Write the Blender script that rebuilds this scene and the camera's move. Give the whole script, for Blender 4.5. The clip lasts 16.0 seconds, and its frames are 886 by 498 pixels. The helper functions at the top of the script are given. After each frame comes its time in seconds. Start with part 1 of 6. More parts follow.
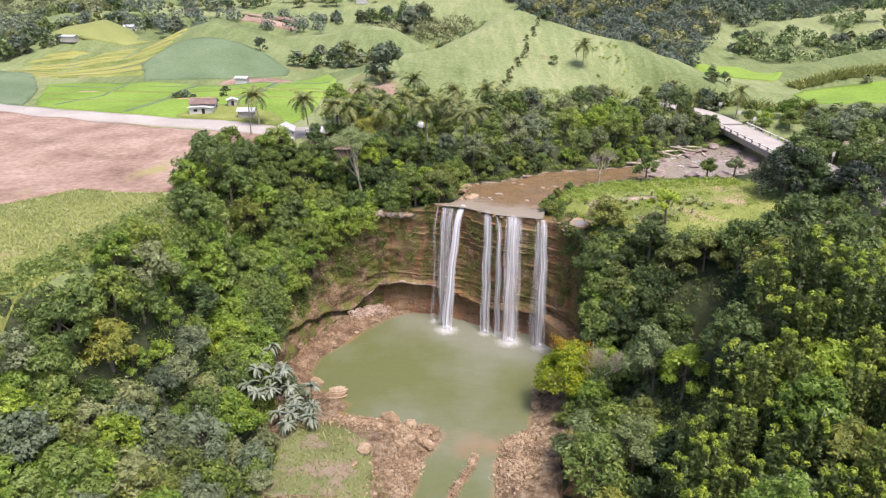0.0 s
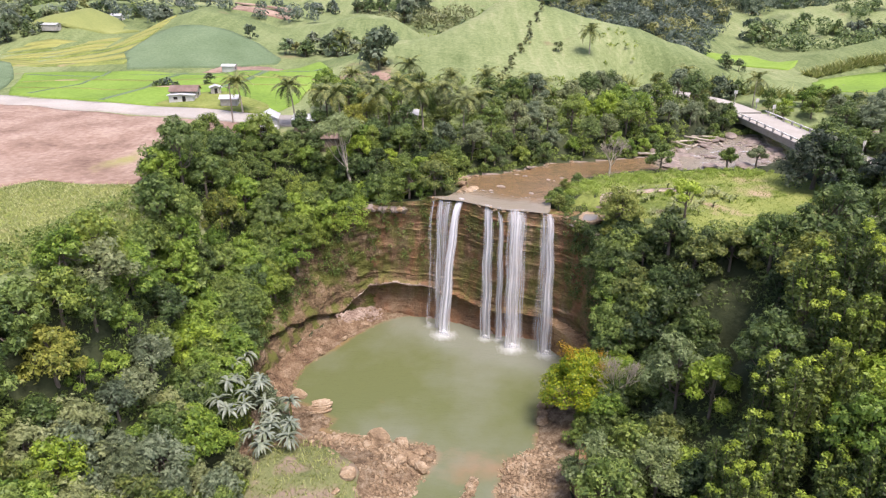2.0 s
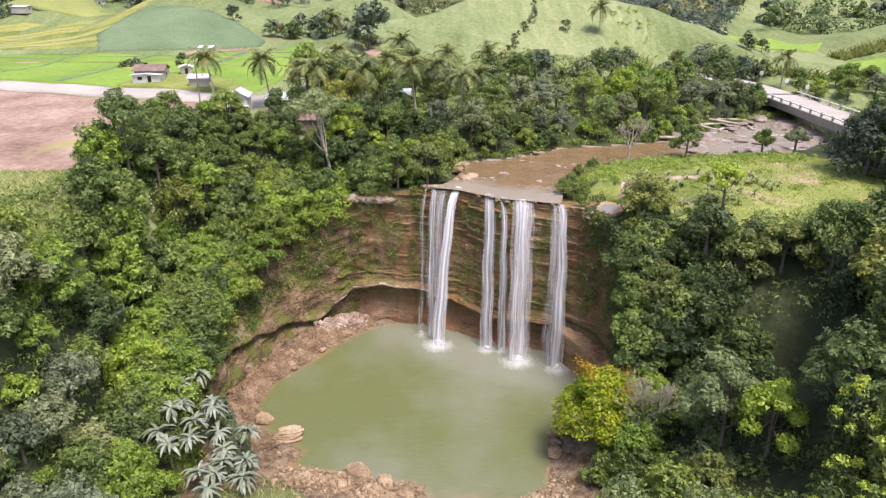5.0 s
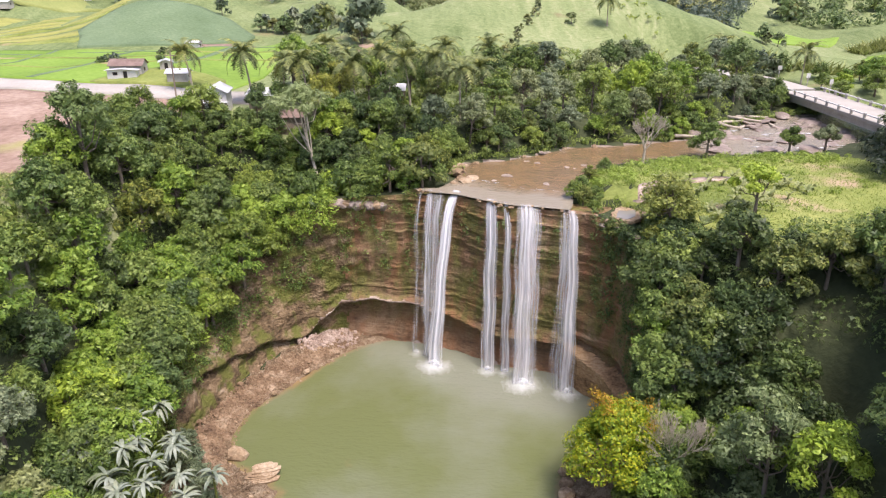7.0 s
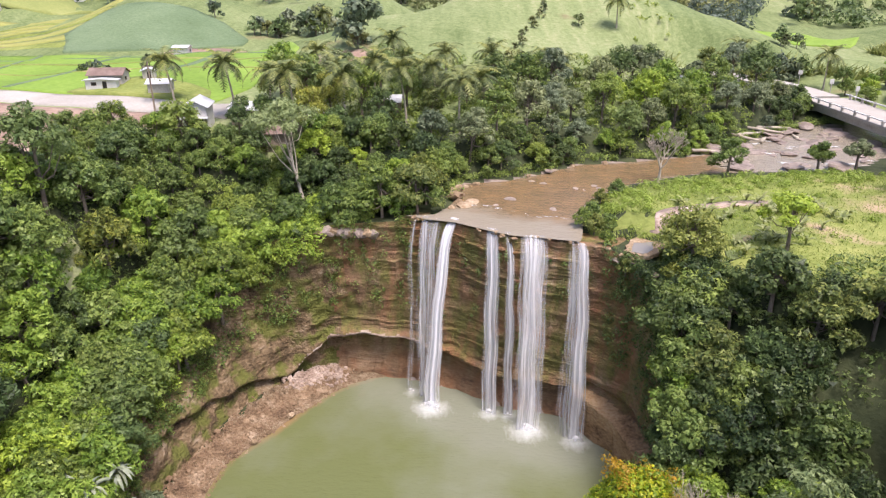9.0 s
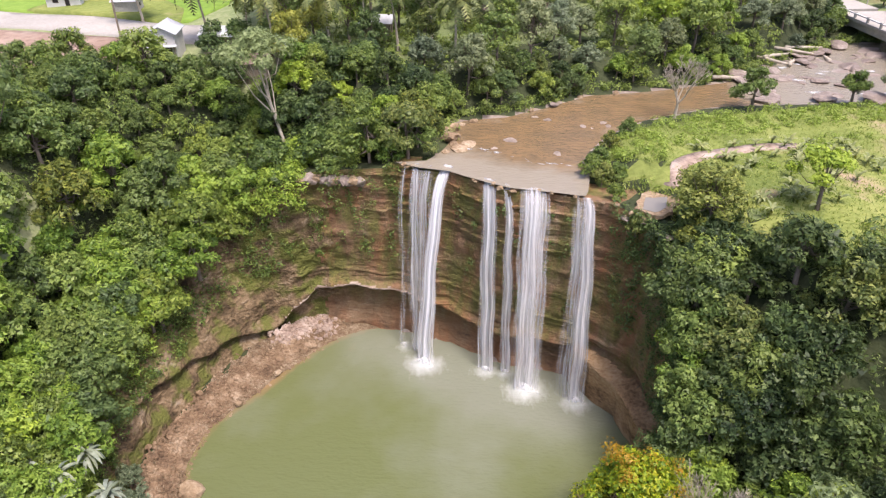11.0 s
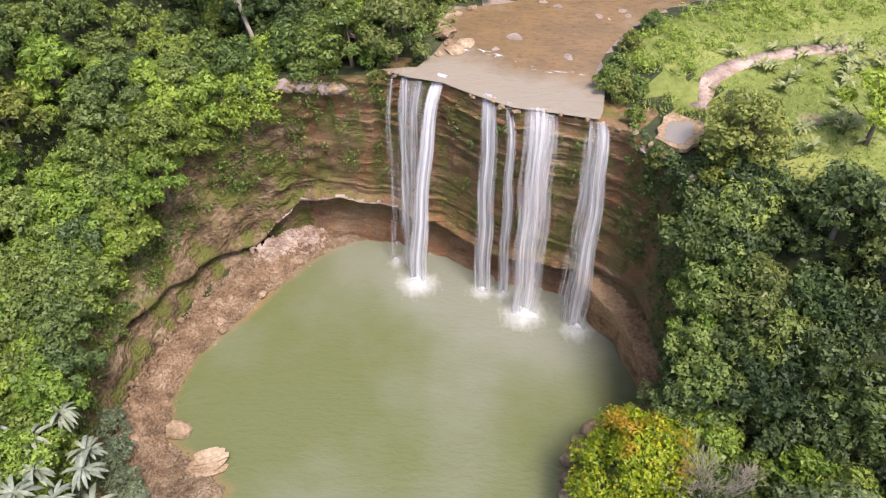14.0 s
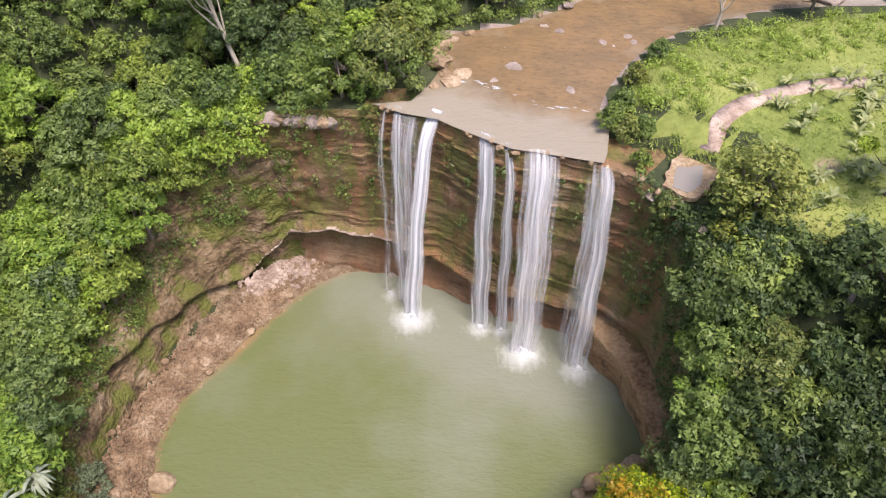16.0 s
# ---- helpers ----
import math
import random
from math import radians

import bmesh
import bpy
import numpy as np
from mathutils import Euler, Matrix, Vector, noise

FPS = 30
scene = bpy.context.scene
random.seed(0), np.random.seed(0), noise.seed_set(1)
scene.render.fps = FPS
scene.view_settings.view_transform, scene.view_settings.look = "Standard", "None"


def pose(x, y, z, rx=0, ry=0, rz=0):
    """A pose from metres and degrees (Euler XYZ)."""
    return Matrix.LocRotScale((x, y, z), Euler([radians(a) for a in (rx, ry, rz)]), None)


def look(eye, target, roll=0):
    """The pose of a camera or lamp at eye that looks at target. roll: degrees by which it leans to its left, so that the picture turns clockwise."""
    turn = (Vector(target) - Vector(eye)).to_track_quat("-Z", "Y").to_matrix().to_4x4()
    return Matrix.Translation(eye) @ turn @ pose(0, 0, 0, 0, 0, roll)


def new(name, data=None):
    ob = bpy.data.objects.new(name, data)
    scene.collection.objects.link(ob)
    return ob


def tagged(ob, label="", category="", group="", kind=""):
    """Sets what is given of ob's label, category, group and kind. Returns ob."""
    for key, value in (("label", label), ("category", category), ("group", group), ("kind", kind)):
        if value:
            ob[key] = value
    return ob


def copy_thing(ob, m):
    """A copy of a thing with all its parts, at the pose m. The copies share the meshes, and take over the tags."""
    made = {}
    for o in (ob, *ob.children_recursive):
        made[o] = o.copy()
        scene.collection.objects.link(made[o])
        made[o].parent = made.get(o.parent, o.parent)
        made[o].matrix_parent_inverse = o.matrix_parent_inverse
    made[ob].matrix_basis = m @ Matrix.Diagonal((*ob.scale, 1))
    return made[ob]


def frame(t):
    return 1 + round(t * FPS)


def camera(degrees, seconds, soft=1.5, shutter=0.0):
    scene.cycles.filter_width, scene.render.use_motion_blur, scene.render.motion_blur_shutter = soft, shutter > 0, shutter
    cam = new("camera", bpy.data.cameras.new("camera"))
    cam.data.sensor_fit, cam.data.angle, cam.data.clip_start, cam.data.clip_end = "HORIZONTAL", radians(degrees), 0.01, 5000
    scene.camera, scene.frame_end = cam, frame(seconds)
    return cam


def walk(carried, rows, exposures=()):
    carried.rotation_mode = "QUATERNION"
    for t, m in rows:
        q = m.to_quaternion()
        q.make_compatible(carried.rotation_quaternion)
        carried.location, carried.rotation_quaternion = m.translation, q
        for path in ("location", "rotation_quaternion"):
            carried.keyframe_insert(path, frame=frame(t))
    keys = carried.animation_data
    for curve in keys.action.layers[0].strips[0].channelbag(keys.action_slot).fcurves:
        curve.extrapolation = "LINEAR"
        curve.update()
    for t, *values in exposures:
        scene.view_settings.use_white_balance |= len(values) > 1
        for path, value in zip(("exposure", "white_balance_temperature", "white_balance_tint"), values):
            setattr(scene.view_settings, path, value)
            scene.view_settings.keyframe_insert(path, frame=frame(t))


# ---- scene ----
cam = camera(66.3, 16.0, soft=1.2)
# seconds, eye x y z, yaw, pitch, roll
PATH = [
    (0.0, -0.17, 0.08, 54.35, 0.28, -22.00, 0.61),
    (0.5, 0.02, 2.29, 53.53, 0.33, -22.09, 0.59),
    (1.0, 0.21, 4.51, 52.66, 0.37, -22.11, 0.56),
    (1.5, 0.40, 6.74, 51.75, 0.41, -22.18, 0.53),
    (2.0, 0.58, 8.96, 50.82, 0.44, -22.24, 0.50),
    (2.5, 0.75, 11.17, 49.88, 0.47, -22.26, 0.47),
    (3.0, 0.91, 13.37, 48.96, 0.50, -22.25, 0.44),
    (3.5, 1.06, 15.53, 48.08, 0.53, -22.29, 0.41),
    (4.0, 1.22, 17.68, 47.25, 0.56, -22.36, 0.38),
    (4.2, 1.28, 18.53, 46.93, 0.57, -22.42, 0.36),
    (6.5, 1.80, 28.16, 43.40, 0.66, -22.49, 0.21),
    (7.0, 1.93, 30.20, 43.30, 0.72, -22.41, 0.17),
    (7.5, 2.06, 32.21, 43.41, 0.80, -22.32, 0.11),
    (8.0, 2.22, 34.17, 43.60, 0.91, -22.19, 0.04),
    (8.2, 2.30, 34.95, 43.70, 0.96, -22.15, 0.01),
    (9.4, 3.05, 39.55, 44.45, 1.40, -23.60, -0.24),
    (10.5, 3.74, 43.60, 45.54, 1.76, -28.21, -0.51),
    (11.0, 3.84, 45.35, 46.05, 1.84, -31.01, -0.58),
    (11.5, 3.89, 47.05, 46.61, 1.88, -33.97, -0.63),
    (12.0, 3.92, 48.72, 47.14, 1.90, -36.91, -0.66),
    (12.5, 3.94, 50.34, 47.63, 1.90, -39.57, -0.69),
    (13.0, 3.96, 51.91, 48.11, 1.89, -41.84, -0.70),
    (13.5, 3.98, 53.44, 48.58, 1.87, -43.63, -0.72),
    (14.0, 4.02, 54.92, 49.05, 1.87, -45.17, -0.73),
    (14.5, 4.07, 56.36, 49.52, 1.86, -46.27, -0.74),
    (15.0, 4.13, 57.74, 49.93, 1.85, -46.72, -0.73),
    (15.5, 4.19, 59.02, 50.23, 1.83, -46.67, -0.70),
    (16.0, 4.22, 60.13, 50.36, 1.79, -46.44, -0.64),
]


def aim(x, y, z, yaw, pitch, roll):
    a, b = radians(yaw), radians(pitch)
    way = Vector((-math.sin(a) * math.cos(b), math.cos(a) * math.cos(b), math.sin(b)))
    eye = Vector((x, y, z))
    return look(eye, eye + way, roll)


walk(cam, [(r[0], aim(*r[1:])) for r in PATH], exposures=[(0, 0.92, 6450, 22), (8, 1.04, 6450, 22), (16, 1.03, 6450, 22)])

# world and sun: bright sky with thin cloud, high soft sun
SUN_EL, SUN_AZ = radians(67), radians(144)
world = bpy.data.worlds.new("sky")
scene.world = world
world.use_nodes = True
wn = world.node_tree
sky = wn.nodes.new("ShaderNodeTexSky")
sky.sky_type, sky.sun_disc = "NISHITA", False
sky.sun_elevation, sky.sun_rotation = SUN_EL, SUN_AZ
sky.air_density, sky.dust_density = 1.0, 3.0
wn.links.new(sky.outputs[0], wn.nodes["Background"].inputs[0])
wn.nodes["Background"].inputs[1].default_value = 0.125
sun = new("sun", bpy.data.lights.new("sun", "SUN"))
sun.data.energy, sun.data.angle, sun.data.color = 2.65, radians(20), (1.0, 0.96, 0.89)
sun.matrix_world = look((math.sin(SUN_AZ) * math.cos(SUN_EL), math.cos(SUN_AZ) * math.cos(SUN_EL), math.sin(SUN_EL)), (0, 0, 0))

# ---- materials ----
def mat_new(name):
    m = bpy.data.materials.new(name)
    m.use_nodes = True
    t = m.node_tree
    return m, t, t.nodes["Principled BSDF"]


def node(t, kind, **inputs):
    n = t.nodes.new(kind)
    for k, v in inputs.items():
        n.inputs[k.replace("_", " ")].default_value = v
    return n


def ramp(t, source, stops):
    n = t.nodes.new("ShaderNodeValToRGB")
    e = n.color_ramp.elements
    while len(e) < len(stops):
        e.new(0.5)
    for el, (p, c) in zip(e, stops):
        el.position, el.color = p, (*c, 1)
    t.links.new(source, n.inputs[0])
    return n.outputs[0]


def noise_at(t, scale, stretch=(1, 1, 1), detail=4.0, rough=0.55, offset=(0, 0, 0)):
    g = t.nodes.new("ShaderNodeNewGeometry")
    mp = t.nodes.new("ShaderNodeMapping")
    mp.inputs["Scale"].default_value, mp.inputs["Location"].default_value = stretch, offset
    n = node(t, "ShaderNodeTexNoise", Scale=scale, Detail=detail, Roughness=rough)
    t.links.new(g.outputs["Position"], mp.inputs[0])
    t.links.new(mp.outputs[0], n.inputs["Vector"])
    return n.outputs[0]


def blend(t, fac, a, b, how="MIX"):
    n = t.nodes.new("ShaderNodeMix")
    n.data_type, n.blend_type = "RGBA", how
    for sock, v in ((n.inputs[0], fac), (n.inputs[6], a), (n.inputs[7], b)):
        if hasattr(v, "is_output"):
            t.links.new(v, sock)
        else:
            sock.default_value = v if isinstance(v, float) else (*v, 1)
    return n.outputs[2]


def sums(t, *terms):
    """Weighted sum of sockets."""
    out = None
    for s, w in terms:
        n = t.nodes.new("ShaderNodeMath")
        n.operation = "MULTIPLY_ADD"
        t.links.new(s, n.inputs[0])
        n.inputs[1].default_value = w
        if out is None:
            n.inputs[2].default_value = 0.0
        else:
            t.links.new(out, n.inputs[2])
        out = n.outputs[0]
    return out


def relief(t, bsdf, height, strength, distance=0.1):
    b = node(t, "ShaderNodeBump", Strength=strength, Distance=distance)
    t.links.new(height, b.inputs["Height"])
    t.links.new(b.outputs[0], bsdf.inputs["Normal"])


def earthy(name, stops, scale, fine, rough=0.9, stretch=(1, 1, 1), bump=0.4, dist=0.1, spots=None):
    """A rough natural surface: a large and a fine noise through one ramp; spots adds patches of another colour."""
    m, t, b = mat_new(name)
    big, small = noise_at(t, scale, stretch), noise_at(t, fine, stretch, offset=(7, 3, 1))
    col = ramp(t, sums(t, (big, 0.6), (small, 0.4)), stops)
    if spots:
        colour, size, low, high = spots
        k = ramp(t, noise_at(t, size, offset=(31, 12, 5), detail=6), [(low, (0, 0, 0)), (high, (1, 1, 1))])
        col = blend(t, k, col, colour)
    t.links.new(col, b.inputs["Base Color"])
    b.inputs["Roughness"].default_value = rough
    b.inputs["Specular IOR Level"].default_value = 0.25
    relief(t, b, small, bump, dist)
    return m


def leafy(name, dark, mid, light, through_light=0.28, gloss=0.5, cut=0.485, grain=7.5, vary=0.85):
    """Foliage: each face is a spray of leaflets, ragged and holed; cut 0 keeps whole leaves."""
    m, t, b = mat_new(name)
    g = t.nodes.new("ShaderNodeNewGeometry")
    oi = t.nodes.new("ShaderNodeObjectInfo")
    small = noise_at(t, grain * 0.4, detail=4, rough=0.65, offset=(3, 8, 1))
    v = sums(t, (g.outputs["Random Per Island"], 0.34), (oi.outputs["Random"], 0.22), (noise_at(t, 0.45, detail=3), 0.22), (small, 0.52))
    col = ramp(t, v, [(0.40, dark), (0.59, mid), (0.77, light)])
    # each plant leans to a cool, plain or yellowish tint of its own
    stir = t.nodes.new("ShaderNodeTexWhiteNoise")
    stir.noise_dimensions = "1D"
    t.links.new(oi.outputs["Random"], stir.inputs["W"])
    tint = ramp(t, stir.outputs["Value"], [(0.0, (0.68, 0.75, 0.86)), (0.3, (0.88, 0.92, 1.0)), (0.7, (1.06, 1.04, 0.96)), (1.0, (1.26, 1.18, 0.85))])
    col = blend(t, vary, col, tint, "MULTIPLY")
    t.links.new(col, b.inputs["Base Color"])
    b.inputs["Roughness"].default_value, b.inputs["Specular IOR Level"].default_value = gloss, 0.3
    tr = t.nodes.new("ShaderNodeBsdfTranslucent")
    t.links.new(col, tr.inputs[0])
    mx = t.nodes.new("ShaderNodeMixShader")
    mx.inputs[0].default_value = through_light
    t.links.new(b.outputs[0], mx.inputs[1])
    t.links.new(tr.outputs[0], mx.inputs[2])
    out = mx.outputs[0]
    if cut:
        edge = t.nodes.new("ShaderNodeMath")
        edge.operation = "GREATER_THAN"
        edge.inputs[1].default_value = cut
        t.links.new(noise_at(t, grain * 0.75, detail=2.5, offset=(20, 5, 9)), edge.inputs[0])
        hole = t.nodes.new("ShaderNodeBsdfTransparent")
        m2 = t.nodes.new("ShaderNodeMixShader")
        t.links.new(edge.outputs[0], m2.inputs[0])
        t.links.new(hole.outputs[0], m2.inputs[1])
        t.links.new(out, m2.inputs[2])
        out = m2.outputs[0]
    t.links.new(out, t.nodes["Material Output"].inputs[0])
    return m


M_LEAF = {
    "mid": leafy("leaves_mid_green", (0.044, 0.076, 0.018), (0.118, 0.178, 0.038), (0.24, 0.31, 0.068)),
    "dark": leafy("leaves_dark_green", (0.037, 0.06, 0.019), (0.088, 0.136, 0.038), (0.172, 0.232, 0.064)),
    "bright": leafy("leaves_bright_green", (0.06, 0.114, 0.016), (0.152, 0.245, 0.032), (0.285, 0.385, 0.056)),
    "olive": leafy("leaves_olive", (0.052, 0.076, 0.02), (0.13, 0.168, 0.04), (0.27, 0.29, 0.066)),
    "grey": leafy("leaves_grey_green", (0.072, 0.096, 0.048), (0.15, 0.186, 0.092), (0.26, 0.30, 0.155)),
    "gold": leafy("leaves_yellow_orange", (0.06, 0.13, 0.01), (0.20, 0.29, 0.013), (0.40, 0.40, 0.018), vary=0.0),
    "orange": leafy("leaves_orange", (0.14, 0.135, 0.01), (0.245, 0.185, 0.012), (0.37, 0.215, 0.016), vary=0.0),
    "lime": leafy("leaves_lime", (0.11, 0.18, 0.02), (0.20, 0.30, 0.035), (0.33, 0.43, 0.06)),
    "pale": leafy("leaves_pale_green", (0.08, 0.115, 0.042), (0.16, 0.21, 0.08), (0.27, 0.33, 0.14)),
    "tips": leafy("leaves_young_tips", (0.15, 0.225, 0.022), (0.24, 0.33, 0.035), (0.40, 0.48, 0.06), vary=0.3),
    "silver": leafy("leaves_silvery", (0.08, 0.105, 0.062), (0.15, 0.18, 0.12), (0.26, 0.29, 0.22), 0.1, 0.45, 0, vary=0.4),
    "grass": leafy("blades_pale_green", (0.16, 0.19, 0.05), (0.25, 0.28, 0.08), (0.38, 0.39, 0.15), cut=0, vary=0.0),
    "lush": leafy("blades_lush_green", (0.12, 0.17, 0.03), (0.20, 0.27, 0.05), (0.32, 0.37, 0.09), cut=0, vary=0.0),
    "cane": leafy("blades_cane", (0.25, 0.28, 0.10), (0.345, 0.375, 0.145), (0.45, 0.46, 0.215), 0.4, cut=0, vary=0.0),
    "banana": leafy("leaves_banana", (0.12, 0.15, 0.05), (0.21, 0.245, 0.09), (0.33, 0.35, 0.15), cut=0, vary=0.3),
    "deep": leafy("leaves_very_dark", (0.012, 0.021, 0.012), (0.032, 0.048, 0.024), (0.075, 0.095, 0.045), 0.15),
    "flush": leafy("leaves_plantation", (0.02, 0.036, 0.011), (0.075, 0.115, 0.027), (0.175, 0.225, 0.05), vary=0.5),
    "fresh": leafy("leaves_fresh_weeds", (0.11, 0.175, 0.022), (0.20, 0.285, 0.04), (0.31, 0.40, 0.07), vary=0.3),
    "moss": leafy("leaves_yellow_olive", (0.07, 0.098, 0.022), (0.165, 0.205, 0.045), (0.30, 0.325, 0.075), vary=0.3),
    # green leaves with the shade of the slope put into their colour
    "shaded": leafy("leaves_shade_darkened", (0.02, 0.036, 0.013), (0.054, 0.088, 0.027), (0.12, 0.165, 0.05)),
    "palm": leafy("leaves_palm", (0.06, 0.085, 0.025), (0.13, 0.16, 0.05), (0.25, 0.27, 0.09), cut=0),
}
# leaf colours for the distance, paled and greyed to paint in the haze
M_HAZELEAF = {
    "grey": leafy("far_leaves_haze_grey", (0.085, 0.11, 0.07), (0.155, 0.19, 0.118), (0.255, 0.29, 0.19), grain=1.8),
    "dark": leafy("far_leaves_haze_dark", (0.06, 0.085, 0.052), (0.115, 0.155, 0.085), (0.20, 0.245, 0.135), grain=1.8),
    "mid": leafy("far_leaves_haze_green", (0.06, 0.095, 0.036), (0.13, 0.185, 0.066), (0.225, 0.295, 0.105), grain=1.8),
    "olive": leafy("far_leaves_haze_olive", (0.08, 0.10, 0.042), (0.16, 0.185, 0.076), (0.265, 0.28, 0.128), grain=1.8),
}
M_BARK = earthy("bark", [(0.3, (0.08, 0.06, 0.045)), (0.7, (0.24, 0.20, 0.16))], 2.0, 9.0, stretch=(1, 1, 0.3))
M_PALEBARK = earthy("bark_pale", [(0.3, (0.26, 0.22, 0.165)), (0.7, (0.52, 0.46, 0.37))], 2.0, 9.0, stretch=(1, 1, 0.3))
def land_material():
    """Hill pasture and cane: patches of field, rows within them, grass grain."""
    m, t, b = mat_new("hill_grass")
    g = t.nodes.new("ShaderNodeNewGeometry")
    warp = node(t, "ShaderNodeTexNoise", Scale=0.02, Detail=3.0)
    t.links.new(g.outputs["Position"], warp.inputs["Vector"])
    mixv = t.nodes.new("ShaderNodeMix")
    mixv.data_type, mixv.blend_type = "RGBA", "LINEAR_LIGHT"
    mixv.inputs[0].default_value = 1.0
    sc = t.nodes.new("ShaderNodeVectorMath")
    sc.operation = "SCALE"
    sc.inputs["Scale"].default_value = 24.0
    t.links.new(warp.outputs["Color"], sc.inputs[0])
    ad = t.nodes.new("ShaderNodeVectorMath")
    t.links.new(g.outputs["Position"], ad.inputs[0])
    t.links.new(sc.outputs[0], ad.inputs[1])
    t.nodes.remove(mixv)
    flat = t.nodes.new("ShaderNodeMapping")
    flat.inputs["Scale"].default_value = (1, 0.8, 0)
    t.links.new(ad.outputs[0], flat.inputs[0])
    cells = node(t, "ShaderNodeTexVoronoi", Scale=0.019)
    t.links.new(flat.outputs[0], cells.inputs["Vector"])
    bw = t.nodes.new("ShaderNodeSeparateColor")
    t.links.new(cells.outputs["Color"], bw.inputs[0])
    rows = noise_at(t, 0.5, (1.0, 0.12, 0.3), detail=4, rough=0.6)
    grain = noise_at(t, 1.1, detail=6, rough=0.7)
    v = sums(t, (bw.outputs[0], 0.16), (noise_at(t, 0.03, detail=5), 0.40), (rows, 0.34), (grain, 0.56))
    col = ramp(t, v, [(0.52, (0.09, 0.125, 0.045)), (0.66, (0.145, 0.185, 0.073)), (0.77, (0.195, 0.235, 0.10)), (0.90, (0.28, 0.295, 0.155))])
    soil = ramp(t, noise_at(t, 0.05, offset=(31, 12, 5), detail=6), [(0.64, (0, 0, 0)), (0.72, (1, 1, 1))])
    t.links.new(blend(t, soil, col, (0.19, 0.155, 0.085)), b.inputs["Base Color"])
    b.inputs["Roughness"].default_value = 0.95
    b.inputs["Specular IOR Level"].default_value = 0.15
    relief(t, b, sums(t, (rows, 0.5), (grain, 0.5)), 0.45, 0.7)
    return m


M_LAND = land_material()
M_TURF = earthy("bar_turf", [(0.3, (0.09, 0.11, 0.04)), (0.55, (0.15, 0.165, 0.065)), (0.75, (0.22, 0.20, 0.11))], 0.3, 2.5, bump=0.6, dist=0.2, spots=((0.22, 0.17, 0.12), 0.35, 0.50, 0.62))
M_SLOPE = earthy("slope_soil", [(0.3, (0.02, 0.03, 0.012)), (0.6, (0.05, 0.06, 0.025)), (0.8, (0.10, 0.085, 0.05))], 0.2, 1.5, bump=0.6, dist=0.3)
M_GRAVEL = earthy("gravel", [(0.36, (0.085, 0.056, 0.034)), (0.48, (0.20, 0.138, 0.08)), (0.62, (0.35, 0.275, 0.185))], 1.1, 7.0, bump=1.0, dist=0.35)
M_RICE = earthy("young_rice", [(0.32, (0.105, 0.175, 0.025)), (0.52, (0.165, 0.265, 0.038)), (0.7, (0.24, 0.33, 0.065))], 0.05, 1.2, bump=0.3)
M_RIPE = earthy("ripe_rice", [(0.3, (0.19, 0.21, 0.055)), (0.6, (0.28, 0.28, 0.085)), (0.8, (0.35, 0.33, 0.12))], 0.08, 1.2, bump=0.3)
M_YELLOWHILL = earthy("yellow_green_crop", [(0.3, (0.15, 0.18, 0.055)), (0.55, (0.22, 0.245, 0.078)), (0.75, (0.29, 0.30, 0.11))], 0.09, 1.6, bump=0.4, dist=0.3)
M_TEAL = earthy("young_cane", [(0.3, (0.085, 0.13, 0.06)), (0.55, (0.135, 0.19, 0.10)), (0.75, (0.19, 0.245, 0.14))], 0.09, 1.6, bump=0.7, dist=0.4)
M_PLOUGH = earthy("ploughed_soil", [(0.32, (0.155, 0.10, 0.072)), (0.48, (0.262, 0.178, 0.132)), (0.66, (0.385, 0.29, 0.225))], 0.12, 1.1, bump=0.7, dist=0.3,
                  spots=((0.27, 0.25, 0.10), 0.07, 0.62, 0.72))
M_MEADOW = earthy("meadow", [(0.34, (0.11, 0.145, 0.03)), (0.52, (0.195, 0.228, 0.056)), (0.7, (0.295, 0.305, 0.095))], 0.12, 1.4, bump=0.6, dist=0.3,
                  spots=((0.36, 0.27, 0.17), 0.09, 0.60, 0.68))
M_ROAD = earthy("concrete_road", [(0.3, (0.29, 0.265, 0.23)), (0.7, (0.43, 0.40, 0.355))], 0.15, 2.5, bump=0.2)
M_CONC = earthy("weathered_concrete", [(0.3, (0.28, 0.26, 0.23)), (0.7, (0.52, 0.49, 0.44))], 0.4, 4.0, bump=0.2)
M_ROCK = earthy("tan_rock", [(0.32, (0.12, 0.08, 0.049)), (0.5, (0.28, 0.198, 0.118)), (0.68, (0.45, 0.365, 0.255))], 0.5, 4.0, bump=0.7, dist=0.15)
M_SCREE = earthy("brown_scree", [(0.32, (0.09, 0.056, 0.034)), (0.5, (0.215, 0.142, 0.083)), (0.68, (0.36, 0.275, 0.185))], 0.6, 5.0, bump=0.7, dist=0.12)
M_WETROCK = earthy("wet_rock", [(0.3, (0.13, 0.095, 0.075)), (0.55, (0.26, 0.21, 0.175)), (0.75, (0.44, 0.38, 0.33))], 0.5, 4.0, rough=0.5, bump=0.6, dist=0.15)
M_WHITE = earthy("painted_wall", [(0.3, (0.42, 0.41, 0.39)), (0.7, (0.64, 0.63, 0.6))], 0.6, 5.0, bump=0.1)
M_TIN = earthy("tin_roof", [(0.3, (0.36, 0.37, 0.38)), (0.7, (0.58, 0.58, 0.58))], 0.8, 5.0, rough=0.45, bump=0.1)
M_RUST = earthy("rusty_roof", [(0.3, (0.12, 0.08, 0.065)), (0.7, (0.26, 0.19, 0.16))], 0.8, 5.0, bump=0.2)
M_WOOD = earthy("grey_wood", [(0.3, (0.13, 0.10, 0.075)), (0.7, (0.30, 0.25, 0.19))], 0.8, 6.0, bump=0.3)
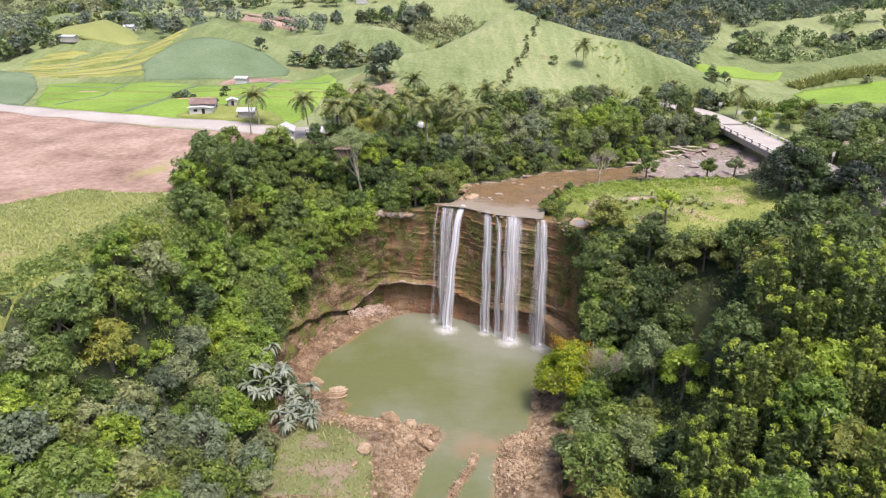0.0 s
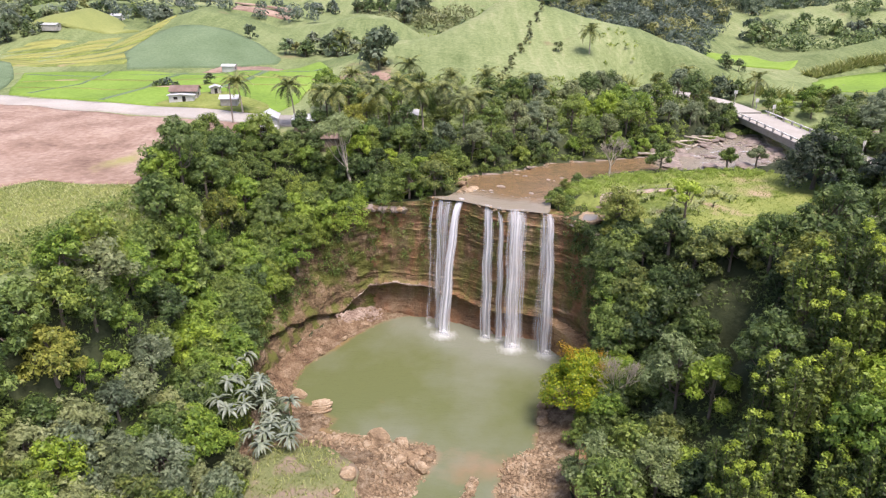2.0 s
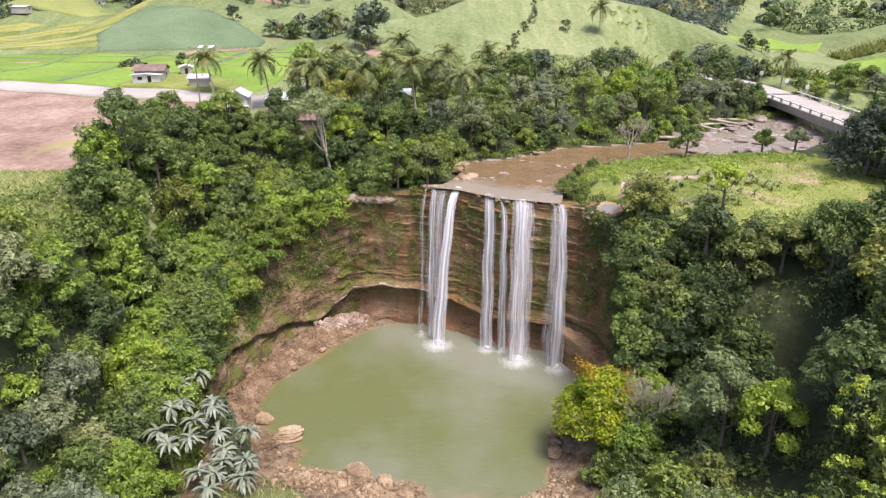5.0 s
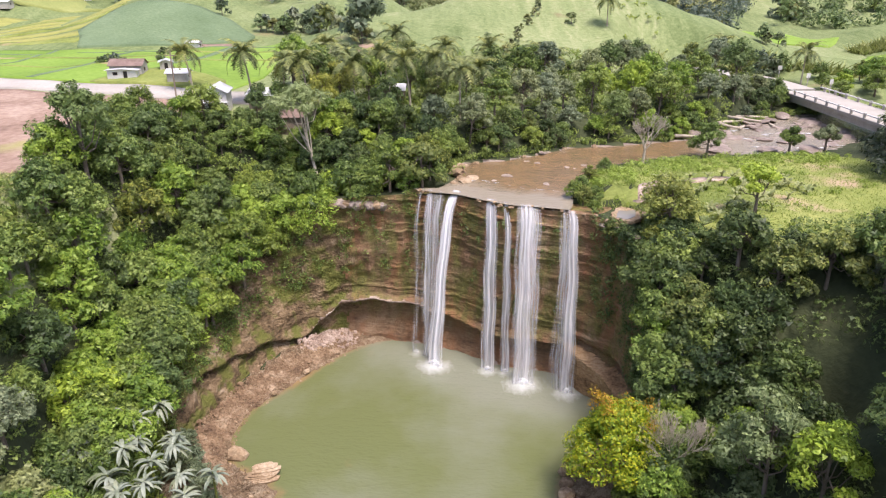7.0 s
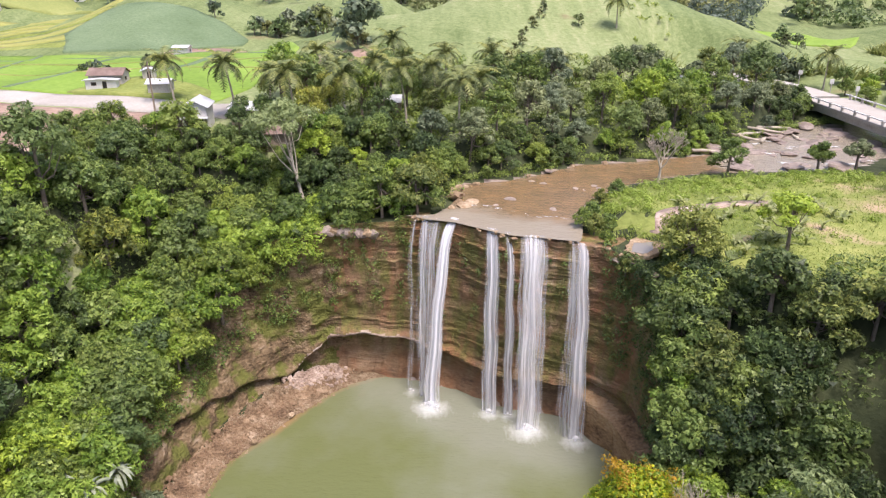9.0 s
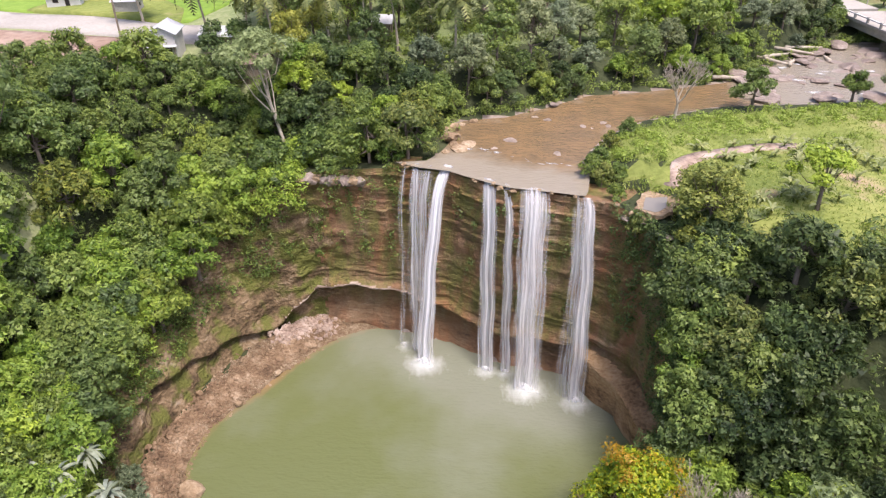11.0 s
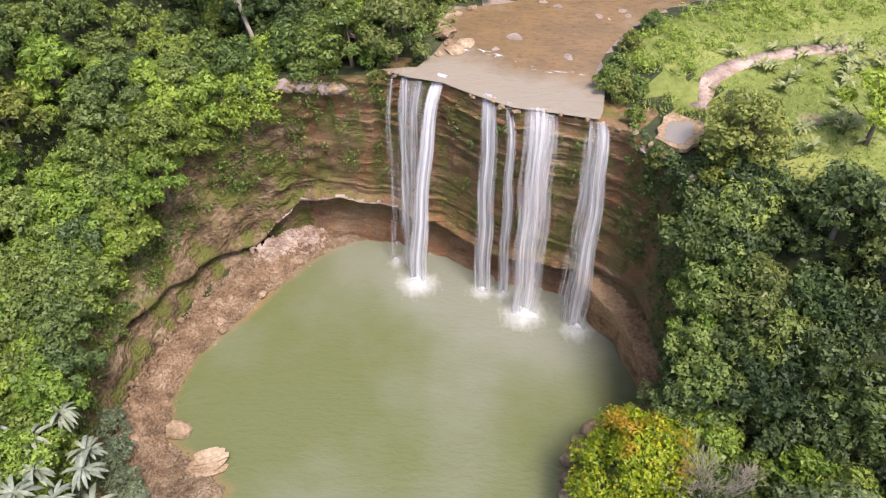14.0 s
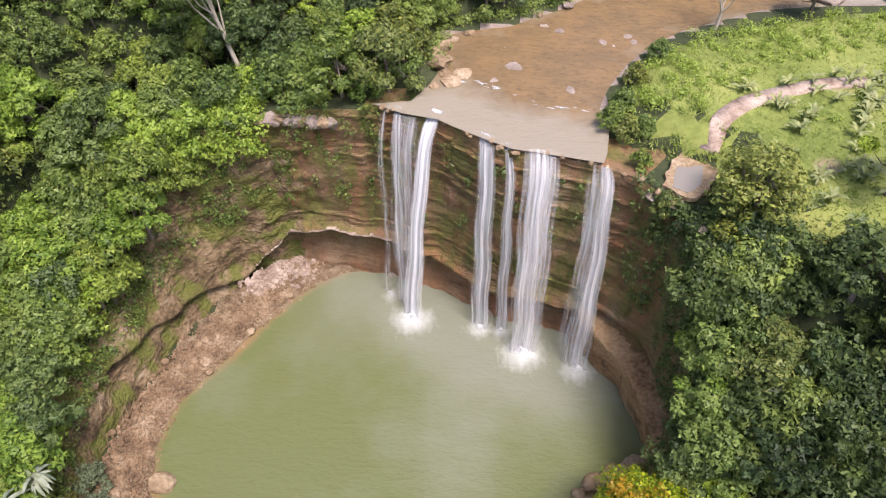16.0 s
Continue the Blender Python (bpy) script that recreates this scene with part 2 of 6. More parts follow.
# near-black, stands for the unlit inside behind doors and windows
M_DARK = earthy("unlit_inside", [(0.3, (0.02, 0.02, 0.02)), (0.7, (0.04, 0.035, 0.03))], 0.8, 6.0)


def cliff_material():
    m, t, b = mat_new("stratified_cliff")
    bands = noise_at(t, 1.0, (0.14, 0.14, 2.4), detail=8, rough=0.8)
    blot = noise_at(t, 0.16, (1, 1, 0.8), detail=6, rough=0.65, offset=(4, 9, 2))
    fine = noise_at(t, 2.2, (1, 1, 2.0), detail=8, rough=0.75)
    col = ramp(t, sums(t, (bands, 0.32), (blot, 0.40), (fine, 0.28)),
               [(0.37, (0.04, 0.025, 0.016)), (0.43, (0.125, 0.072, 0.04)), (0.49, (0.235, 0.138, 0.07)), (0.56, (0.29, 0.195, 0.112)), (0.66, (0.42, 0.335, 0.235))])
    rust = ramp(t, noise_at(t, 0.3, (1, 1, 0.5), detail=5, offset=(70, 13, 8)), [(0.45, (0, 0, 0)), (0.62, (0.65, 0.65, 0.65))])
    col = blend(t, rust, col, (0.28, 0.115, 0.045))
    streak = noise_at(t, 0.5, (1, 1, 0.45), detail=7, rough=0.7, offset=(50, 3, 8))
    moss = ramp(t, streak, [(0.42, (0, 0, 0)), (0.59, (0.92, 0.92, 0.92))])
    green = ramp(t, fine, [(0.35, (0.06, 0.068, 0.013)), (0.65, (0.21, 0.195, 0.04))])
    g = t.nodes.new("ShaderNodeNewGeometry")
    sx = t.nodes.new("ShaderNodeSeparateXYZ")
    t.links.new(g.outputs["Position"], sx.inputs[0])
    up = t.nodes.new("ShaderNodeMapRange")
    up.inputs[1].default_value, up.inputs[2].default_value = 1.8, 6.0
    t.links.new(sx.outputs[2], up.inputs[0])
    mm = t.nodes.new("ShaderNodeMath")
    mm.operation = "MULTIPLY"
    t.links.new(moss, mm.inputs[0])
    t.links.new(up.outputs[0], mm.inputs[1])
    t.links.new(blend(t, mm.outputs[0], col, green), b.inputs["Base Color"])
    b.inputs["Roughness"].default_value = 0.7
    relief(t, b, sums(t, (bands, 0.5), (fine, 0.5)), 1.0, 0.45)
    return m


def water_material(name, deep, shallow, rough=0.06, ripple=0.12, size=1.2, silt_sheen=None, bed=None):
    """Murky water: deeper and shallower tints; where the attributes say, froth and a pale tint for silt and painted
    reflections; a mottled bed.
    """
    m, t, b = mat_new(name)

    def amount(which):
        a = t.nodes.new("ShaderNodeAttribute")
        a.attribute_name = which
        return a.outputs["Fac"]

    if bed:
        k = ramp(t, noise_at(t, 0.35, (1, 1.5, 1), detail=7, rough=0.7, offset=(9, 4, 2)), [(0.42, (0, 0, 0)), (0.60, (0.85, 0.85, 0.85))])
        deep = blend(t, k, deep, bed)
        k = ramp(t, noise_at(t, 1.3, (1, 1.5, 1), detail=6, rough=0.7, offset=(2, 14, 2)), [(0.52, (0, 0, 0)), (0.68, (0.7, 0.7, 0.7))])
        deep = blend(t, k, deep, (0.10, 0.072, 0.042))
    v = sums(t, (amount("shallow"), 1.0), (noise_at(t, 0.3, detail=5), 0.9))
    col = blend(t, ramp(t, v, [(0.6, (0, 0, 0)), (1.1, (1, 1, 1))]), deep, shallow)
    if silt_sheen:
        k = ramp(t, sums(t, (amount("silt_sheen"), 1.0), (noise_at(t, 0.09, (1, 1, 1), detail=4), 0.9)), [(0.55, (0, 0, 0)), (1.0, (0.8, 0.8, 0.8))])
        col = blend(t, k, col, silt_sheen)
        k = ramp(t, sums(t, (amount("froth"), 1.0), (noise_at(t, 0.9, (1.6, 0.8, 1), detail=7, rough=0.7), 0.55)), [(0.42, (0, 0, 0)), (1.05, (0.8, 0.8, 0.8))])
        col = blend(t, k, col, (0.62, 0.64, 0.62))
    t.links.new(col, b.inputs["Base Color"])
    b.inputs["Roughness"].default_value, b.inputs["IOR"].default_value = rough, 1.33
    relief(t, b, sums(t, (noise_at(t, size, (1, 1.8, 1), detail=5), 0.6), (noise_at(t, size * 0.35, (1, 2.2, 1), detail=2, offset=(5, 5, 5)), 0.6)), ripple, 0.2)
    return m


def spray_material(name, lean, bright=0.8):
    """Falling white water: vertical streaks, thin between them."""
    m, t, b = mat_new(name)
    u = t.nodes.new("ShaderNodeTexCoord")
    mp = t.nodes.new("ShaderNodeMapping")
    mp.inputs["Scale"].default_value = (1.0, 0.05, 1.0)
    n1 = node(t, "ShaderNodeTexNoise", Scale=2.6, Detail=5.0, Roughness=0.65)
    t.links.new(u.outputs["UV"], mp.inputs[0])
    t.links.new(mp.outputs[0], n1.inputs["Vector"])
    a = t.nodes.new("ShaderNodeAttribute")
    a.attribute_name = "body"
    k = ramp(t, sums(t, (n1.outputs[0], 1.0), (a.outputs["Fac"], 0.55)), [(lean - 0.08, (0, 0, 0)), (min(1.0, lean + 0.45), (0.93, 0.93, 0.93))])
    b.inputs["Base Color"].default_value = (bright, bright, bright * 1.01, 1)
    b.inputs["Roughness"].default_value = 0.6
    tr = t.nodes.new("ShaderNodeBsdfTransparent")
    mx = t.nodes.new("ShaderNodeMixShader")
    t.links.new(k, mx.inputs[0])
    t.links.new(tr.outputs[0], mx.inputs[1])
    t.links.new(b.outputs[0], mx.inputs[2])
    t.links.new(mx.outputs[0], t.nodes["Material Output"].inputs[0])
    return m


def foam_material():
    m, t, b = mat_new("foam")
    a = t.nodes.new("ShaderNodeAttribute")
    a.attribute_name = "body"
    k = ramp(t, sums(t, (noise_at(t, 1.6, detail=5, rough=0.6), 0.5), (a.outputs["Fac"], 1.0)), [(0.24, (0, 0, 0)), (0.95, (0.9, 0.9, 0.9))])
    b.inputs["Base Color"].default_value = (0.82, 0.83, 0.82, 1)
    b.inputs["Roughness"].default_value = 0.7
    tr = t.nodes.new("ShaderNodeBsdfTransparent")
    mx = t.nodes.new("ShaderNodeMixShader")
    t.links.new(k, mx.inputs[0])
    t.links.new(tr.outputs[0], mx.inputs[1])
    t.links.new(b.outputs[0], mx.inputs[2])
    t.links.new(mx.outputs[0], t.nodes["Material Output"].inputs[0])
    return m


M_CLIFF = cliff_material()
M_BLOCK = earthy("smooth_sandstone", [(0.36, (0.13, 0.075, 0.037)), (0.5, (0.31, 0.192, 0.095)), (0.64, (0.43, 0.295, 0.165))], 0.35, 3.0, bump=0.7, dist=0.2, stretch=(1, 1, 2.2))
M_LIPSTONE = earthy("pale_pink_stone", [(0.34, (0.17, 0.115, 0.085)), (0.5, (0.33, 0.25, 0.195)), (0.66, (0.48, 0.40, 0.335))], 0.5, 3.5, bump=0.6, dist=0.15, stretch=(1, 1, 1.6))
M_BANK = earthy("mossy_bank", [(0.36, (0.05, 0.036, 0.02)), (0.47, (0.135, 0.092, 0.05)), (0.57, (0.225, 0.158, 0.09)), (0.68, (0.33, 0.26, 0.18))], 0.4, 2.6, bump=1.0, dist=0.5, stretch=(1, 1, 1.3),
                spots=((0.12, 0.125, 0.03), 0.5, 0.46, 0.58))
M_POOL = water_material("pool_water", (0.118, 0.134, 0.054), (0.235, 0.15, 0.075), ripple=0.75, size=1.6, silt_sheen=(0.205, 0.213, 0.165))
M_STILL = water_material("still_water", (0.22, 0.2, 0.17), (0.3, 0.26, 0.2), ripple=0.05)
M_RIVER = water_material("river_water", (0.165, 0.112, 0.058), (0.255, 0.22, 0.165), rough=0.12, ripple=0.6, size=2.4, bed=(0.22, 0.14, 0.068))
M_FALL = spray_material("falling_water", 0.52, 0.66)
M_VEIL = spray_material("falling_veil", 0.60, 0.66)
M_FOAM = foam_material()

# ---- the lie of the land ----
# the foot of the gorge walls from the near left round the falls to the near right: x, y, wall height, width of the slope behind, land height
WALL = [(-13, -60, 1, 40, 24), (-14, 20, 1, 40, 24), (-17, 45, 1.5, 36, 24), (-21, 60, 2, 30, 24), (-22.6, 72, 3.5, 12, 24), (-23.2, 80, 6, 11, 24), (-23.2, 86, 8, 11, 24),
        (-21.6, 92, 10, 10, 24), (-19.2, 98, 13, 9, 24), (-15.4, 103.2, 17, 8, 23.5), (-12, 105.6, 18.3, 8, 23), (-7, 105.4, 18.8, 7, 22), (-3, 104.6, 19.3, 5, 20.5), (0, 103.4, 19.9, 4, 20.2),
        (2.7, 102.7, 20, 4, 20), (6, 100.3, 20, 4, 20), (8, 99, 20, 4, 20), (11.5, 98.3, 20, 4, 20), (14.2, 97.5, 20, 4, 20.3), (17, 95.4, 20, 4, 20.8), (19.5, 92.5, 19.5, 5, 21),
        (20.6, 88, 17, 8, 21), (20.3, 84, 12, 14, 21), (19, 79, 5, 18, 21), (16, 72, 2, 23, 21), (13, 60, 1, 33, 22), (12, 45, 1, 40, 23), (12, 20, 1, 45, 24), (12, -60, 1, 45, 24)]
POOL = [(-8.6, 103.9), (-11.5, 101.2), (-14.5, 97.2), (-17, 93.1), (-19.6, 89.7), (-19.9, 85.2), (-19.1, 81.7), (-16.3, 79.6), (-13.2, 77.6), (-15.2, 75.2), (-6.8, 73.6), (-2.5, 73.0), (-0.4, 71.6), (-1.2, 69.6), (-2.6, 67), (-4.3, 60), (-6, 40), (-6, -60),
        (4, -60), (4.6, 40), (5.6, 60), (6.4, 66), (7.4, 70), (11.2, 72.4), (12.2, 78.5), (13.2, 81.5), (18.6, 83.2), (22, 84), (23, 89), (22, 94), (18, 99), (12, 102), (3, 106), (-3, 106.4)]
RIVER = [(-3, 103.4), (0.5, 104.6), (2.6, 108.6), (2.8, 115), (8.6, 116.4), (14.7, 120.4), (18, 123.4), (26.8, 125.4), (36, 128.5), (46, 137), (60, 146), (90, 150), (140, 152),
         (140, 143), (90, 142), (68, 135), (60, 127), (52, 121), (42, 120.5), (32, 119.3), (25.4, 116), (22.4, 114.4), (19, 111), (16.2, 106.6), (14.4, 102.3), (14.5, 98), (11.5, 97.2), (6, 99.4), (0, 102.2)]
# a thin spit of gravel in the outflow
SPIT = [(3.7, 67.6), (3.2, 65.4), (1.8, 62.8), (0.6, 60)]
ROAD_LINE = [(67.5, 88), (66.6, 100), (65.6, 112), (65.0, 122), (64.6, 132), (64.2, 142), (63.8, 152), (63.0, 162), (61.5, 170), (57, 178), (50, 184)]
# hills on the land behind: x, y, radius x, radius y, height
HILLS = [(-70, 216, 24, 17, 6.0), (-89, 300, 45, 30, 9), (-150, 300, 38, 30, 10), (105, 212, 42, 46, -2.5),
         (120, 345, 60, 60, 13), (210, 330, 60, 60, 14), (20, 400, 70, 60, 8), (-60, 400, 60, 60, 9), (-200, 420, 80, 70, 12), (90, 480, 90, 70, 16),
         (230, 520, 120, 90, 24), (-100, 560, 120, 90, 14), (-300, 600, 150, 100, 26), (0, 700, 160, 110, 26), (300, 800, 200, 130, 50), (-250, 900, 260, 150, 50), (60, 1050, 260, 160, 60), (-700, 900, 300, 300, 60), (700, 800, 300, 300, 70)]


# crests of the nearer hills, each with the reach of its front and its steeper back: points x, y, height
RIDGES = [(44, 17, [(-34, 180, 26.5), (-14.5, 190, 33.0), (0.8, 200, 35.6), (12, 216, 40), (21, 230, 45.5), (29.2, 225, 42), (42, 219, 38.8), (54, 215, 36), (67, 205, 31.4), (82.5, 200, 26.2), (96, 190, 23.4)]),
          (32, 13, [(-100, 245, 30.5), (-88.8, 245, 36), (-79.7, 245, 38.6), (-67.4, 245, 35.8), (-57.9, 245, 32.1), (-48, 245, 28)]),
          (26, 14, [(-150, 250, 28.5), (-134.8, 250, 34.7), (-121.2, 250, 37.5), (-112, 250, 33.6), (-105, 250, 28.5)]),
          (24, 14, [(-46, 270, 32.5), (-33.2, 270, 36.4), (-20.4, 270, 35.3), (-6, 270, 26.5)]),
          (22, 14, [(104, 226, 25), (118.4, 225, 30.4), (139, 225, 34.3), (170, 226, 35)]),
          (34, 20, [(117, 300, 27), (128, 300, 37), (154, 300, 40.5), (181, 300, 44), (220, 305, 44)])]


def smooth(a):
    a = np.clip(a, 0, 1)
    return a * a * (3 - 2 * a)


def to_line(px, py, line):
    """Distance to an open line and, at the nearest place, the line's further columns."""
    line = np.array(line, float)
    best = np.full(px.shape, 1e9)
    vals = np.zeros(px.shape + (line.shape[1] - 2,))
    for a, b in zip(line[:-1], line[1:]):
        d = b[:2] - a[:2]
        u = np.clip(((px - a[0]) * d[0] + (py - a[1]) * d[1]) / (d @ d), 0, 1)
        dist = np.hypot(px - a[0] - u * d[0], py - a[1] - u * d[1])
        near = dist < best
        best = np.where(near, dist, best)
        if vals.shape[-1]:
            vals[near] = (a[2:] + u[..., None] * (b[2:] - a[2:]))[near]
    return best, vals


def inside(px, py, ring):
    ring = np.array(ring, float)[:, :2]
    hit = np.zeros(px.shape, bool)
    for (ax, ay), (bx, by) in zip(ring, np.roll(ring, -1, 0)):
        if ay != by:
            hit ^= ((ay > py) != (by > py)) & (px < (bx - ax) * (py - ay) / (by - ay) + ax)
    return hit


def waves(x, y, size, seed):
    """Cheap smooth noise, about -1 to 1."""
    r = np.random.RandomState(seed)
    out = 0
    for k in range(7):
        a, f, p = r.uniform(0, 6.28), r.uniform(0.6, 1.7) * 6.28 / size, r.uniform(0, 6.28)
        out = out + np.sin((x * math.cos(a) + y * math.sin(a)) * f + p)
    return out / 4


def land(x, y):
    """Height of the open land, without gorge and river."""
    z = 24 + 0.03 * np.maximum(0, y - 170) - 3.2 * smooth((x - 8) / 22) * smooth((150 - y) / 40) * smooth((95 - x) / 30)
    for cx, cy, rx, ry, h in HILLS:
        z = z + h * np.exp(-((x - cx) / rx) ** 2 - ((y - cy) / np.where(y > cy, 0.6 * ry, ry)) ** 2)
    base = z
    for front, rear, line in RIDGES:
        d, top = to_line(x, y, line)
        over = y > np.interp(x, [p[0] for p in line], [p[1] for p in line])
        k = np.clip((np.exp(-(d / np.where(over, rear, front)) ** 2) - 0.1) / 0.9, 0, 1)
        z = np.maximum(z, base + np.maximum(0, top[..., 0] - base) * k)
    z = z + 1.25 * smooth((y - 100) / 24) * smooth((-x - 4) / 16) * smooth((330 - y) / 120)
    d, _ = to_line(x, y, ROAD_LINE)
    z = z + (np.minimum(z, 22.6) - z) * smooth((15 - d) / 9)
    far = smooth((y - 200) / 300)
    return z + far * 2.2 * waves(x, y, 90, 5) + 0.25 * waves(x, y, 22, 6)


def lean_of(x, y):
    """How far the left wall leans back for each metre of height."""
    return 0.42 * smooth((-13.5 - x) / 5) * smooth((y - 66) / 10)


def ground(x, y):
    x, y = np.asarray(x, float), np.asarray(y, float)
    z = land(x, y)
    # river bed
    d, _ = to_line(x, y, RIVER + RIVER[:1])
    d = np.where(inside(x, y, RIVER), -d, d)
    bank = 20.25 + np.maximum(0, x - 40) * 0.012
    z = np.where(d < 0, bank - 0.5 * smooth(-d / 2.0), np.where(d < 9, np.minimum(z, bank + 0.1 + (z - bank) * smooth(d / np.where(y - x > 95, 6, 9))), z))
    # gorge
    d, v = to_line(x, y, WALL)
    gorge = inside(x, y, WALL)
    wall, width, top = v[..., 0], v[..., 1], v[..., 2]
    back = lean_of(x, y) * wall
    side = wall * smooth((d - 2.0 - back) / 1.2) + (np.minimum(top, z) - wall) * smooth((d - 2.4 - back) / width)
    z = np.where(d < width + 2.4 + back, np.minimum(z, side), z)
    z = z - 7 * np.exp(-((x - 33.5) / 5.0) ** 2 - ((y - 76) / 6.0) ** 2)
    dp, _ = to_line(x, y, POOL + POOL[:1])
    wet = inside(x, y, POOL)
    floor = np.where(wet, -1.4 * smooth(dp / 3.5), np.minimum(3.0, 0.36 * dp + 0.12 * waves(x, y, 5, 9) * np.minimum(dp, 2)))
    ds, _ = to_line(x, y, SPIT)
    floor = np.where(wet & (ds < 1.6), np.maximum(floor, 0.16 - 0.28 * ds), floor)
    return np.where(gorge, floor, np.maximum(z, 0.3))


def ground_at(x, y):
    return float(ground(np.array([x]), np.array([y]))[0])


def grid_steps(a, b, fine, reach):
    core = list(np.arange(a, b + 0.01, fine))
    lo, hi, step = [a], [b], fine
    while hi[-1] < reach:
        step *= 1.12
        hi.append(hi[-1] + step)
        lo.append(lo[-1] - step)
    return np.array(lo[:0:-1] + core + hi[1:])


def mesh_of(name, verts, faces, mats, index=None, flat=True):
    me = bpy.data.meshes.new(name)
    me.from_pydata(verts.tolist() if hasattr(verts, "tolist") else verts, [], faces.tolist() if hasattr(faces, "tolist") else faces)
    for m in mats if isinstance(mats, (list, tuple)) else [mats]:
        me.materials.append(m)
    if index is not None:
        me.polygons.foreach_set("material_index", index)
    if not flat:
        me.polygons.foreach_set("use_smooth", [True] * len(me.polygons))
    me.update()
    return me


def part(name, bm, material, parent, label=""):
    me = bpy.data.meshes.new(name)
    bm.to_mesh(me)
    bm.free()
    me.materials.append(material)
    ob = new(name, me)
    ob.parent = parent
    return tagged(ob, label)


def quads(nu, nv):
    i = np.arange(nu * nv).reshape(nv, nu)
    return np.stack([i[:-1, :-1], i[:-1, 1:], i[1:, 1:], i[1:, :-1]], -1).reshape(-1, 4)


GX, GY = grid_steps(-60, 72, 1.2, 3500), grid_steps(30, 150, 1.2, 3500)
gx, gy = np.meshgrid(GX, GY)
gz = ground(gx, gy)
faces = quads(len(GX), len(GY))
fx, fy = (GX[:-1] + GX[1:]) / 2, (GY[:-1] + GY[1:]) / 2
fx, fy = [a.ravel() for a in np.meshgrid(fx, fy)]
dw, vw = to_line(fx, fy, WALL)
in_gorge = inside(fx, fy, WALL)
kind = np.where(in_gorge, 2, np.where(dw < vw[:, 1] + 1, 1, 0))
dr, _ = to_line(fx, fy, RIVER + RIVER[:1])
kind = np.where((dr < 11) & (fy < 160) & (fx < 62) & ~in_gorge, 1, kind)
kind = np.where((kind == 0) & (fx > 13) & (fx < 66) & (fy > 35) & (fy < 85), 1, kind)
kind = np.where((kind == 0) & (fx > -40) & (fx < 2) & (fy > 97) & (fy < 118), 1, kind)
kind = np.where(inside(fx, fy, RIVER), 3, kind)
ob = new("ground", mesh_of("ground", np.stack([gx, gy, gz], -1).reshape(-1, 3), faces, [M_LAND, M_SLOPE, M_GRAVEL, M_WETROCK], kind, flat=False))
tagged(ob, "rolling green farmland with a wooded gorge cut into it", "ground", kind="structure")


def drape(name, ring, material, lift, label, category, step=2.0, kind="structure"):
    """A sheet of one crop or surface that lies on the ground inside a ring."""
    bm = bmesh.new()
    bm.faces.new([bm.verts.new((x, y, 0)) for x, y in ring])
    xs, ys = [p[0] for p in ring], [p[1] for p in ring]
    for axis, lo, hi in ((0, min(xs), max(xs)), (1, min(ys), max(ys))):
        v = math.ceil(lo / step) * step
        while v < hi:
            no = (1, 0, 0) if axis == 0 else (0, 1, 0)
            co = (v, 0, 0) if axis == 0 else (0, v, 0)
            bmesh.ops.bisect_plane(bm, geom=bm.verts[:] + bm.edges[:] + bm.faces[:], plane_co=co, plane_no=no)
            v += step
    p = np.array([v.co[:2] for v in bm.verts])
    for v, z in zip(bm.verts, ground(p[:, 0], p[:, 1])):
        v.co.z = z + lift
    bmesh.ops.recalc_face_normals(bm, faces=bm.faces)
    if bm.faces[0].normal.z < 0:
        bmesh.ops.reverse_faces(bm, faces=bm.faces)
    for f in bm.faces:
        f.smooth = True
    rim = [e for e in bm.edges if e.is_boundary]
    for v in {g for g in bmesh.ops.extrude_edge_only(bm, edges=rim)["geom"] if isinstance(g, bmesh.types.BMVert)}:
        v.co.z -= lift + 0.4
    me = bpy.data.meshes.new(name)
    bm.to_mesh(me)
    bm.free()
    me.materials.append(material)
    return tagged(new(name, me), label, category, kind=kind)


def jagged(ring, step, amount, seed):
    """The ring with its sides broken up and made uneven."""
    r = random.Random(seed)
    out = []
    for (ax, ay), (bx, by) in zip(ring, ring[1:] + ring[:1]):
        n = max(1, int(math.hypot(bx - ax, by - ay) / step))
        for k in range(n):
            out.append((ax + (bx - ax) * k / n + r.uniform(-amount, amount), ay + (by - ay) * k / n + r.uniform(-amount, amount)))
    return out


def resample(line, n):
    line = np.array(line, float)
    s = np.r_[0, np.cumsum(np.hypot(*np.diff(line[:, :2], axis=0).T))]
    u = np.linspace(0, s[-1], n)
    out = np.stack([np.interp(u, s, line[:, k]) for k in range(line.shape[1])], -1)
    for k in range(out.shape[1]):
        out[1:-1, k] = np.convolve(out[:, k], [0.25, 0.5, 0.25], "valid")
    return out


def ribbon(name, line, width, material, lift, label, category):
    left, right = [], []
    for k, (x, y) in enumerate(line):
        a, b = Vector(line[max(0, k - 1)]), Vector(line[min(len(line) - 1, k + 1)])
        d = (b - a).normalized()
        left.append((x - d.y * width / 2, y + d.x * width / 2))
        right.append((x + d.y * width / 2, y - d.x * width / 2))
    return drape(name, left + right[::-1], material, lift, label, category)


drape("ploughed_field", jagged([(-158, 174), (-99.4, 149.8), (-79, 141.9), (-61.3, 135), (-45.5, 130.3), (-34.3, 128), (-36.2, 118.2), (-39.9, 113), (-42, 96), (-55, 97), (-62, 90), (-110, 84), (-187.6, 108.8)], 6, 0.5, 1),
      M_PLOUGH, 0.15, "bare ploughed field of pinkish brown soil", "field")
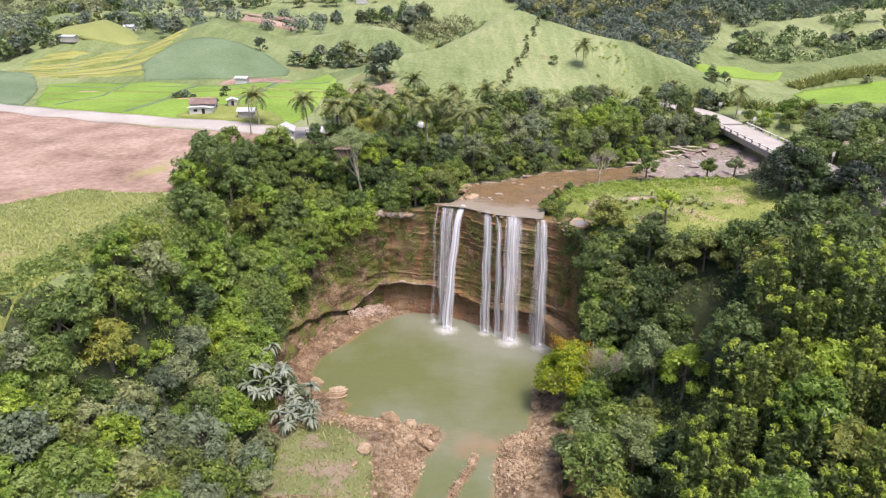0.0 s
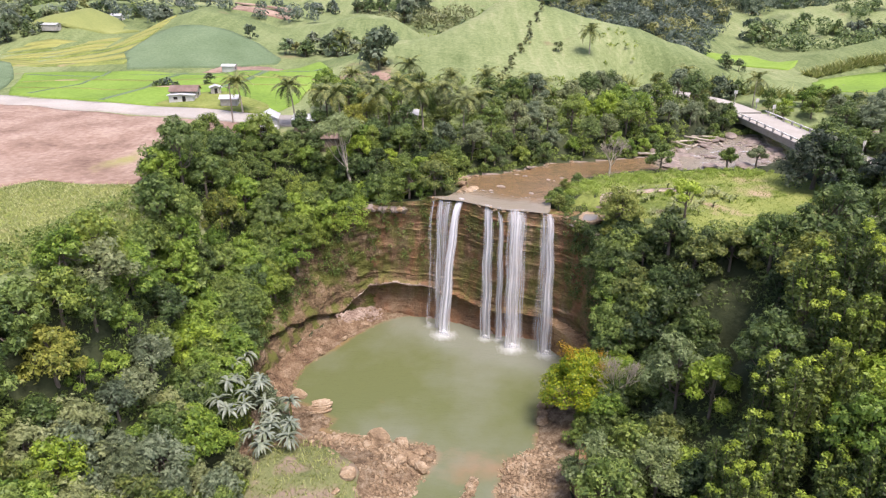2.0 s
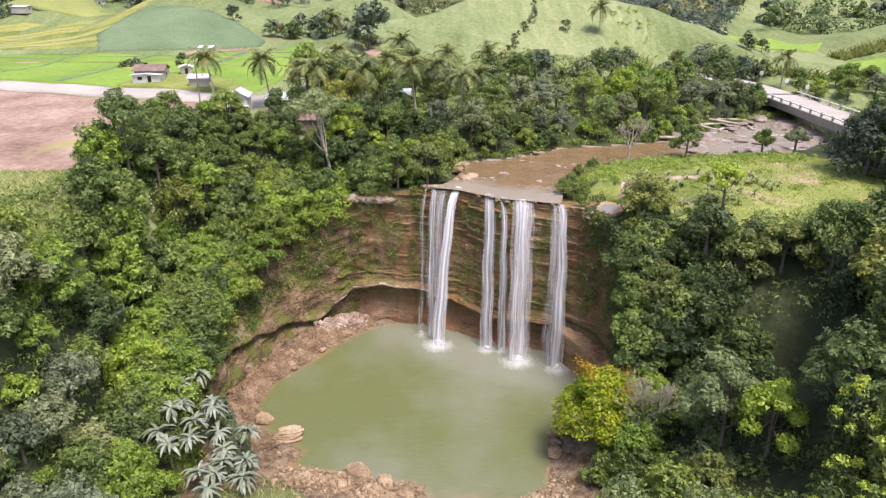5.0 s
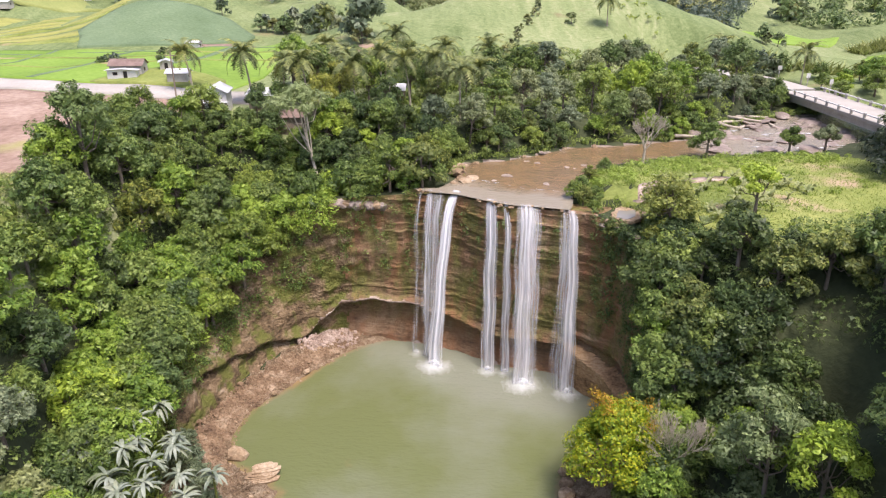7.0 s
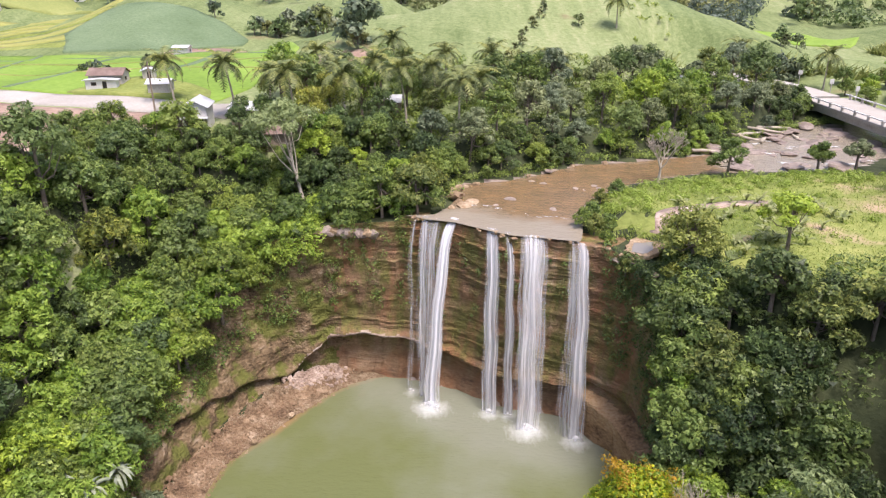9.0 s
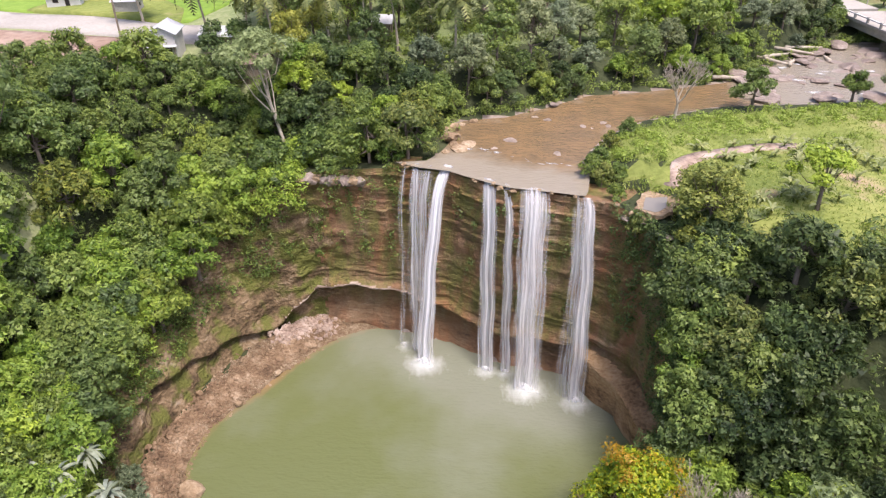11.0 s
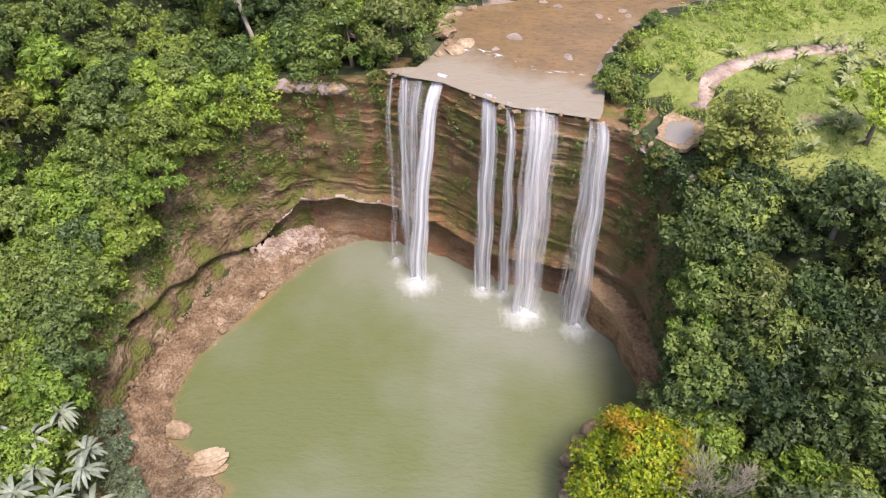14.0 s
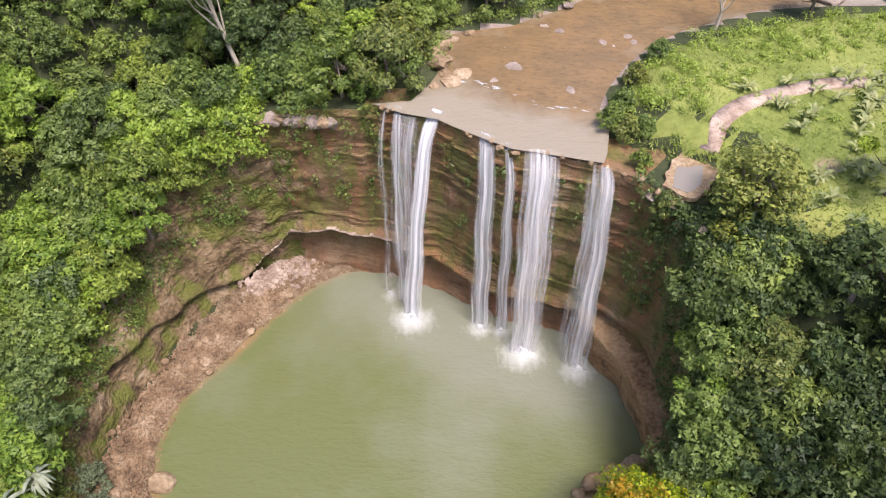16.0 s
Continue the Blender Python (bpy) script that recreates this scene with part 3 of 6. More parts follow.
drape("young_rice_field", jagged([(-95.7, 156.8), (-105, 177.8), (-108.7, 186.1), (-83.6, 188.9), (-57.6, 183.3), (-46.4, 188), (-33.4, 189.8), (-28.8, 177.8), (-29.7, 145.2), (-32.5, 136.4), (-61.3, 143.3)], 8, 0.4, 2), M_RICE, 0.2, "vivid green field of young rice", "field")
drape("young_cane_field", jagged([(-98.5, 157.3), (-148.7, 176.8), (-140.9, 209.5), (-119.5, 199), (-106.9, 177.8)], 8, 0.4, 3), M_TEAL, 0.5, "blue-green field of young cane", "field")
drape("hill_crop", jagged([(-84, 191.7), (-61.3, 191.7), (-46.7, 199), (-46, 204), (-54, 211), (-64, 217), (-74, 220), (-84, 215), (-90.8, 204.2)], 6, 0.8, 4), M_TEAL, 0.5, "blue-green cane crop on a low hill", "field")
drape("hill_crop", jagged([(-146, 243), (-134, 237), (-120, 233), (-108, 236), (-104, 245), (-112, 250), (-121, 251), (-135, 251)], 5, 0.8, 16), M_YELLOWHILL, 0.4, "yellow-green grassy crop on a rounded hill", "field")
# ripe rice terraces, step by step up the slope
for k in range(9):
    a, b = k / 9, (k + 0.74) / 9
    ring = []
    for f in (a, b):
        row = [(-134 + 47 * u + 4 * f * (1 - u), 194 + 3 * u + f * (27 + 14 * u) + 1.4 * math.sin(u * 5 + k)) for u in (0, 0.2, 0.4, 0.6, 0.8, 1)]
        ring += row if f == a else row[::-1]
    drape("rice_terrace", ring, M_RIPE if k % 3 else M_MEADOW, 0.25, "narrow terrace of ripening yellow rice", "field")
drape("rice_paddy", jagged([(79, 233), (88, 226), (101, 216), (107, 224), (99, 240), (84, 243)], 5, 0.3, 6), M_RICE, 0.3, "small vivid green rice paddy", "field")
drape("rice_paddy", jagged([(96, 183), (120, 187), (145, 192), (140, 204), (104, 204), (98, 196)], 5, 0.3, 7), M_RICE, 0.3, "vivid green rice paddy in a valley", "field")
drape("bare_soil_yard", jagged([(-30.6, 165.7), (-22.2, 168.5), (-13.2, 167.9), (-10.6, 149.1), (-16.7, 147.1), (-22.2, 155.4)], 4, 0.8, 8), M_PLOUGH, 0.25, "bare reddish soil beside the trees", "soil")
drape("bare_soil_yard", jagged([(-63.2, 184.3), (-58.6, 193.8), (-46.5, 193.8), (-42.7, 188), (-52, 184.3)], 4, 0.8, 9), M_PLOUGH, 0.4, "bare reddish soil round a small house", "soil")
drape("house_yard", jagged([(-57.6, 142.9), (-55.7, 149.8), (-46.4, 152.6), (-35.3, 142.4), (-33.4, 135.4), (-46.4, 138.7)], 4, 0.5, 10), M_MEADOW, 0.42, "trodden grassy yard round the houses", "yard")
for k in range(6):
    y = 290 + k * 12
    drape("hill_terrace", jagged([(-86 - k, y), (-62 - k * 3, y - 6), (-61 - k * 3, y + 1), (-85 - k, y + 6)], 6, 0.6, 20 + k), M_PLOUGH, 0.3, "bare brown terrace on a hillside", "field")
for k, line in enumerate([[(-102.2, 174), (-83.6, 175), (-65, 169.4), (-46.4, 172.2), (-31.6, 169.4)], [(-91.1, 157.3), (-85.5, 168.5), (-87.4, 188)], [(-70.6, 148), (-66, 161), (-67.8, 170.3), (-63.2, 184.3)], [(-98.5, 165.7), (-81.8, 161.9), (-65, 160.1), (-48.3, 162.9), (-30.6, 160.1)], [(-50.2, 155.4), (-46.4, 164.7), (-43.6, 186.1)], [(-106, 182.4), (-85.5, 181.5), (-61.3, 177.8), (-40.9, 180.5), (-30.6, 177.8)]]):
    fine_line = [tuple(q) for q in resample(line, 24)]
    ribbon("paddy_bund", fine_line, 0.9 if k % 2 else 1.4, M_TEAL if k % 3 else M_MEADOW, 0.28, "low grassy bank between rice paddies", "bank")
ribbon("road", [(-185.9, 185.2), (-139.4, 168.5), (-101.1, 154.2), (-81.8, 146.1), (-62.7, 139.6), (-46.4, 134.8), (-33.9, 131.4), (-24.1, 128.5), (-13.2, 127.3)], 6.4, M_ROAD, 0.25, "pale concrete country road", "road")
drape("bar_turf", jagged([(-20, 57), (-20, 66), (-17.5, 70.5), (-12, 70.5), (-8.5, 66), (-7.5, 57)], 2, 0.5, 14), M_TURF, 0.06, "thin green turf on the gravel bar", "turf", 1.0)
drape("rough_field", jagged([(-120, 84), (-62, 89.5), (-55, 96.5), (-42, 95.5), (-36.5, 86), (-38, 76), (-44, 62), (-47, 40), (-120, 40)], 4, 0.5, 15), M_MEADOW, 0.1, "pale green rough pasture beside the gorge", "field")
ribbon("footpath", [tuple(q) for q in resample([(21.6, 98), (22.8, 100.4), (25.5, 103.0), (28.5, 104.6), (32, 106), (36, 106.6)], 18)], 1.3, M_LIPSTONE, 0.3, "bare pinkish soil path across the meadow", "path")
drape("meadow", jagged([(15.5, 100), (18, 107), (22, 112), (28, 115), (42, 118.5), (52, 118), (58, 112), (56, 100), (50, 89), (40, 85), (33, 86), (27, 89.5), (21.5, 95.5), (17, 97.5)], 3, 0.4, 5), M_MEADOW, 0.12, "sunny meadow with bare soil patches", "meadow")

# ---- water ----
def sheet(name, ring, z, material, label, step, edge):
    """Flat water with a shallow margin."""
    xs, ys = np.array(ring).T
    a, b = np.meshgrid(np.arange(xs.min() - 2, xs.max() + 2, step), np.arange(max(ys.min(), -60) - 2, ys.max() + 2, step))
    d, _ = to_line(a, b, ring + ring[:1])
    wet = inside(a, b, ring)
    keep = wet | (d < 2.5)
    f = quads(a.shape[1], a.shape[0])
    f = f[keep.ravel()[f].all(1)]
    used = np.unique(f)
    new_i = np.zeros(a.size, int)
    new_i[used] = np.arange(len(used))
    zz = z(a, b) if callable(z) else np.full(a.shape, float(z))
    me = mesh_of(name, np.stack([a, b, zz], -1).reshape(-1, 3)[used], new_i[f], material, flat=False)
    at = me.attributes.new("shallow", "FLOAT", "POINT")
    sh = np.where(wet, 1 - smooth(d / edge), 1.0)
    if name == "plunge_pool":
        sh = np.maximum(sh * 0.9, 1.1 * np.exp(-((b - 69.3) / 2.6) ** 2 - ((a - 4.5) / 4.5) ** 2))
    at.data.foreach_set("value", (0.5 * sh).ravel()[used])
    fall, _ = to_line(a, b, [(-1, 99.5), (10, 95.2), (14.8, 93.6)])
    # pale tint: silt by the falls, painted reflections of falls and sky further out
    pale_streak, _ = to_line(a, b, [(5, 97), (6, 85), (3, 74), (0, 60)])
    silt_sheen = np.maximum(np.maximum(np.exp(-fall / 7.0), 0.3 * np.exp(-(pale_streak / 6.0) ** 2)), 0.3 * smooth((90 - b) / 20)) * wet
    me.attributes.new("silt_sheen", "FLOAT", "POINT").data.foreach_set("value", (0.8 * silt_sheen).ravel()[used])
    strike = np.full(a.shape, 0.0)
    for fx0, fy0, w, amt in STRIKES:
        d0 = np.hypot(a - fx0, (b - fy0) * 1.15)
        strike = np.maximum(strike, amt * (np.exp(-(d0 / w) ** 2) + 0.36 * np.exp(-d0 / (w * 2.2))))
    me.attributes.new("froth", "FLOAT", "POINT").data.foreach_set("value", (strike * wet).ravel()[used])
    return tagged(new(name, me), label, "water", kind="structure")


# where the falls strike the pool: x, y, reach, strength
STRIKES = [(0.1, 98.9, 1.6, 0.5), (-2.0, 101.8, 1.0, 0.3), (6.3, 98.0, 1.1, 0.4), (8.3, 97.6, 0.9, 0.34), (10.1, 95.2, 1.7, 0.5), (14.8, 93.5, 1.3, 0.42)]
sheet("plunge_pool", POOL, 0.0, M_POOL, "murky green plunge pool with brown shallows", 0.6, 1.4)


def river():
    bm = bmesh.new()
    bm.faces.new([bm.verts.new((x, y, 0)) for x, y in RIVER_EDGE])
    for axis, lo, hi in ((0, -4, 60), (1, 97, 152)):
        v = lo
        while v < hi:
            bmesh.ops.bisect_plane(bm, geom=bm.verts[:] + bm.edges[:] + bm.faces[:], plane_co=(v, v, 0), plane_no=(1, 0, 0) if axis == 0 else (0, 1, 0))
            v += 1.0
    p = np.array([v.co[:2] for v in bm.verts])
    d, _ = to_line(p[:, 0], p[:, 1], RIVER + RIVER[:1])
    lip, _ = to_line(p[:, 0], p[:, 1], [(-3, 103.6), (2.7, 102), (6, 99.5), (11.5, 97.4), (14.5, 97.2)])
    shoal = np.maximum(np.maximum(0.22 - 0.22 * smooth(d / 3.0), 0.8 * smooth((9 - lip) / 8)), smooth((p[:, 0] - 34) / 6))
    for v, l in zip(bm.verts, lip):
        v.co.z = 20.16 + max(0, v.co.x - 40) * 0.012 + 0.08 * smooth((l - 5) / 2)
    bmesh.ops.recalc_face_normals(bm, faces=bm.faces)
    if bm.faces[0].normal.z < 0:
        bmesh.ops.reverse_faces(bm, faces=bm.faces)
    me = bpy.data.meshes.new("river")
    bm.to_mesh(me)
    bm.free()
    me.materials.append(M_RIVER)
    me.attributes.new("shallow", "FLOAT", "POINT").data.foreach_set("value", 0.85 * shoal)
    return tagged(new("river", me), "shallow brown river running to the falls", "water", kind="structure")


RIVER_EDGE = jagged(RIVER[1:24] + [(14.6, 98.2), (14.2, 97.2), (11.5, 98.0), (8, 98.7), (6, 100.0), (2.7, 102.4), (0, 103.1), (-2.4, 104.2)], 2.0, 0.15, 12)
river()


# ---- the cliff ----
# x, y, height, undercut, block below
LEDGE = [(-23.2, 80, 4.9, 0.4, 0), (-23.2, 86, 4.8, 0.5, 0), (-21.6, 92, 3.9, 0.7, 0), (-19.2, 98, 2.9, 0.8, 0), (-17, 101.2, 2.0, 0.9, 0), (-15.4, 103.2, 1.9, 0.9, 0), (-14.4, 104, 3.3, 1.0, 0), (-12, 105.6, 5.0, 1.1, 0), (-7.5, 105.4, 5.7, 1.1, 0),
         (-2, 104.3, 5.6, 1.1, 0), (2.7, 102.7, 4.4, 1.4, 0), (8, 99, 3.9, 1.5, 0), (14.2, 97.5, 4.4, 1.2, 0), (15.2, 96.8, 4.8, 0.0, 0.7), (17, 95.4, 4.4, 0, 1.3), (19.5, 92.5, 4.0, 0, 1.5), (20.6, 88, 3.6, 0, 1.5), (20.4, 85, 3.2, 0, 1.0), (20.2, 82, 3, 0, 0)]


def cliff():
    c = resample([w for w in WALL if 58 < w[1]], 360)
    n = np.gradient(c[:, :2], axis=0)
    n = np.stack([n[:, 1], -n[:, 0]], -1) / np.hypot(n[:, 0], n[:, 1])[:, None]   # towards the pool
    rows = []
    s = np.arange(len(c)) * 0.34
    top = c[:, 2] + 0.15 - 0.3 * smooth((10 - np.abs(c[:, 0] - 6.5)) / 2)
    layers = np.random.RandomState(3)
    ledge = np.cumsum(layers.uniform(0.15, 0.6, 70))
    depth = layers.uniform(-0.16, 0.16, 71) + 0.3 * (layers.uniform(0, 1, 71) > 0.88)
    blocks = np.random.RandomState(9)
    cuts = np.cumsum(blocks.uniform(1.2, 5.0, 60))
    fault = blocks.uniform(-0.35, 0.35, 61)[np.searchsorted(cuts, s)]
    jut = blocks.uniform(-0.22, 0.22, 61)[np.searchsorted(cuts, s)]
    for back in (6.0, 4.0, 2.0, 0.8):
        rows.append(np.stack([*(c[:, :2] - n * (back + lean_of(c[:, 0], c[:, 1]) * top)[:, None]).T, top + np.where(back > 1, -0.25, 0.0) + 0.05 * waves(s, s * 0, 3, 4)], -1))
    # the overhanging ledge: its height along the wall, how deep the rock is cut under it, how far a block stands out below it
    _, led = to_line(c[:, 0], c[:, 1], LEDGE)
    nose, cut, block = led.T
    nose = nose + 0.18 * waves(s, s * 0, 5, 41) + 0.08 * waves(s, s * 0, 1.4, 42)
    left = smooth((-6 - c[:, 0]) / 4)
    arc = smooth((c[:, 1] - 94) / 6)
    for v in np.linspace(0, 1, 150):
        z = top * (1 - v) + -1.6 * v
        zz = z + 0.5 * waves(s, s * 0, 40, 8) + 0.02 * c[:, 0] + fault
        k = np.searchsorted(ledge, np.clip(zz, 0, 30))
        off = depth[k] * (0.6 + 0.6 * waves(s, z * 0.3, 9, 17)) + 0.22 * waves(s, z * 0.5, 9, 11) + 0.07 * waves(s, z * 2, 1.6, 12) + jut * (np.sin(z * 0.9 + fault * 20) > -0.2)
        off = off * 0.6 * (1 - 0.5 * left) * (1 - 0.75 * (block > 0.5) * smooth((nose - z) / 0.3))
        off = off - cut * smooth((nose - z) / 0.35) * np.clip((z + 0.6) / (nose + 0.6), 0, 1) + 0.55 * np.minimum(1, cut) * np.exp(-((z - nose - 0.3) / 0.4) ** 2)
        off = off + block * smooth((nose + 0.1 - z) / 0.35) * (1 + 0.05 * z) - 0.6 * np.minimum(1, block) * np.exp(-((z - nose - 0.65) / 0.4) ** 2)
        off = off + left * (0.4 * waves(s, z * 0.7, 4.5, 21) + 0.14 * waves(s, z * 0.9, 1.7, 22)) + 0.1 * waves(s, z * 1.2, 2.6, 23)
        off = off * smooth((top - z + 0.05) / 0.8) + 0.12 - lean_of(c[:, 0], c[:, 1]) * np.clip(z, 0, 40)
        rows.append(np.stack([*(c[:, :2] + n * off[:, None]).T, z], -1))
    p = np.stack(rows)
    f = quads(p.shape[1], p.shape[0])
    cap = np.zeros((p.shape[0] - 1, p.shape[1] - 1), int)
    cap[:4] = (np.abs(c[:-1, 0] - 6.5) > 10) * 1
    edge_x = -10.5 + 1.6 * waves(np.arange(p.shape[0] - 1)[:, None] * 0.25, s[None, :-1] * 0.5, 5, 31)
    cap = np.where((cap == 0) & (c[None, :-1, 0] < edge_x), 2, cap)
    zc = p[:-1, :-1, 2]
    over = zc - nose[None, :-1]
    cap = np.where((cap != 1) & (block[None, :-1] > 0.45) & (over < 0.15), 3, cap)
    cap = np.where((cap != 1) & (cut[None, :-1] > 0.9) & (c[None, :-1, 0] < 1) & (over > -0.05) & (over < 0.5), 4, cap)
    ob = new("cliff", mesh_of("cliff", p.reshape(-1, 3), f[:, ::-1], [M_CLIFF, M_SLOPE, M_BANK, M_BLOCK, M_LIPSTONE], cap.ravel(), flat=True))
    return tagged(ob, "layered brown sandstone cliff, mossy, undercut at its foot", "cliff", kind="structure")


cliff()


# ---- the falls ----
def waterfall(lip, foot, width, bottom_width, seed, material, label, dense=0.5, along=(0.87, -0.49)):
    """Water thrown from the lip to its foot on the pool, spreading a little on the way."""
    along = Vector(along)
    a, b = Vector(lip), Vector(foot)
    out = (b - a).normalized()
    nu, nv = 26, 44
    verts, body, uv = [], [], []
    for j in range(nv):
        v = j / (nv - 1)
        fall = v * 20.3
        mid = a.lerp(b, math.sqrt(v))
        for i in range(nu):
            u = i / (nu - 1) * 2 - 1
            w = (width + (bottom_width - width) * v) / 2
            wob = 0.10 * math.sin(u * 9 + seed) + 0.05 * math.sin(u * 23 + v * 5)
            q = mid + along * (u * w + 0.06 * math.sin(v * 17 + seed)) + out * (wob * (0.3 + v) - 0.5 * (1 - v) ** 20)
            verts.append((q.x, q.y, 20.28 - fall))
            body.append(dense * (1 - abs(u) ** 2.2) - 0.10 * v - 0.35 * (1 - v) ** 30)
            uv.append((u * w * 1.6 + seed * 3.1, fall))
    f = quads(nu, nv)
    me = mesh_of("waterfall", verts, f, material, flat=False)
    me.attributes.new("body", "FLOAT", "POINT").data.foreach_set("value", body)
    lay = me.uv_layers.new(name="UVMap")
    for loop in me.loops:
        lay.data[loop.index].uv = uv[loop.vertex_index]
    return tagged(new("waterfall", me), label, "waterfall", group="falls over the cliff", kind="structure")


waterfall((-1.7, 103.7), (-2.3, 102.2), 0.7, 1.1, 1, M_VEIL, "thin veil of falling water", 0.25)
waterfall((0.25, 103.1), (-0.5, 100.6), 3.2, 3.0, 2, M_VEIL, "broad streaky translucent waterfall", 0.40)
waterfall((-0.5, 103.3), (-0.9, 101.2), 0.9, 1.0, 12, M_FALL, "narrow strand beside the main jet", 0.42)
waterfall((2.35, 102.9), (0.1, 99.1), 1.2, 2.1, 3, M_FALL, "dense white main jet of the falls", 0.95)
waterfall((6.3, 99.9), (6.3, 98.2), 1.5, 2.0, 4, M_FALL, "narrow white waterfall", 0.66)
waterfall((7.95, 98.9), (8.3, 98.0), 0.8, 1.5, 5, M_VEIL, "thin veil of falling water", 0.66, (0.99, -0.1))
waterfall((10.1, 98.1), (10.1, 95.5), 2.8, 2.9, 6, M_FALL, "broad white curtain waterfall", 0.48, (0.99, -0.1))
waterfall((10.0, 97.9), (10.0, 95.3), 2.0, 2.6, 7, M_VEIL, "outer streaks of the white curtain waterfall", 0.5, (0.99, -0.1))
waterfall((14.4, 96.2), (14.8, 93.8), 1.1, 1.9, 8, M_FALL, "narrow white waterfall beside the mossy rock", 0.6, (0.95, -0.3))
waterfall((13.9, 96.6), (13.9, 94.4), 1.3, 2.6, 9, M_VEIL, "thin veil of falling water", 0.4, (0.95, -0.3))

# ---- trees ----
def leaf_cloud(rnd, centres, radii, count, size, droop=0.0):
    """Small folded leaves over the upper sides of many clumps."""
    n = len(centres)
    k = rnd.randint(0, n, count)
    d = rnd.normal(size=(count, 3))
    d[:, 2] = d[:, 2] * 0.8 + 0.25
    d /= np.linalg.norm(d, axis=1)[:, None]
    rad = radii[k] * rnd.uniform(0.55, 1.08, count)[:, None]
    c = centres[k] + d * rad
    nrm = d * 0.9 + rnd.normal(size=(count, 3)) * 0.4 + np.array([0, 0, 0.4])
    nrm /= np.linalg.norm(nrm, axis=1)[:, None]
    a = np.cross(nrm, rnd.normal(size=(count, 3)))
    a /= np.linalg.norm(a, axis=1)[:, None] + 1e-9
    b = np.cross(nrm, a)
    s = (size * rnd.uniform(0.6, 1.35, count))[:, None]
    a, b = a * s, b * s * 0.72
    v = np.stack([c - a, c + a * 0.7 - b - np.array([0, 0, 1]) * s * droop, c + a * 0.5 + b], 1).reshape(-1, 3)
    return v, np.arange(count * 3).reshape(-1, 3)


def tube(points, radii, sides=6):
    """Vertices and faces of a tapered bent tube."""
    pts = [Vector(p) for p in points]
    verts, faces = [], []
    for k, (p, r) in enumerate(zip(pts, radii)):
        d = (pts[min(k + 1, len(pts) - 1)] - pts[max(k - 1, 0)]).normalized()
        a = d.orthogonal().normalized()
        b = d.cross(a)
        for j in range(sides):
            w = 2 * math.pi * j / sides
            verts.append(p + (a * math.cos(w) + b * math.sin(w)) * r)
    for k in range(len(pts) - 1):
        for j in range(sides):
            i, n = k * sides + j, k * sides + (j + 1) % sides
            faces.append((i, n, n + sides, i + sides))
    return [tuple(v) for v in verts], faces


def join(pieces):
    verts, faces = [], []
    for v, f in pieces:
        o = len(verts)
        verts += [tuple(p) for p in v]
        faces += [tuple(i + o for i in q) for q in f]
    return verts, faces


def tree(name, seed, height, radius, leaf, label, leaves=2500, size=0.34, lobes=13, low=0.35, flat=0.75, bark=None, trunk_r=0.16, group="", clump=1.0):
    """A broadleaf tree: tapered trunk, limbs and an uneven crown of leaf clumps."""
    rnd, r = np.random.RandomState(seed), random.Random(seed)
    root = new(name)
    bend = Vector((r.uniform(-1, 1), r.uniform(-1, 1), 0)) * 0.05 * height
    spine = [Vector((0, 0, -1.2)), Vector((0, 0, 0)), bend * 0.5 + Vector((0, 0, height * 0.35)), bend + Vector((0, 0, height * 0.7))]
    pieces = [tube(spine, [trunk_r * 1.4, trunk_r * 1.2, trunk_r * 0.8, trunk_r * 0.35], 7)]
    centres, radii = [], []
    for k in range(lobes):
        a = k * 2.4 + r.uniform(-0.4, 0.4)
        out = radius * math.sqrt((k + 0.5) / lobes) * r.uniform(0.65, 0.95)
        up = height * (low + (1 - low) * (1 - (out / radius) ** 2 * 0.75) * r.uniform(0.75, 1.0))
        rad = radius * clump * r.uniform(0.22, 0.40)
        c = Vector((math.cos(a) * out, math.sin(a) * out, max(rad * 0.6, up - rad * 0.7))) + bend
        centres.append(c)
        radii.append((rad, rad, rad * flat))
        st = spine[2].lerp(spine[3], r.uniform(-0.3, 1))
        mid = st.lerp(c, 0.5) - Vector((0, 0, 0.08 * height))
        pieces.append(tube([st, mid, c], [trunk_r * 0.45, trunk_r * 0.3, trunk_r * 0.12], 5))
    trunk = new("trunk", mesh_of("trunk", *join(pieces), bark or M_BARK, flat=False))
    trunk.parent = root
    v, f = leaf_cloud(rnd, np.array([tuple(c) for c in centres]), np.array(radii), leaves, size, 0.15)
    crown = new("crown", mesh_of("crown", v, f, (M_HAZELEAF if name == "distant_tree" else M_LEAF)[leaf]))
    crown.parent = root
    return tagged(root, label, "tree", group=group)


PLANTED = []


def away(root):
    """Stand a prototype at its own first place later; keep it out of sight below ground until then."""
    root["first"] = 1
    return root


def plant(proto, x, y, scale, turn, dz=0.0):
    z = ground_at(x, y) + dz
    m = Matrix.LocRotScale((x, y, z), Euler((0, 0, turn)), (1, 1, 1))
    if "first" in proto:
        del proto["first"]
        proto.matrix_world = m
        proto.scale = (scale,) * 3
        return proto
    ob = copy_thing(proto, m)
    ob.scale = (scale,) * 3
    return ob


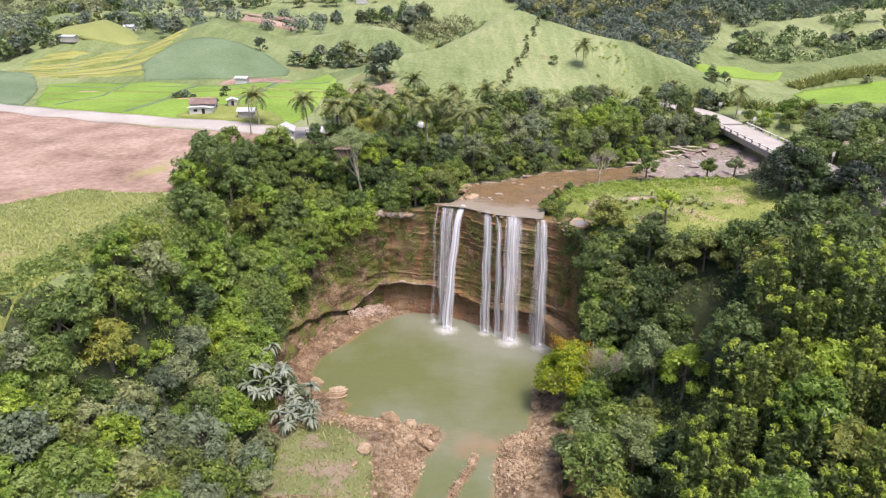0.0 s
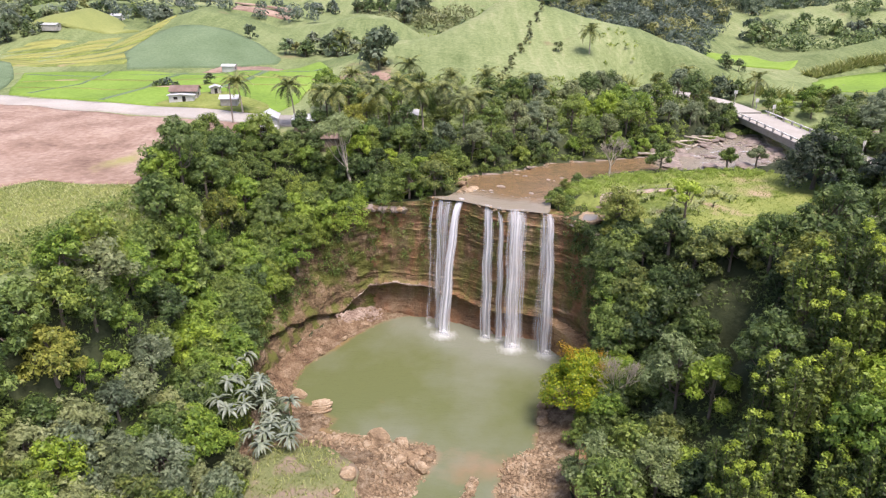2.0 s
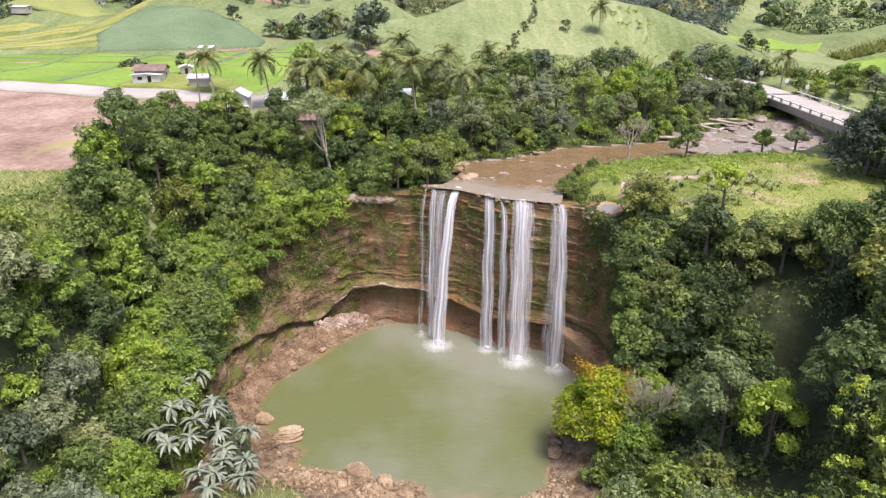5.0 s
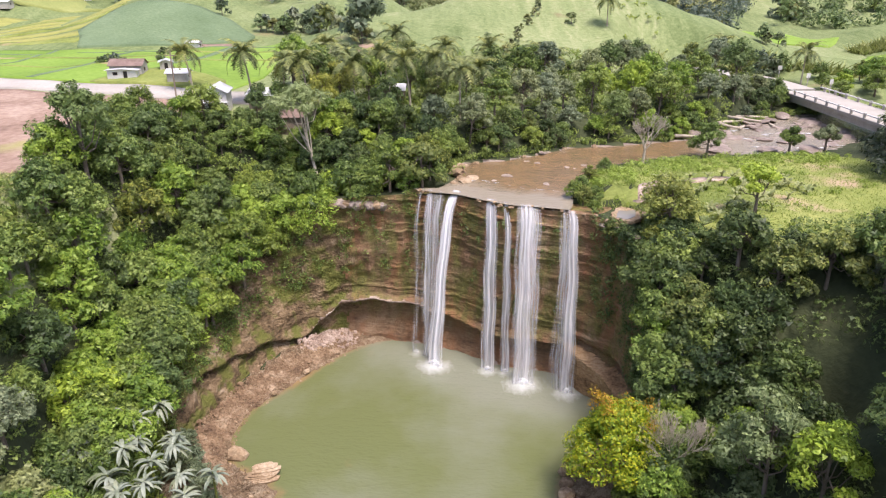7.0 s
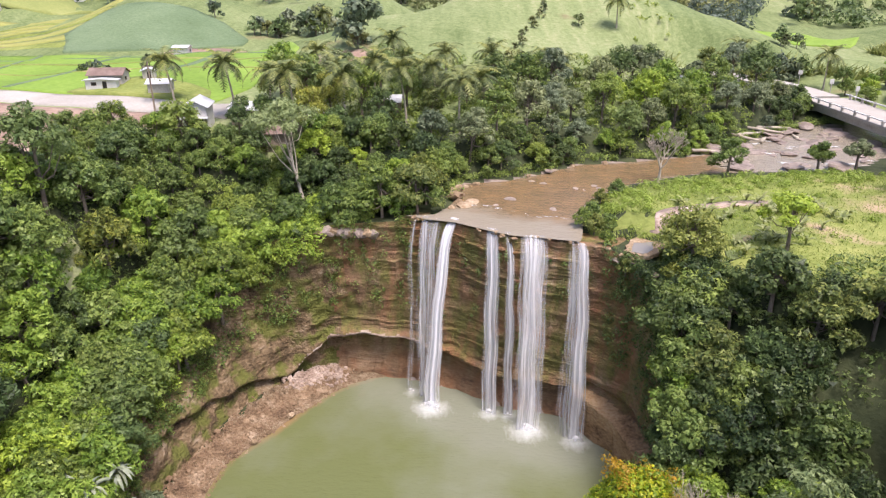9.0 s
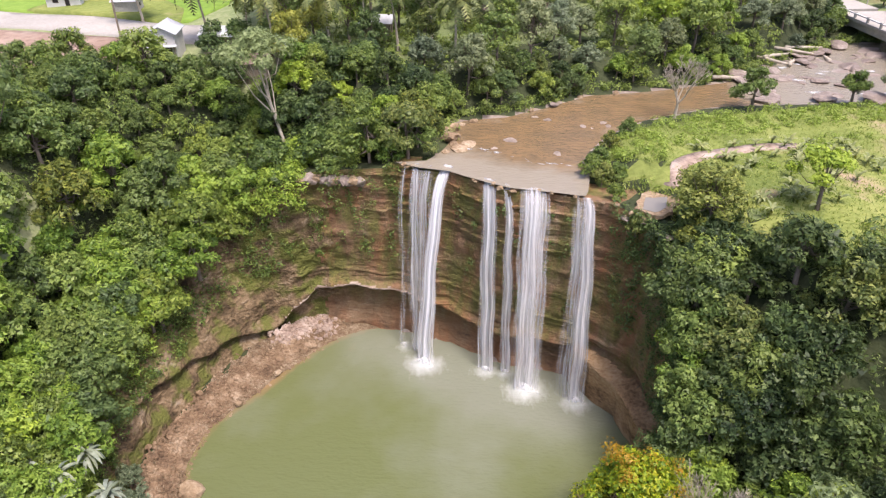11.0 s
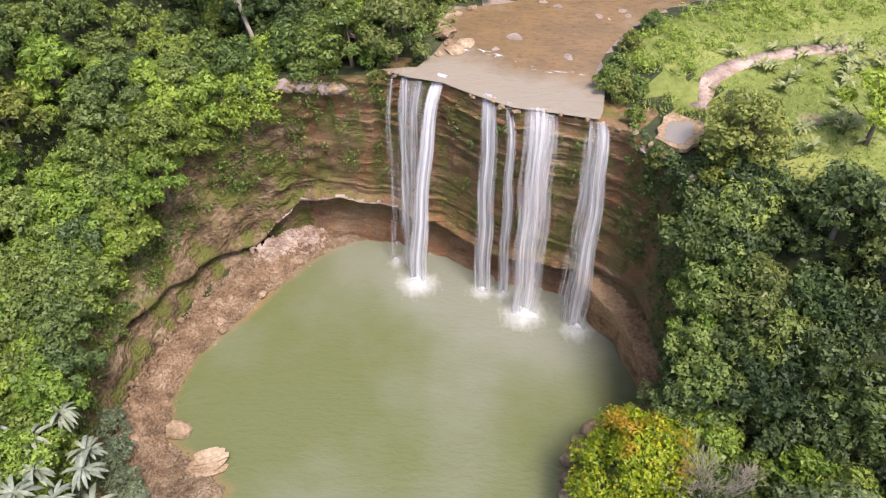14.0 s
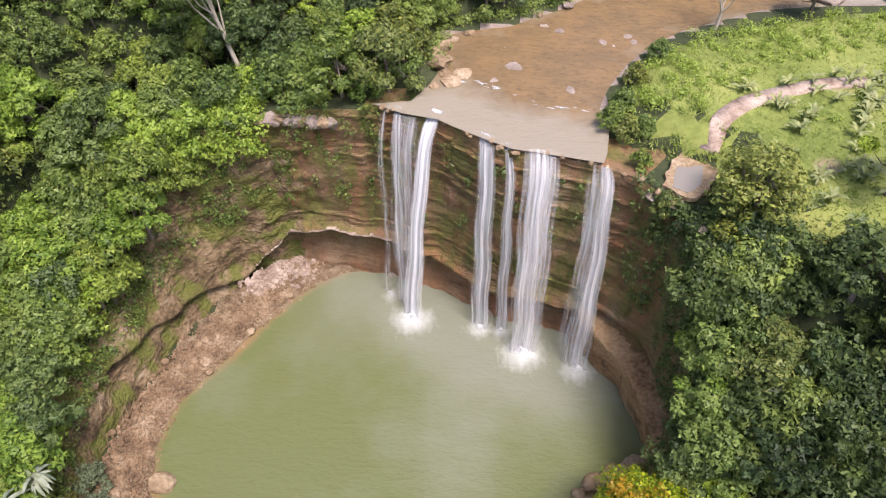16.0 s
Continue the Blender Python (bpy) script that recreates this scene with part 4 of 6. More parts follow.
def scatter(ring, protos, gap, seed, low=0.8, high=1.2, avoid=None):
    """Plants trees inside a ring at about one gap from each other."""
    r = random.Random(seed)
    xs, ys = [p[0] for p in ring], [p[1] for p in ring]
    n = int((max(xs) - min(xs)) * (max(ys) - min(ys)) / gap ** 2 * 5)
    px = np.array([r.uniform(min(xs), max(xs)) for _ in range(n)])
    py = np.array([r.uniform(min(ys), max(ys)) for _ in range(n)])
    ok = inside(px, py, ring)
    done = 0
    for x, y in zip(px[ok], py[ok]):
        if all((x - a) ** 2 + (y - b) ** 2 > (gap * r.uniform(0.75, 1.15)) ** 2 for a, b in PLANTED):
            PLANTED.append((x, y))
            plant(r.choice(protos), x, y, r.uniform(low, high), r.uniform(0, 6.28))
            done += 1
    return done


def set_on(root, x, y, turn=0.0, dz=0.0):
    PLANTED.append((x, y))
    root.matrix_world = Matrix.LocRotScale((x, y, ground_at(x, y) + dz), Euler((0, 0, turn)), (1, 1, 1))
    return root


def rosette(name, seed, blades, length, width, leaf, label, category, stem=0.0, lift=0.9, group=""):
    """A plant of long drooping leaves round one stem; each leaf is a part."""
    r = random.Random(seed)
    root = new(name)
    if stem:
        st = new("stem", mesh_of("stem", *tube([(0, 0, -0.3), (0.03, 0, stem * 0.5), (0, 0, stem)], [0.13, 0.11, 0.08], 6), M_LEAF["olive"], flat=False))
        st.parent = root
    shapes = []
    for k in range(3):
        droop, verts, faces = r.uniform(0.5, 1.1), [], []
        n = 7
        for i in range(n):
            u = i / (n - 1)
            w = width * (0.25 + math.sin(math.pi * min(1, u * 0.94 + 0.06)) ** 0.7) * (1 if i < n - 1 else 0.15) / 2
            x, z = length * u * (1 - 0.15 * u), lift * length * u - droop * length * u * u
            verts += [(x, -w, z + 0.25 * w), (x, 0, z), (x, w, z + 0.25 * w)]
        for i in range(n - 1):
            for j in (0, 1):
                q = i * 3 + j
                faces.append((q, q + 1, q + 4, q + 3))
        shapes.append(mesh_of("leaf", verts, faces, M_LEAF[leaf], flat=False))
    for k in range(blades):
        ob = new("leaf", r.choice(shapes))
        ob.parent = root
        ob.matrix_world = Matrix.LocRotScale((0, 0, stem * r.uniform(0.85, 1)), Euler((r.uniform(-0.2, 0.2), r.uniform(-0.45, 0.25), k * 2.4 + r.uniform(-0.3, 0.3))), (r.uniform(0.75, 1.15),) * 3)
    return tagged(root, label, category, group=group)


def frond_mesh(seed, length=3.7):
    r = random.Random(seed)
    verts, faces = [], []
    n = 13
    droop = r.uniform(0.75, 1.05)
    pts = [Vector((length * u * (1 - 0.12 * u), 0, 0.75 * length * u - droop * length * u * u)) for u in [k / n for k in range(n + 1)]]
    for k in range(1, n + 1):
        p, d = pts[k], (pts[k] - pts[k - 1]).normalized()
        w = 0.95 * math.sin(math.pi * (0.12 + 0.85 * k / n)) ** 0.6
        for side in (-1, 1):
            i = len(verts)
            tip = p + Vector((0.3 * w, side * w * 0.85, -0.42 * w + r.uniform(-0.1, 0.1)))
            verts += [tuple(p - d * 0.15), tuple(p + d * 0.15), tuple(tip + d * 0.03)]
            faces.append((i, i + 1, i + 2))
    sv, sf = tube(pts[::3] + [pts[-1]], [0.05, 0.04, 0.03, 0.02, 0.01, 0.01][:len(pts[::3]) + 1], 4)
    v, f = join([(verts, faces), (sv, sf)])
    return mesh_of("frond", v, f, M_LEAF["palm"])


FRONDS = [frond_mesh(k) for k in range(4)]


def coconut_palm(seed, height, label="coconut palm with a slim grey trunk"):
    r = random.Random(seed)
    root = new("coconut_palm")
    lean = Vector((r.uniform(-1, 1), r.uniform(-1, 1), 0)) * 0.12 * height
    pts = [lean * (u * u) + Vector((0, 0, height * u - 0.4 * (1 - u))) for u in (0, 0.2, 0.45, 0.7, 1)]
    tr = new("trunk", mesh_of("trunk", *tube(pts, [0.22, 0.17, 0.14, 0.12, 0.11], 7), M_PALEBARK, flat=False))
    tr.parent = root
    for k in range(20):
        ob = new("frond", FRONDS[k % 4])
        ob.parent = root
        ob.matrix_world = Matrix.LocRotScale(pts[-1], Euler((r.uniform(-0.2, 0.2), (0.75 if k < 6 else 0.15 if k < 13 else -0.45) + r.uniform(-0.2, 0.2), k * 2.4)), (r.uniform(0.85, 1.15),) * 3)
    return tagged(root, label, "palm tree", group="coconut palms")


def bare_tree(seed, height, spread, label):
    r = random.Random(seed)
    root = new("bare_tree")
    pieces = []

    def grow(p, d, length, rad, level):
        q = p + d * length
        m = p.lerp(q, 0.5) + Vector((r.uniform(-1, 1), r.uniform(-1, 1), 0)) * length * 0.08
        rad = max(rad, 0.011)
        pieces.append(tube([p, m, q], [rad, rad * 0.85, rad * 0.7], 5 if level < 2 else 3))
        if level < 6:
            for k in range(4 if level < 2 else 3):
                e = (d + Vector((r.uniform(-1, 1), r.uniform(-1, 1), r.uniform(-0.15, 0.6))) * spread).normalized()
                grow(q, e, length * r.uniform(0.55, 0.82), rad * 0.52, level + 1)

    grow(Vector((0, 0, -0.3)), Vector((0.05, 0, 1)), height * 0.3, 0.2, 0)
    br = new("crown", mesh_of("crown", *join(pieces), M_PALEBARK, flat=False))
    br.parent = root
    return tagged(root, label, "tree")


def flush_tree(seed, label):
    """A dark tree of many upright shoots; some shoots end in lime young leaves."""
    rnd, r = np.random.RandomState(seed), random.Random(seed)
    root = new("plantation_tree")
    pieces = [tube([(0, 0, -1.2), (0, 0, 3.0), (0.1, 0, 6.2)], [0.2, 0.15, 0.06], 6)]
    centres, radii, tips = [], [], []
    for k in range(11):
        a, out = k * 2.4, 1.9 * math.sqrt((k + 0.3) / 11)
        x, y, top = math.cos(a) * out, math.sin(a) * out, 8.8 - 0.55 * out * out + r.uniform(-0.7, 0.7)
        pieces.append(tube([(x * 0.1, y * 0.1, 2.2), (x * 0.7, y * 0.7, top - 3.0), (x, y, top)], [0.07, 0.05, 0.02], 4))
        for q in range(5):
            centres.append((x * (1 - 0.09 * q), y * (1 - 0.09 * q), top - 0.35 - 0.95 * q))
            w = 0.42 + 0.09 * q
            radii.append((w, w, 0.62))
        if r.random() < 0.62:
            tips.append((x, y, top + 0.1))
    trunk = new("trunk", mesh_of("trunk", *join(pieces), M_BARK, flat=False))
    trunk.parent = root
    v, f = leaf_cloud(rnd, np.array(centres), np.array(radii), 1900, 0.25, 0.1)
    new("crown", mesh_of("crown", v, f, M_LEAF["flush"])).parent = root
    v, f = leaf_cloud(rnd, np.array(tips), np.full((len(tips), 3), 0.42), 70 * len(tips), 0.17)
    y = new("young_leaves", mesh_of("young_leaves", v, f, M_LEAF["tips"]))
    y.parent = root
    tagged(y, "lime green young leaf tips")
    return tagged(root, label, "tree", group="plantation trees on the slope")


BUSHY = [away(tree(("leafy_tree", "bright_leafy_tree", "dark_bushy_tree", "vine_clad_tree", "bright_vine_tree", "olive_tree", "grey_leafed_tree", "round_tree", "shade_tree")[k], 10 + k, 5.6, 2.7, leaf, lab, 2150, 0.275, 18, 0.02, 0.9)) for k, (leaf, lab) in enumerate([
    ("mid", "dense mid-green broadleaf tree on the gorge slope"), ("bright", "bright green bushy tree on the gorge slope"), ("dark", "dark green bushy tree on the gorge slope"),
    ("mid", "leafy green tree hung with vines"), ("bright", "fresh green leafy tree among vines"), ("olive", "olive green bushy slope tree"), ("grey", "grey-green bushy tree on the slope"), ("mid", "round leafy green tree"), ("shaded", "green slope tree, leaf colour darkened for shade")])]
TALL = [away(tree("tall_tree", 30 + k, 9.5, 3.6, leaf, lab, 2200, 0.33, 22, 0.10, trunk_r=0.2)) for k, (leaf, lab) in enumerate([
    ("mid", "tall green broadleaf tree at the gorge rim"), ("dark", "tall dark green leafy tree"), ("grey", "tall grey-green tree with pale limbs"), ("olive", "tall olive-green tree with a thin crown"),
    ("dark", "dark dense tall tree by the river"), ("mid", "tall leafy tree with a rounded crown"), ("bright", "tall fresh green tree")])]
FLUSH = [away(flush_tree(60 + k, "dark upright plantation tree with lime young tips")) for k in range(4)]

PLANTED += [(33.3 + 3.6 * math.cos(k) * (k % 3) / 2, 75 + 4.4 * math.sin(k) * (k % 3) / 2) for k in range(24)]

# single trees that stand out
gold = set_on(tree("golden_tree", 71, 9.2, 4.85, "gold", "rounded tree with yellow and orange new leaves", 19000, 0.19, 58, 0.0, 0.9, clump=0.74), 16.6, 77.0)
rnd = np.random.RandomState(9)
c = np.stack([rnd.uniform(-2.6, 2.0, 16), rnd.uniform(-2.6, 1.8, 16), rnd.uniform(7.2, 9.0, 16)], -1)
v, f = leaf_cloud(rnd, c, np.full((16, 3), 0.6), 900, 0.15)
y = new("young_leaves", mesh_of("young_leaves", v, f, M_LEAF["orange"]))
y.parent = gold
tagged(y, "orange new leaves at the top")
set_on(bare_tree(3, 11.5, 0.58, "bare grey tree full of fine twigs"), 20.0, 75.2)
PLANTED += [(17.8, 73.5), (22, 74), (20, 72)]
set_on(tree("pale_tree", 72, 11, 3.6, "pale", "pale green tree on the slope beside the pool", 2890, 0.27, 15, 0.1), 25, 69.5)
set_on(tree("lime_tree", 73, 8.5, 3.0, "lime", "light lime-green leafy tree", 2210, 0.27, 13, 0.1), 27.5, 67)
set_on(tree("pale_tree", 74, 10, 3.4, "pale", "pale green tree above the stream", 2720, 0.27, 15, 0.05), 14.8, 63)
set_on(tree("pale_tree", 75, 10, 3.6, "pale", "pale leafy tree above the stream", 2720, 0.27, 15, 0.05), 20.5, 60)
set_on(tree("leaning_tree", 76, 14, 4.2, "pale", "tall leaning tree with a bare pale trunk and pale crown", 2600, 0.28, 11, 0.66, bark=M_PALEBARK, trunk_r=0.2), -14.2, 110.5, dz=-1.5).rotation_euler = (0, -0.2, 0)
set_on(tree("rim_tree", 77, 11.5, 3.4, "dark", "dark tree with open crown standing above the rim", 2210, 0.32, 15, 0.3, trunk_r=0.22), -35.5, 97)
set_on(tree("rim_tree", 78, 10, 5.6, "deep", "dark spreading tree by the bridge", 4200, 0.36, 26, 0.06, trunk_r=0.3), 55.5, 108)
set_on(tree("rim_tree", 79, 9, 4.8, "deep", "dark umbrella-shaped tree near the road", 3200, 0.36, 22, 0.35, 0.5, trunk_r=0.25), 61, 98)
set_on(tree("young_tree", 80, 5.8, 2.7, "lime", "young bright green tree in the meadow", 1360, 0.27, 10, 0.40), 31.5, 93)
set_on(tree("young_tree", 81, 5.0, 2.2, "mid", "small leafy tree on the river bank", 1530, 0.27, 10, 0.1), 35.5, 118)
set_on(tree("young_tree", 82, 4.2, 1.8, "mid", "small leafy tree among the rapids", 1190, 0.27, 9, 0.1), 47, 119.5)
set_on(tree("young_tree", 83, 4.4, 1.8, "grey", "small grey-green tree beside the rapids", 1190, 0.25, 9, 0.1), 52.5, 121)
set_on(bare_tree(5, 6.5, 0.6, "bare pale tree on the river bank"), 26.5, 115.5)
set_on(tree("cliff_bush", 84, 3.0, 1.7, "lime", "bright lime bush growing on the cliff", 850, 0.23, 10, 0.0), 20.6, 86.9, dz=0)
bpy.data.objects["cliff_bush"].location.z = 11.8
set_on(tree("rim_bush", 85, 7.5, 3.3, "moss", "yellow-green bush at the cliff edge", 4200, 0.2, 26, 0.0), 23.2, 92.2)
for k, (x, y, s) in enumerate([(0.4, 106.4, 0.5), (-0.6, 108.6, 0.75), (0.6, 110.6, 0.6), (0.2, 112.6, 0.75), (1.0, 114.6, 0.65), (-1.6, 110.8, 0.9), (15.3, 99.2, 0.4), (15.4, 101.5, 0.45), (16.4, 98.2, 0.45), (15.2, 97.8, 0.3), (17.3, 98.6, 0.4), (16.2, 100.2, 0.4), (17.6, 100.6, 0.35), (16.4, 103.5, 0.4), (18.0, 106.8, 0.4), (20.5, 110.5, 0.4)]):
    PLANTED.append((x, y))
    plant(BUSHY[(0, 7, 5)[k % 3]], x, y, s, k * 1.3, -0.3)
set_on(tree("rim_bush", 86, 4.5, 2.0, "grey", "grey-green bush at the lip of the falls", 1530, 0.22, 10, 0.05), 16.2, 97.4)
set_on(tree("rim_bush", 87, 6.5, 3.0, "olive", "rounded bush overhanging the lip of the falls", 2550, 0.25, 14, 0.05), -1.5, 107.3).location.z = 19.6
set_on(tree("rim_bush", 88, 6.5, 2.8, "mid", "leafy bush overhanging the rim", 2550, 0.25, 14, 0.05), -5.3, 107.0).location.z = 18.6
for k, (x, y, z, h, rad, leaf, lab) in enumerate([(37, 57.5, 23.5, 10, 4.0, "lime", "large light green tree on the slope"), (34.5, 52.5, 22, 9, 3.8, "bright", "light green spreading tree on the slope"), (29.5, 45.5, 16.5, 9, 3.6, "pale", "pale green tree on the near slope"),
                                                  (26, 40.7, 21, 10, 3.6, "bright", "fresh green tree on the near slope"), (35, 47.5, 20.5, 9, 3.6, "olive", "olive green tree on the near slope"), (37.5, 73, 27.5, 9, 4.0, "olive", "yellow-olive tree near the rim"),
                                                  (34, 83, 24.5, 7, 3.0, "olive", "yellow-olive bush near the rim"), (43, 64, 26, 9, 4.0, "grey", "grey-green tree on the slope"), (25.3, 70.5, 9.8, 9, 4.0, "pale", "large pale green tree by the pool"), (30.3, 66.8, 9.5, 7, 3.2, "grey", "grey-green tree with flat sprays by the pool"), (24.2, 62.5, 9.0, 7, 3.0, "bright", "fresh green tree over the stream"), (43.5, 66.8, 17.5, 9, 4.2, "lime", "large light green tree high on the slope")]):
    root = set_on(tree("slope_tree", 120 + k, h, rad, leaf, lab, 2900, 0.33, 20, 0.08), x, y)
    root.location.z = z - h
for k, (x, y, z, sc) in enumerate([(-3.4, 106.4, 18.9, 0.6), (-7.4, 107.6, 17.6, 0.75), (-9.6, 107.9, 17.4, 0.7), (-11.8, 107.8, 17.2, 0.8), (-13.8, 107.0, 16.4, 0.75), (-8.4, 108.8, 18.4, 0.8), (-4.6, 108.4, 19.0, 0.8), (-2.6, 108.8, 19.4, 0.7)]):
    PLANTED.append((x, y))
    plant(BUSHY[(1, 0, 3, 4)[k % 4]], x, y, sc, k * 1.9).location.z = z
PLANTED += [(-15, 109), (-16.2, 109.8)]
plant(BUSHY[0], -15.2, 108.9, 1.05, 0.4)
plant(BUSHY[3], -16.6, 109.6, 0.95, 2.0)
PLANTED += [(-36 + 1.6 * (k % 6), 118.5 + 2.2 * (k // 6)) for k in range(36)]

# the silvery plants by the stream
sil = random.Random(8)
placed = []
while len(placed) < 26:
    u = sil.uniform(0, 1)
    x, y = -27.5 + 11.0 * u + sil.uniform(-2.4, 1.2), 80.5 - 8.5 * u + sil.uniform(-6.0, 1.6)
    z = 8.8 - 4.2 * u + sil.uniform(-0.6, 0.8)
    if all((x - a) ** 2 + (y - b) ** 2 > 2.6 for a, b in placed):
        k = len(placed)
        placed.append((x, y))
        m = pose(x, y, z, 0, 0, sil.uniform(0, 360))
        if k % 9 == 0:
            proto = rosette("silver_leaf_plant", 90 + k, 22, 1.6, 0.23, "silver", "large-leaved silvery plant over the stream bank", "plant", 4.2, 0.5, "silvery plants on the bank")
            proto.matrix_world = m
            for ob in proto.children:
                ob.location.z -= 4.2
        else:
            copy_thing(proto, m)
PLANTED += placed

# palms on the far bank and round the houses
for k, (x, y, h) in enumerate([(-38.1, 135.9, 7.5), (-26, 125.7, 9), (-22.2, 128.5, 7), (-6.9, 148.9, 9), (1, 147, 7.5), (-8.8, 134.5, 9), (-4, 128, 9.5), (3, 124, 8.5), (6, 128, 8), (8, 150, 6), (-13.2, 133, 8), (17, 150, 6), (19, 147, 6),
                               (-17.6, 122.9, 8.5), (-11.4, 123.2, 9), (0, 132, 9), (12, 145, 6.5), (52, 164, 8), (70, 166, 8), (86, 150, 8), (-18.5, 142.4, 8), (36, 188, 7), (-31.1, 215.8, 7), (92, 140, 8)]):
    PLANTED.append((x, y))
    set_on(coconut_palm(200 + k, h * 0.8), x, y)

# bushes whose crowns lean out over the rims
rim = resample([w for w in WALL if 66 < w[1]], 78)
nrm = np.gradient(rim[:, :2], axis=0)
nrm = np.stack([-nrm[:, 1], nrm[:, 0]], -1) / np.hypot(nrm[:, 0], nrm[:, 1])[:, None]
for k, (w, q) in enumerate(zip(rim, nrm)):
    if -8 < w[0] < 21 and w[1] > 90.5:
        continue
    r = random.Random(500 + k)
    rows_back = [(r.uniform(0.2, 0.9), r.uniform(2.4, 3.8)), (r.uniform(1.8, 3.0), r.uniform(0.8, 1.8))]
    if w[0] < -14:
        rows_back = [(r.uniform(0.2, 3.0), r.uniform(1.6, 4.6)), (r.uniform(2.6, 4.2), r.uniform(0.6, 2.4)), (r.uniform(3.8, 6.2), r.uniform(-0.8, 1.0))]
    for back, drop in rows_back:
        if back < 1 and -14.5 < w[0] < 0:
            continue
        x, y = w[:2] + q * (back + 0.45 * w[2] * float(lean_of(w[0], w[1])))
        PLANTED.append((x, y))
        ob = plant(r.choice(BUSHY[:5] if w[0] < 0 else BUSHY[:4] + BUSHY[5:6] + BUSHY[7:]), x, y, r.uniform(0.65, 1.05), r.uniform(0, 6.28))
        ob.location.z = w[2] - drop + (1.6 if w[0] < -18 else 0.0) + (1.0 if w[0] > 15 else 0.0)

# low grey-green bushes along the stream bank
for k, (x, y, s) in enumerate([(-19, 75.8, 0.45), (-18, 74.4, 0.42), (-20.2, 77.2, 0.5), (-21.6, 79.6, 0.5), (-17.4, 72.8, 0.4), (-19.6, 73.2, 0.5), (-22, 77.5, 0.6), (-18.6, 71.2, 0.45), (-22.8, 82, 0.5)]):
    plant(BUSHY[6], x, y, s, k * 1.7, -0.2)
br = random.Random(55)
for k, (x, y, z, s) in enumerate([(21.9, 92.6, 17.6, 0.75), (22.9, 94.2, 18.0, 0.7), (20.9, 91.0, 15.6, 0.85), (23.6, 96.2, 18.8, 0.55), (21.2, 89.4, 15.2, 0.95), (22.4, 91.0, 16.8, 0.85), (24.2, 92.4, 18.2, 0.75), (22.8, 89.0, 16.0, 1.0), (24.6, 90.0, 17.4, 0.8), (18.0, 93.9, 18.5, 0.35), (19.5, 92.4, 18.2, 0.42), (16.8, 97.0, 19.6, 0.35), (23.5, 83.5, 11.0, 1.0), (25, 82, 11.6, 1.05), (26.6, 80.4, 11.6, 1.1), (24.4, 80, 9.4, 1.1), (23, 81, 9.0, 1.0), (26.5, 83.5, 13.6, 1.0), (28.5, 81.5, 13.8, 1.05)]):
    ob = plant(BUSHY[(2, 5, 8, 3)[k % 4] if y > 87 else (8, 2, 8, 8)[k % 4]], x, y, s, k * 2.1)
    ob.location.z = z
    PLANTED.append((x, y))
for k in range(36):
    y = br.uniform(56, 80)
    x = -18.6 - (y - 56) * 0.2 - br.uniform(0, 4.5)
    ob = plant(br.choice([BUSHY[6], BUSHY[6], BUSHY[6], BUSHY[7]]), x, y, br.uniform(0.45, 0.85), br.uniform(0, 6.28), -0.6)

n = scatter([(-24, 58), (-25, 66), (-26.5, 72), (-36.5, 72), (-38.5, 64), (-43, 55), (-46, 46), (-46, 36), (-20, 36)], [BUSHY[0], BUSHY[1], BUSHY[7], BUSHY[6], BUSHY[4], BUSHY[5], BUSHY[1], BUSHY[6]], 2.3, 1, 0.75, 1.3)
n += scatter([(-26.5, 72), (-28, 76), (-28.5, 88), (-27, 95), (-22, 101), (-26, 106), (-39, 98), (-35, 86), (-36.5, 72)], BUSHY[:2] * 2 + BUSHY[1:2] + BUSHY[:5] + BUSHY[5:6], 2.3, 1, 0.75, 1.25)
n += scatter([(-29, 40), (-29, 72), (-36.5, 72), (-38.5, 64), (-43, 55), (-45, 40)], [BUSHY[1], BUSHY[7], BUSHY[4]], 2.0, 31, 0.45, 0.7)
n += scatter([(-17.5, 106.5), (-22, 103), (-40, 98), (-43, 114), (-38, 120), (-24, 123), (-17.5, 122)], BUSHY[:4] + BUSHY[2:4], 2.5, 2, 0.5, 0.85)
n += scatter([(-22, 101), (-18, 105), (-20, 116), (-30, 118), (-38, 112), (-36, 100), (-28, 97)], BUSHY[:4] + BUSHY[2:4], 2.4, 41, 0.7, 1.1)
n += scatter([(-14, 107.5), (-20, 103), (-37, 99), (-39, 113), (-22, 115)], BUSHY[:4] + BUSHY[2:4] + BUSHY[8:], 1.7, 42, 0.42, 0.68)
n += scatter([(-22, 112), (-14, 107.5), (-1, 108.5), (0, 113), (-6, 119), (-20, 119)], BUSHY[:4] + BUSHY[2:4] + BUSHY[8:], 1.7, 43, 0.5, 0.85)
n += scatter([(-14, 107.8), (-17.5, 106.5), (-17.5, 124), (-4, 118), (0.5, 114), (-1, 108)], TALL + BUSHY[:4], 3.0, 9, 0.65, 1.0)
n += scatter([(2.5, 117), (8.5, 118.5), (17, 125), (27, 127.8), (36, 130.8), (46, 140), (57, 156), (50, 162), (20, 151), (-10, 148), (-27, 138), (-15, 124)], TALL[2:3] * 3 + TALL + BUSHY[6:7] * 3 + BUSHY[7:8], 4.0, 3, 0.55, 0.95)
n += scatter([(2, 115.8), (8, 117.2), (15, 122), (19, 124.8), (28, 126.8), (36, 129.6), (43, 136), (42, 138), (34, 132.5), (26, 129.5), (16, 126), (8, 120.5), (0, 118)], BUSHY, 2.0, 8, 0.45, 0.75)
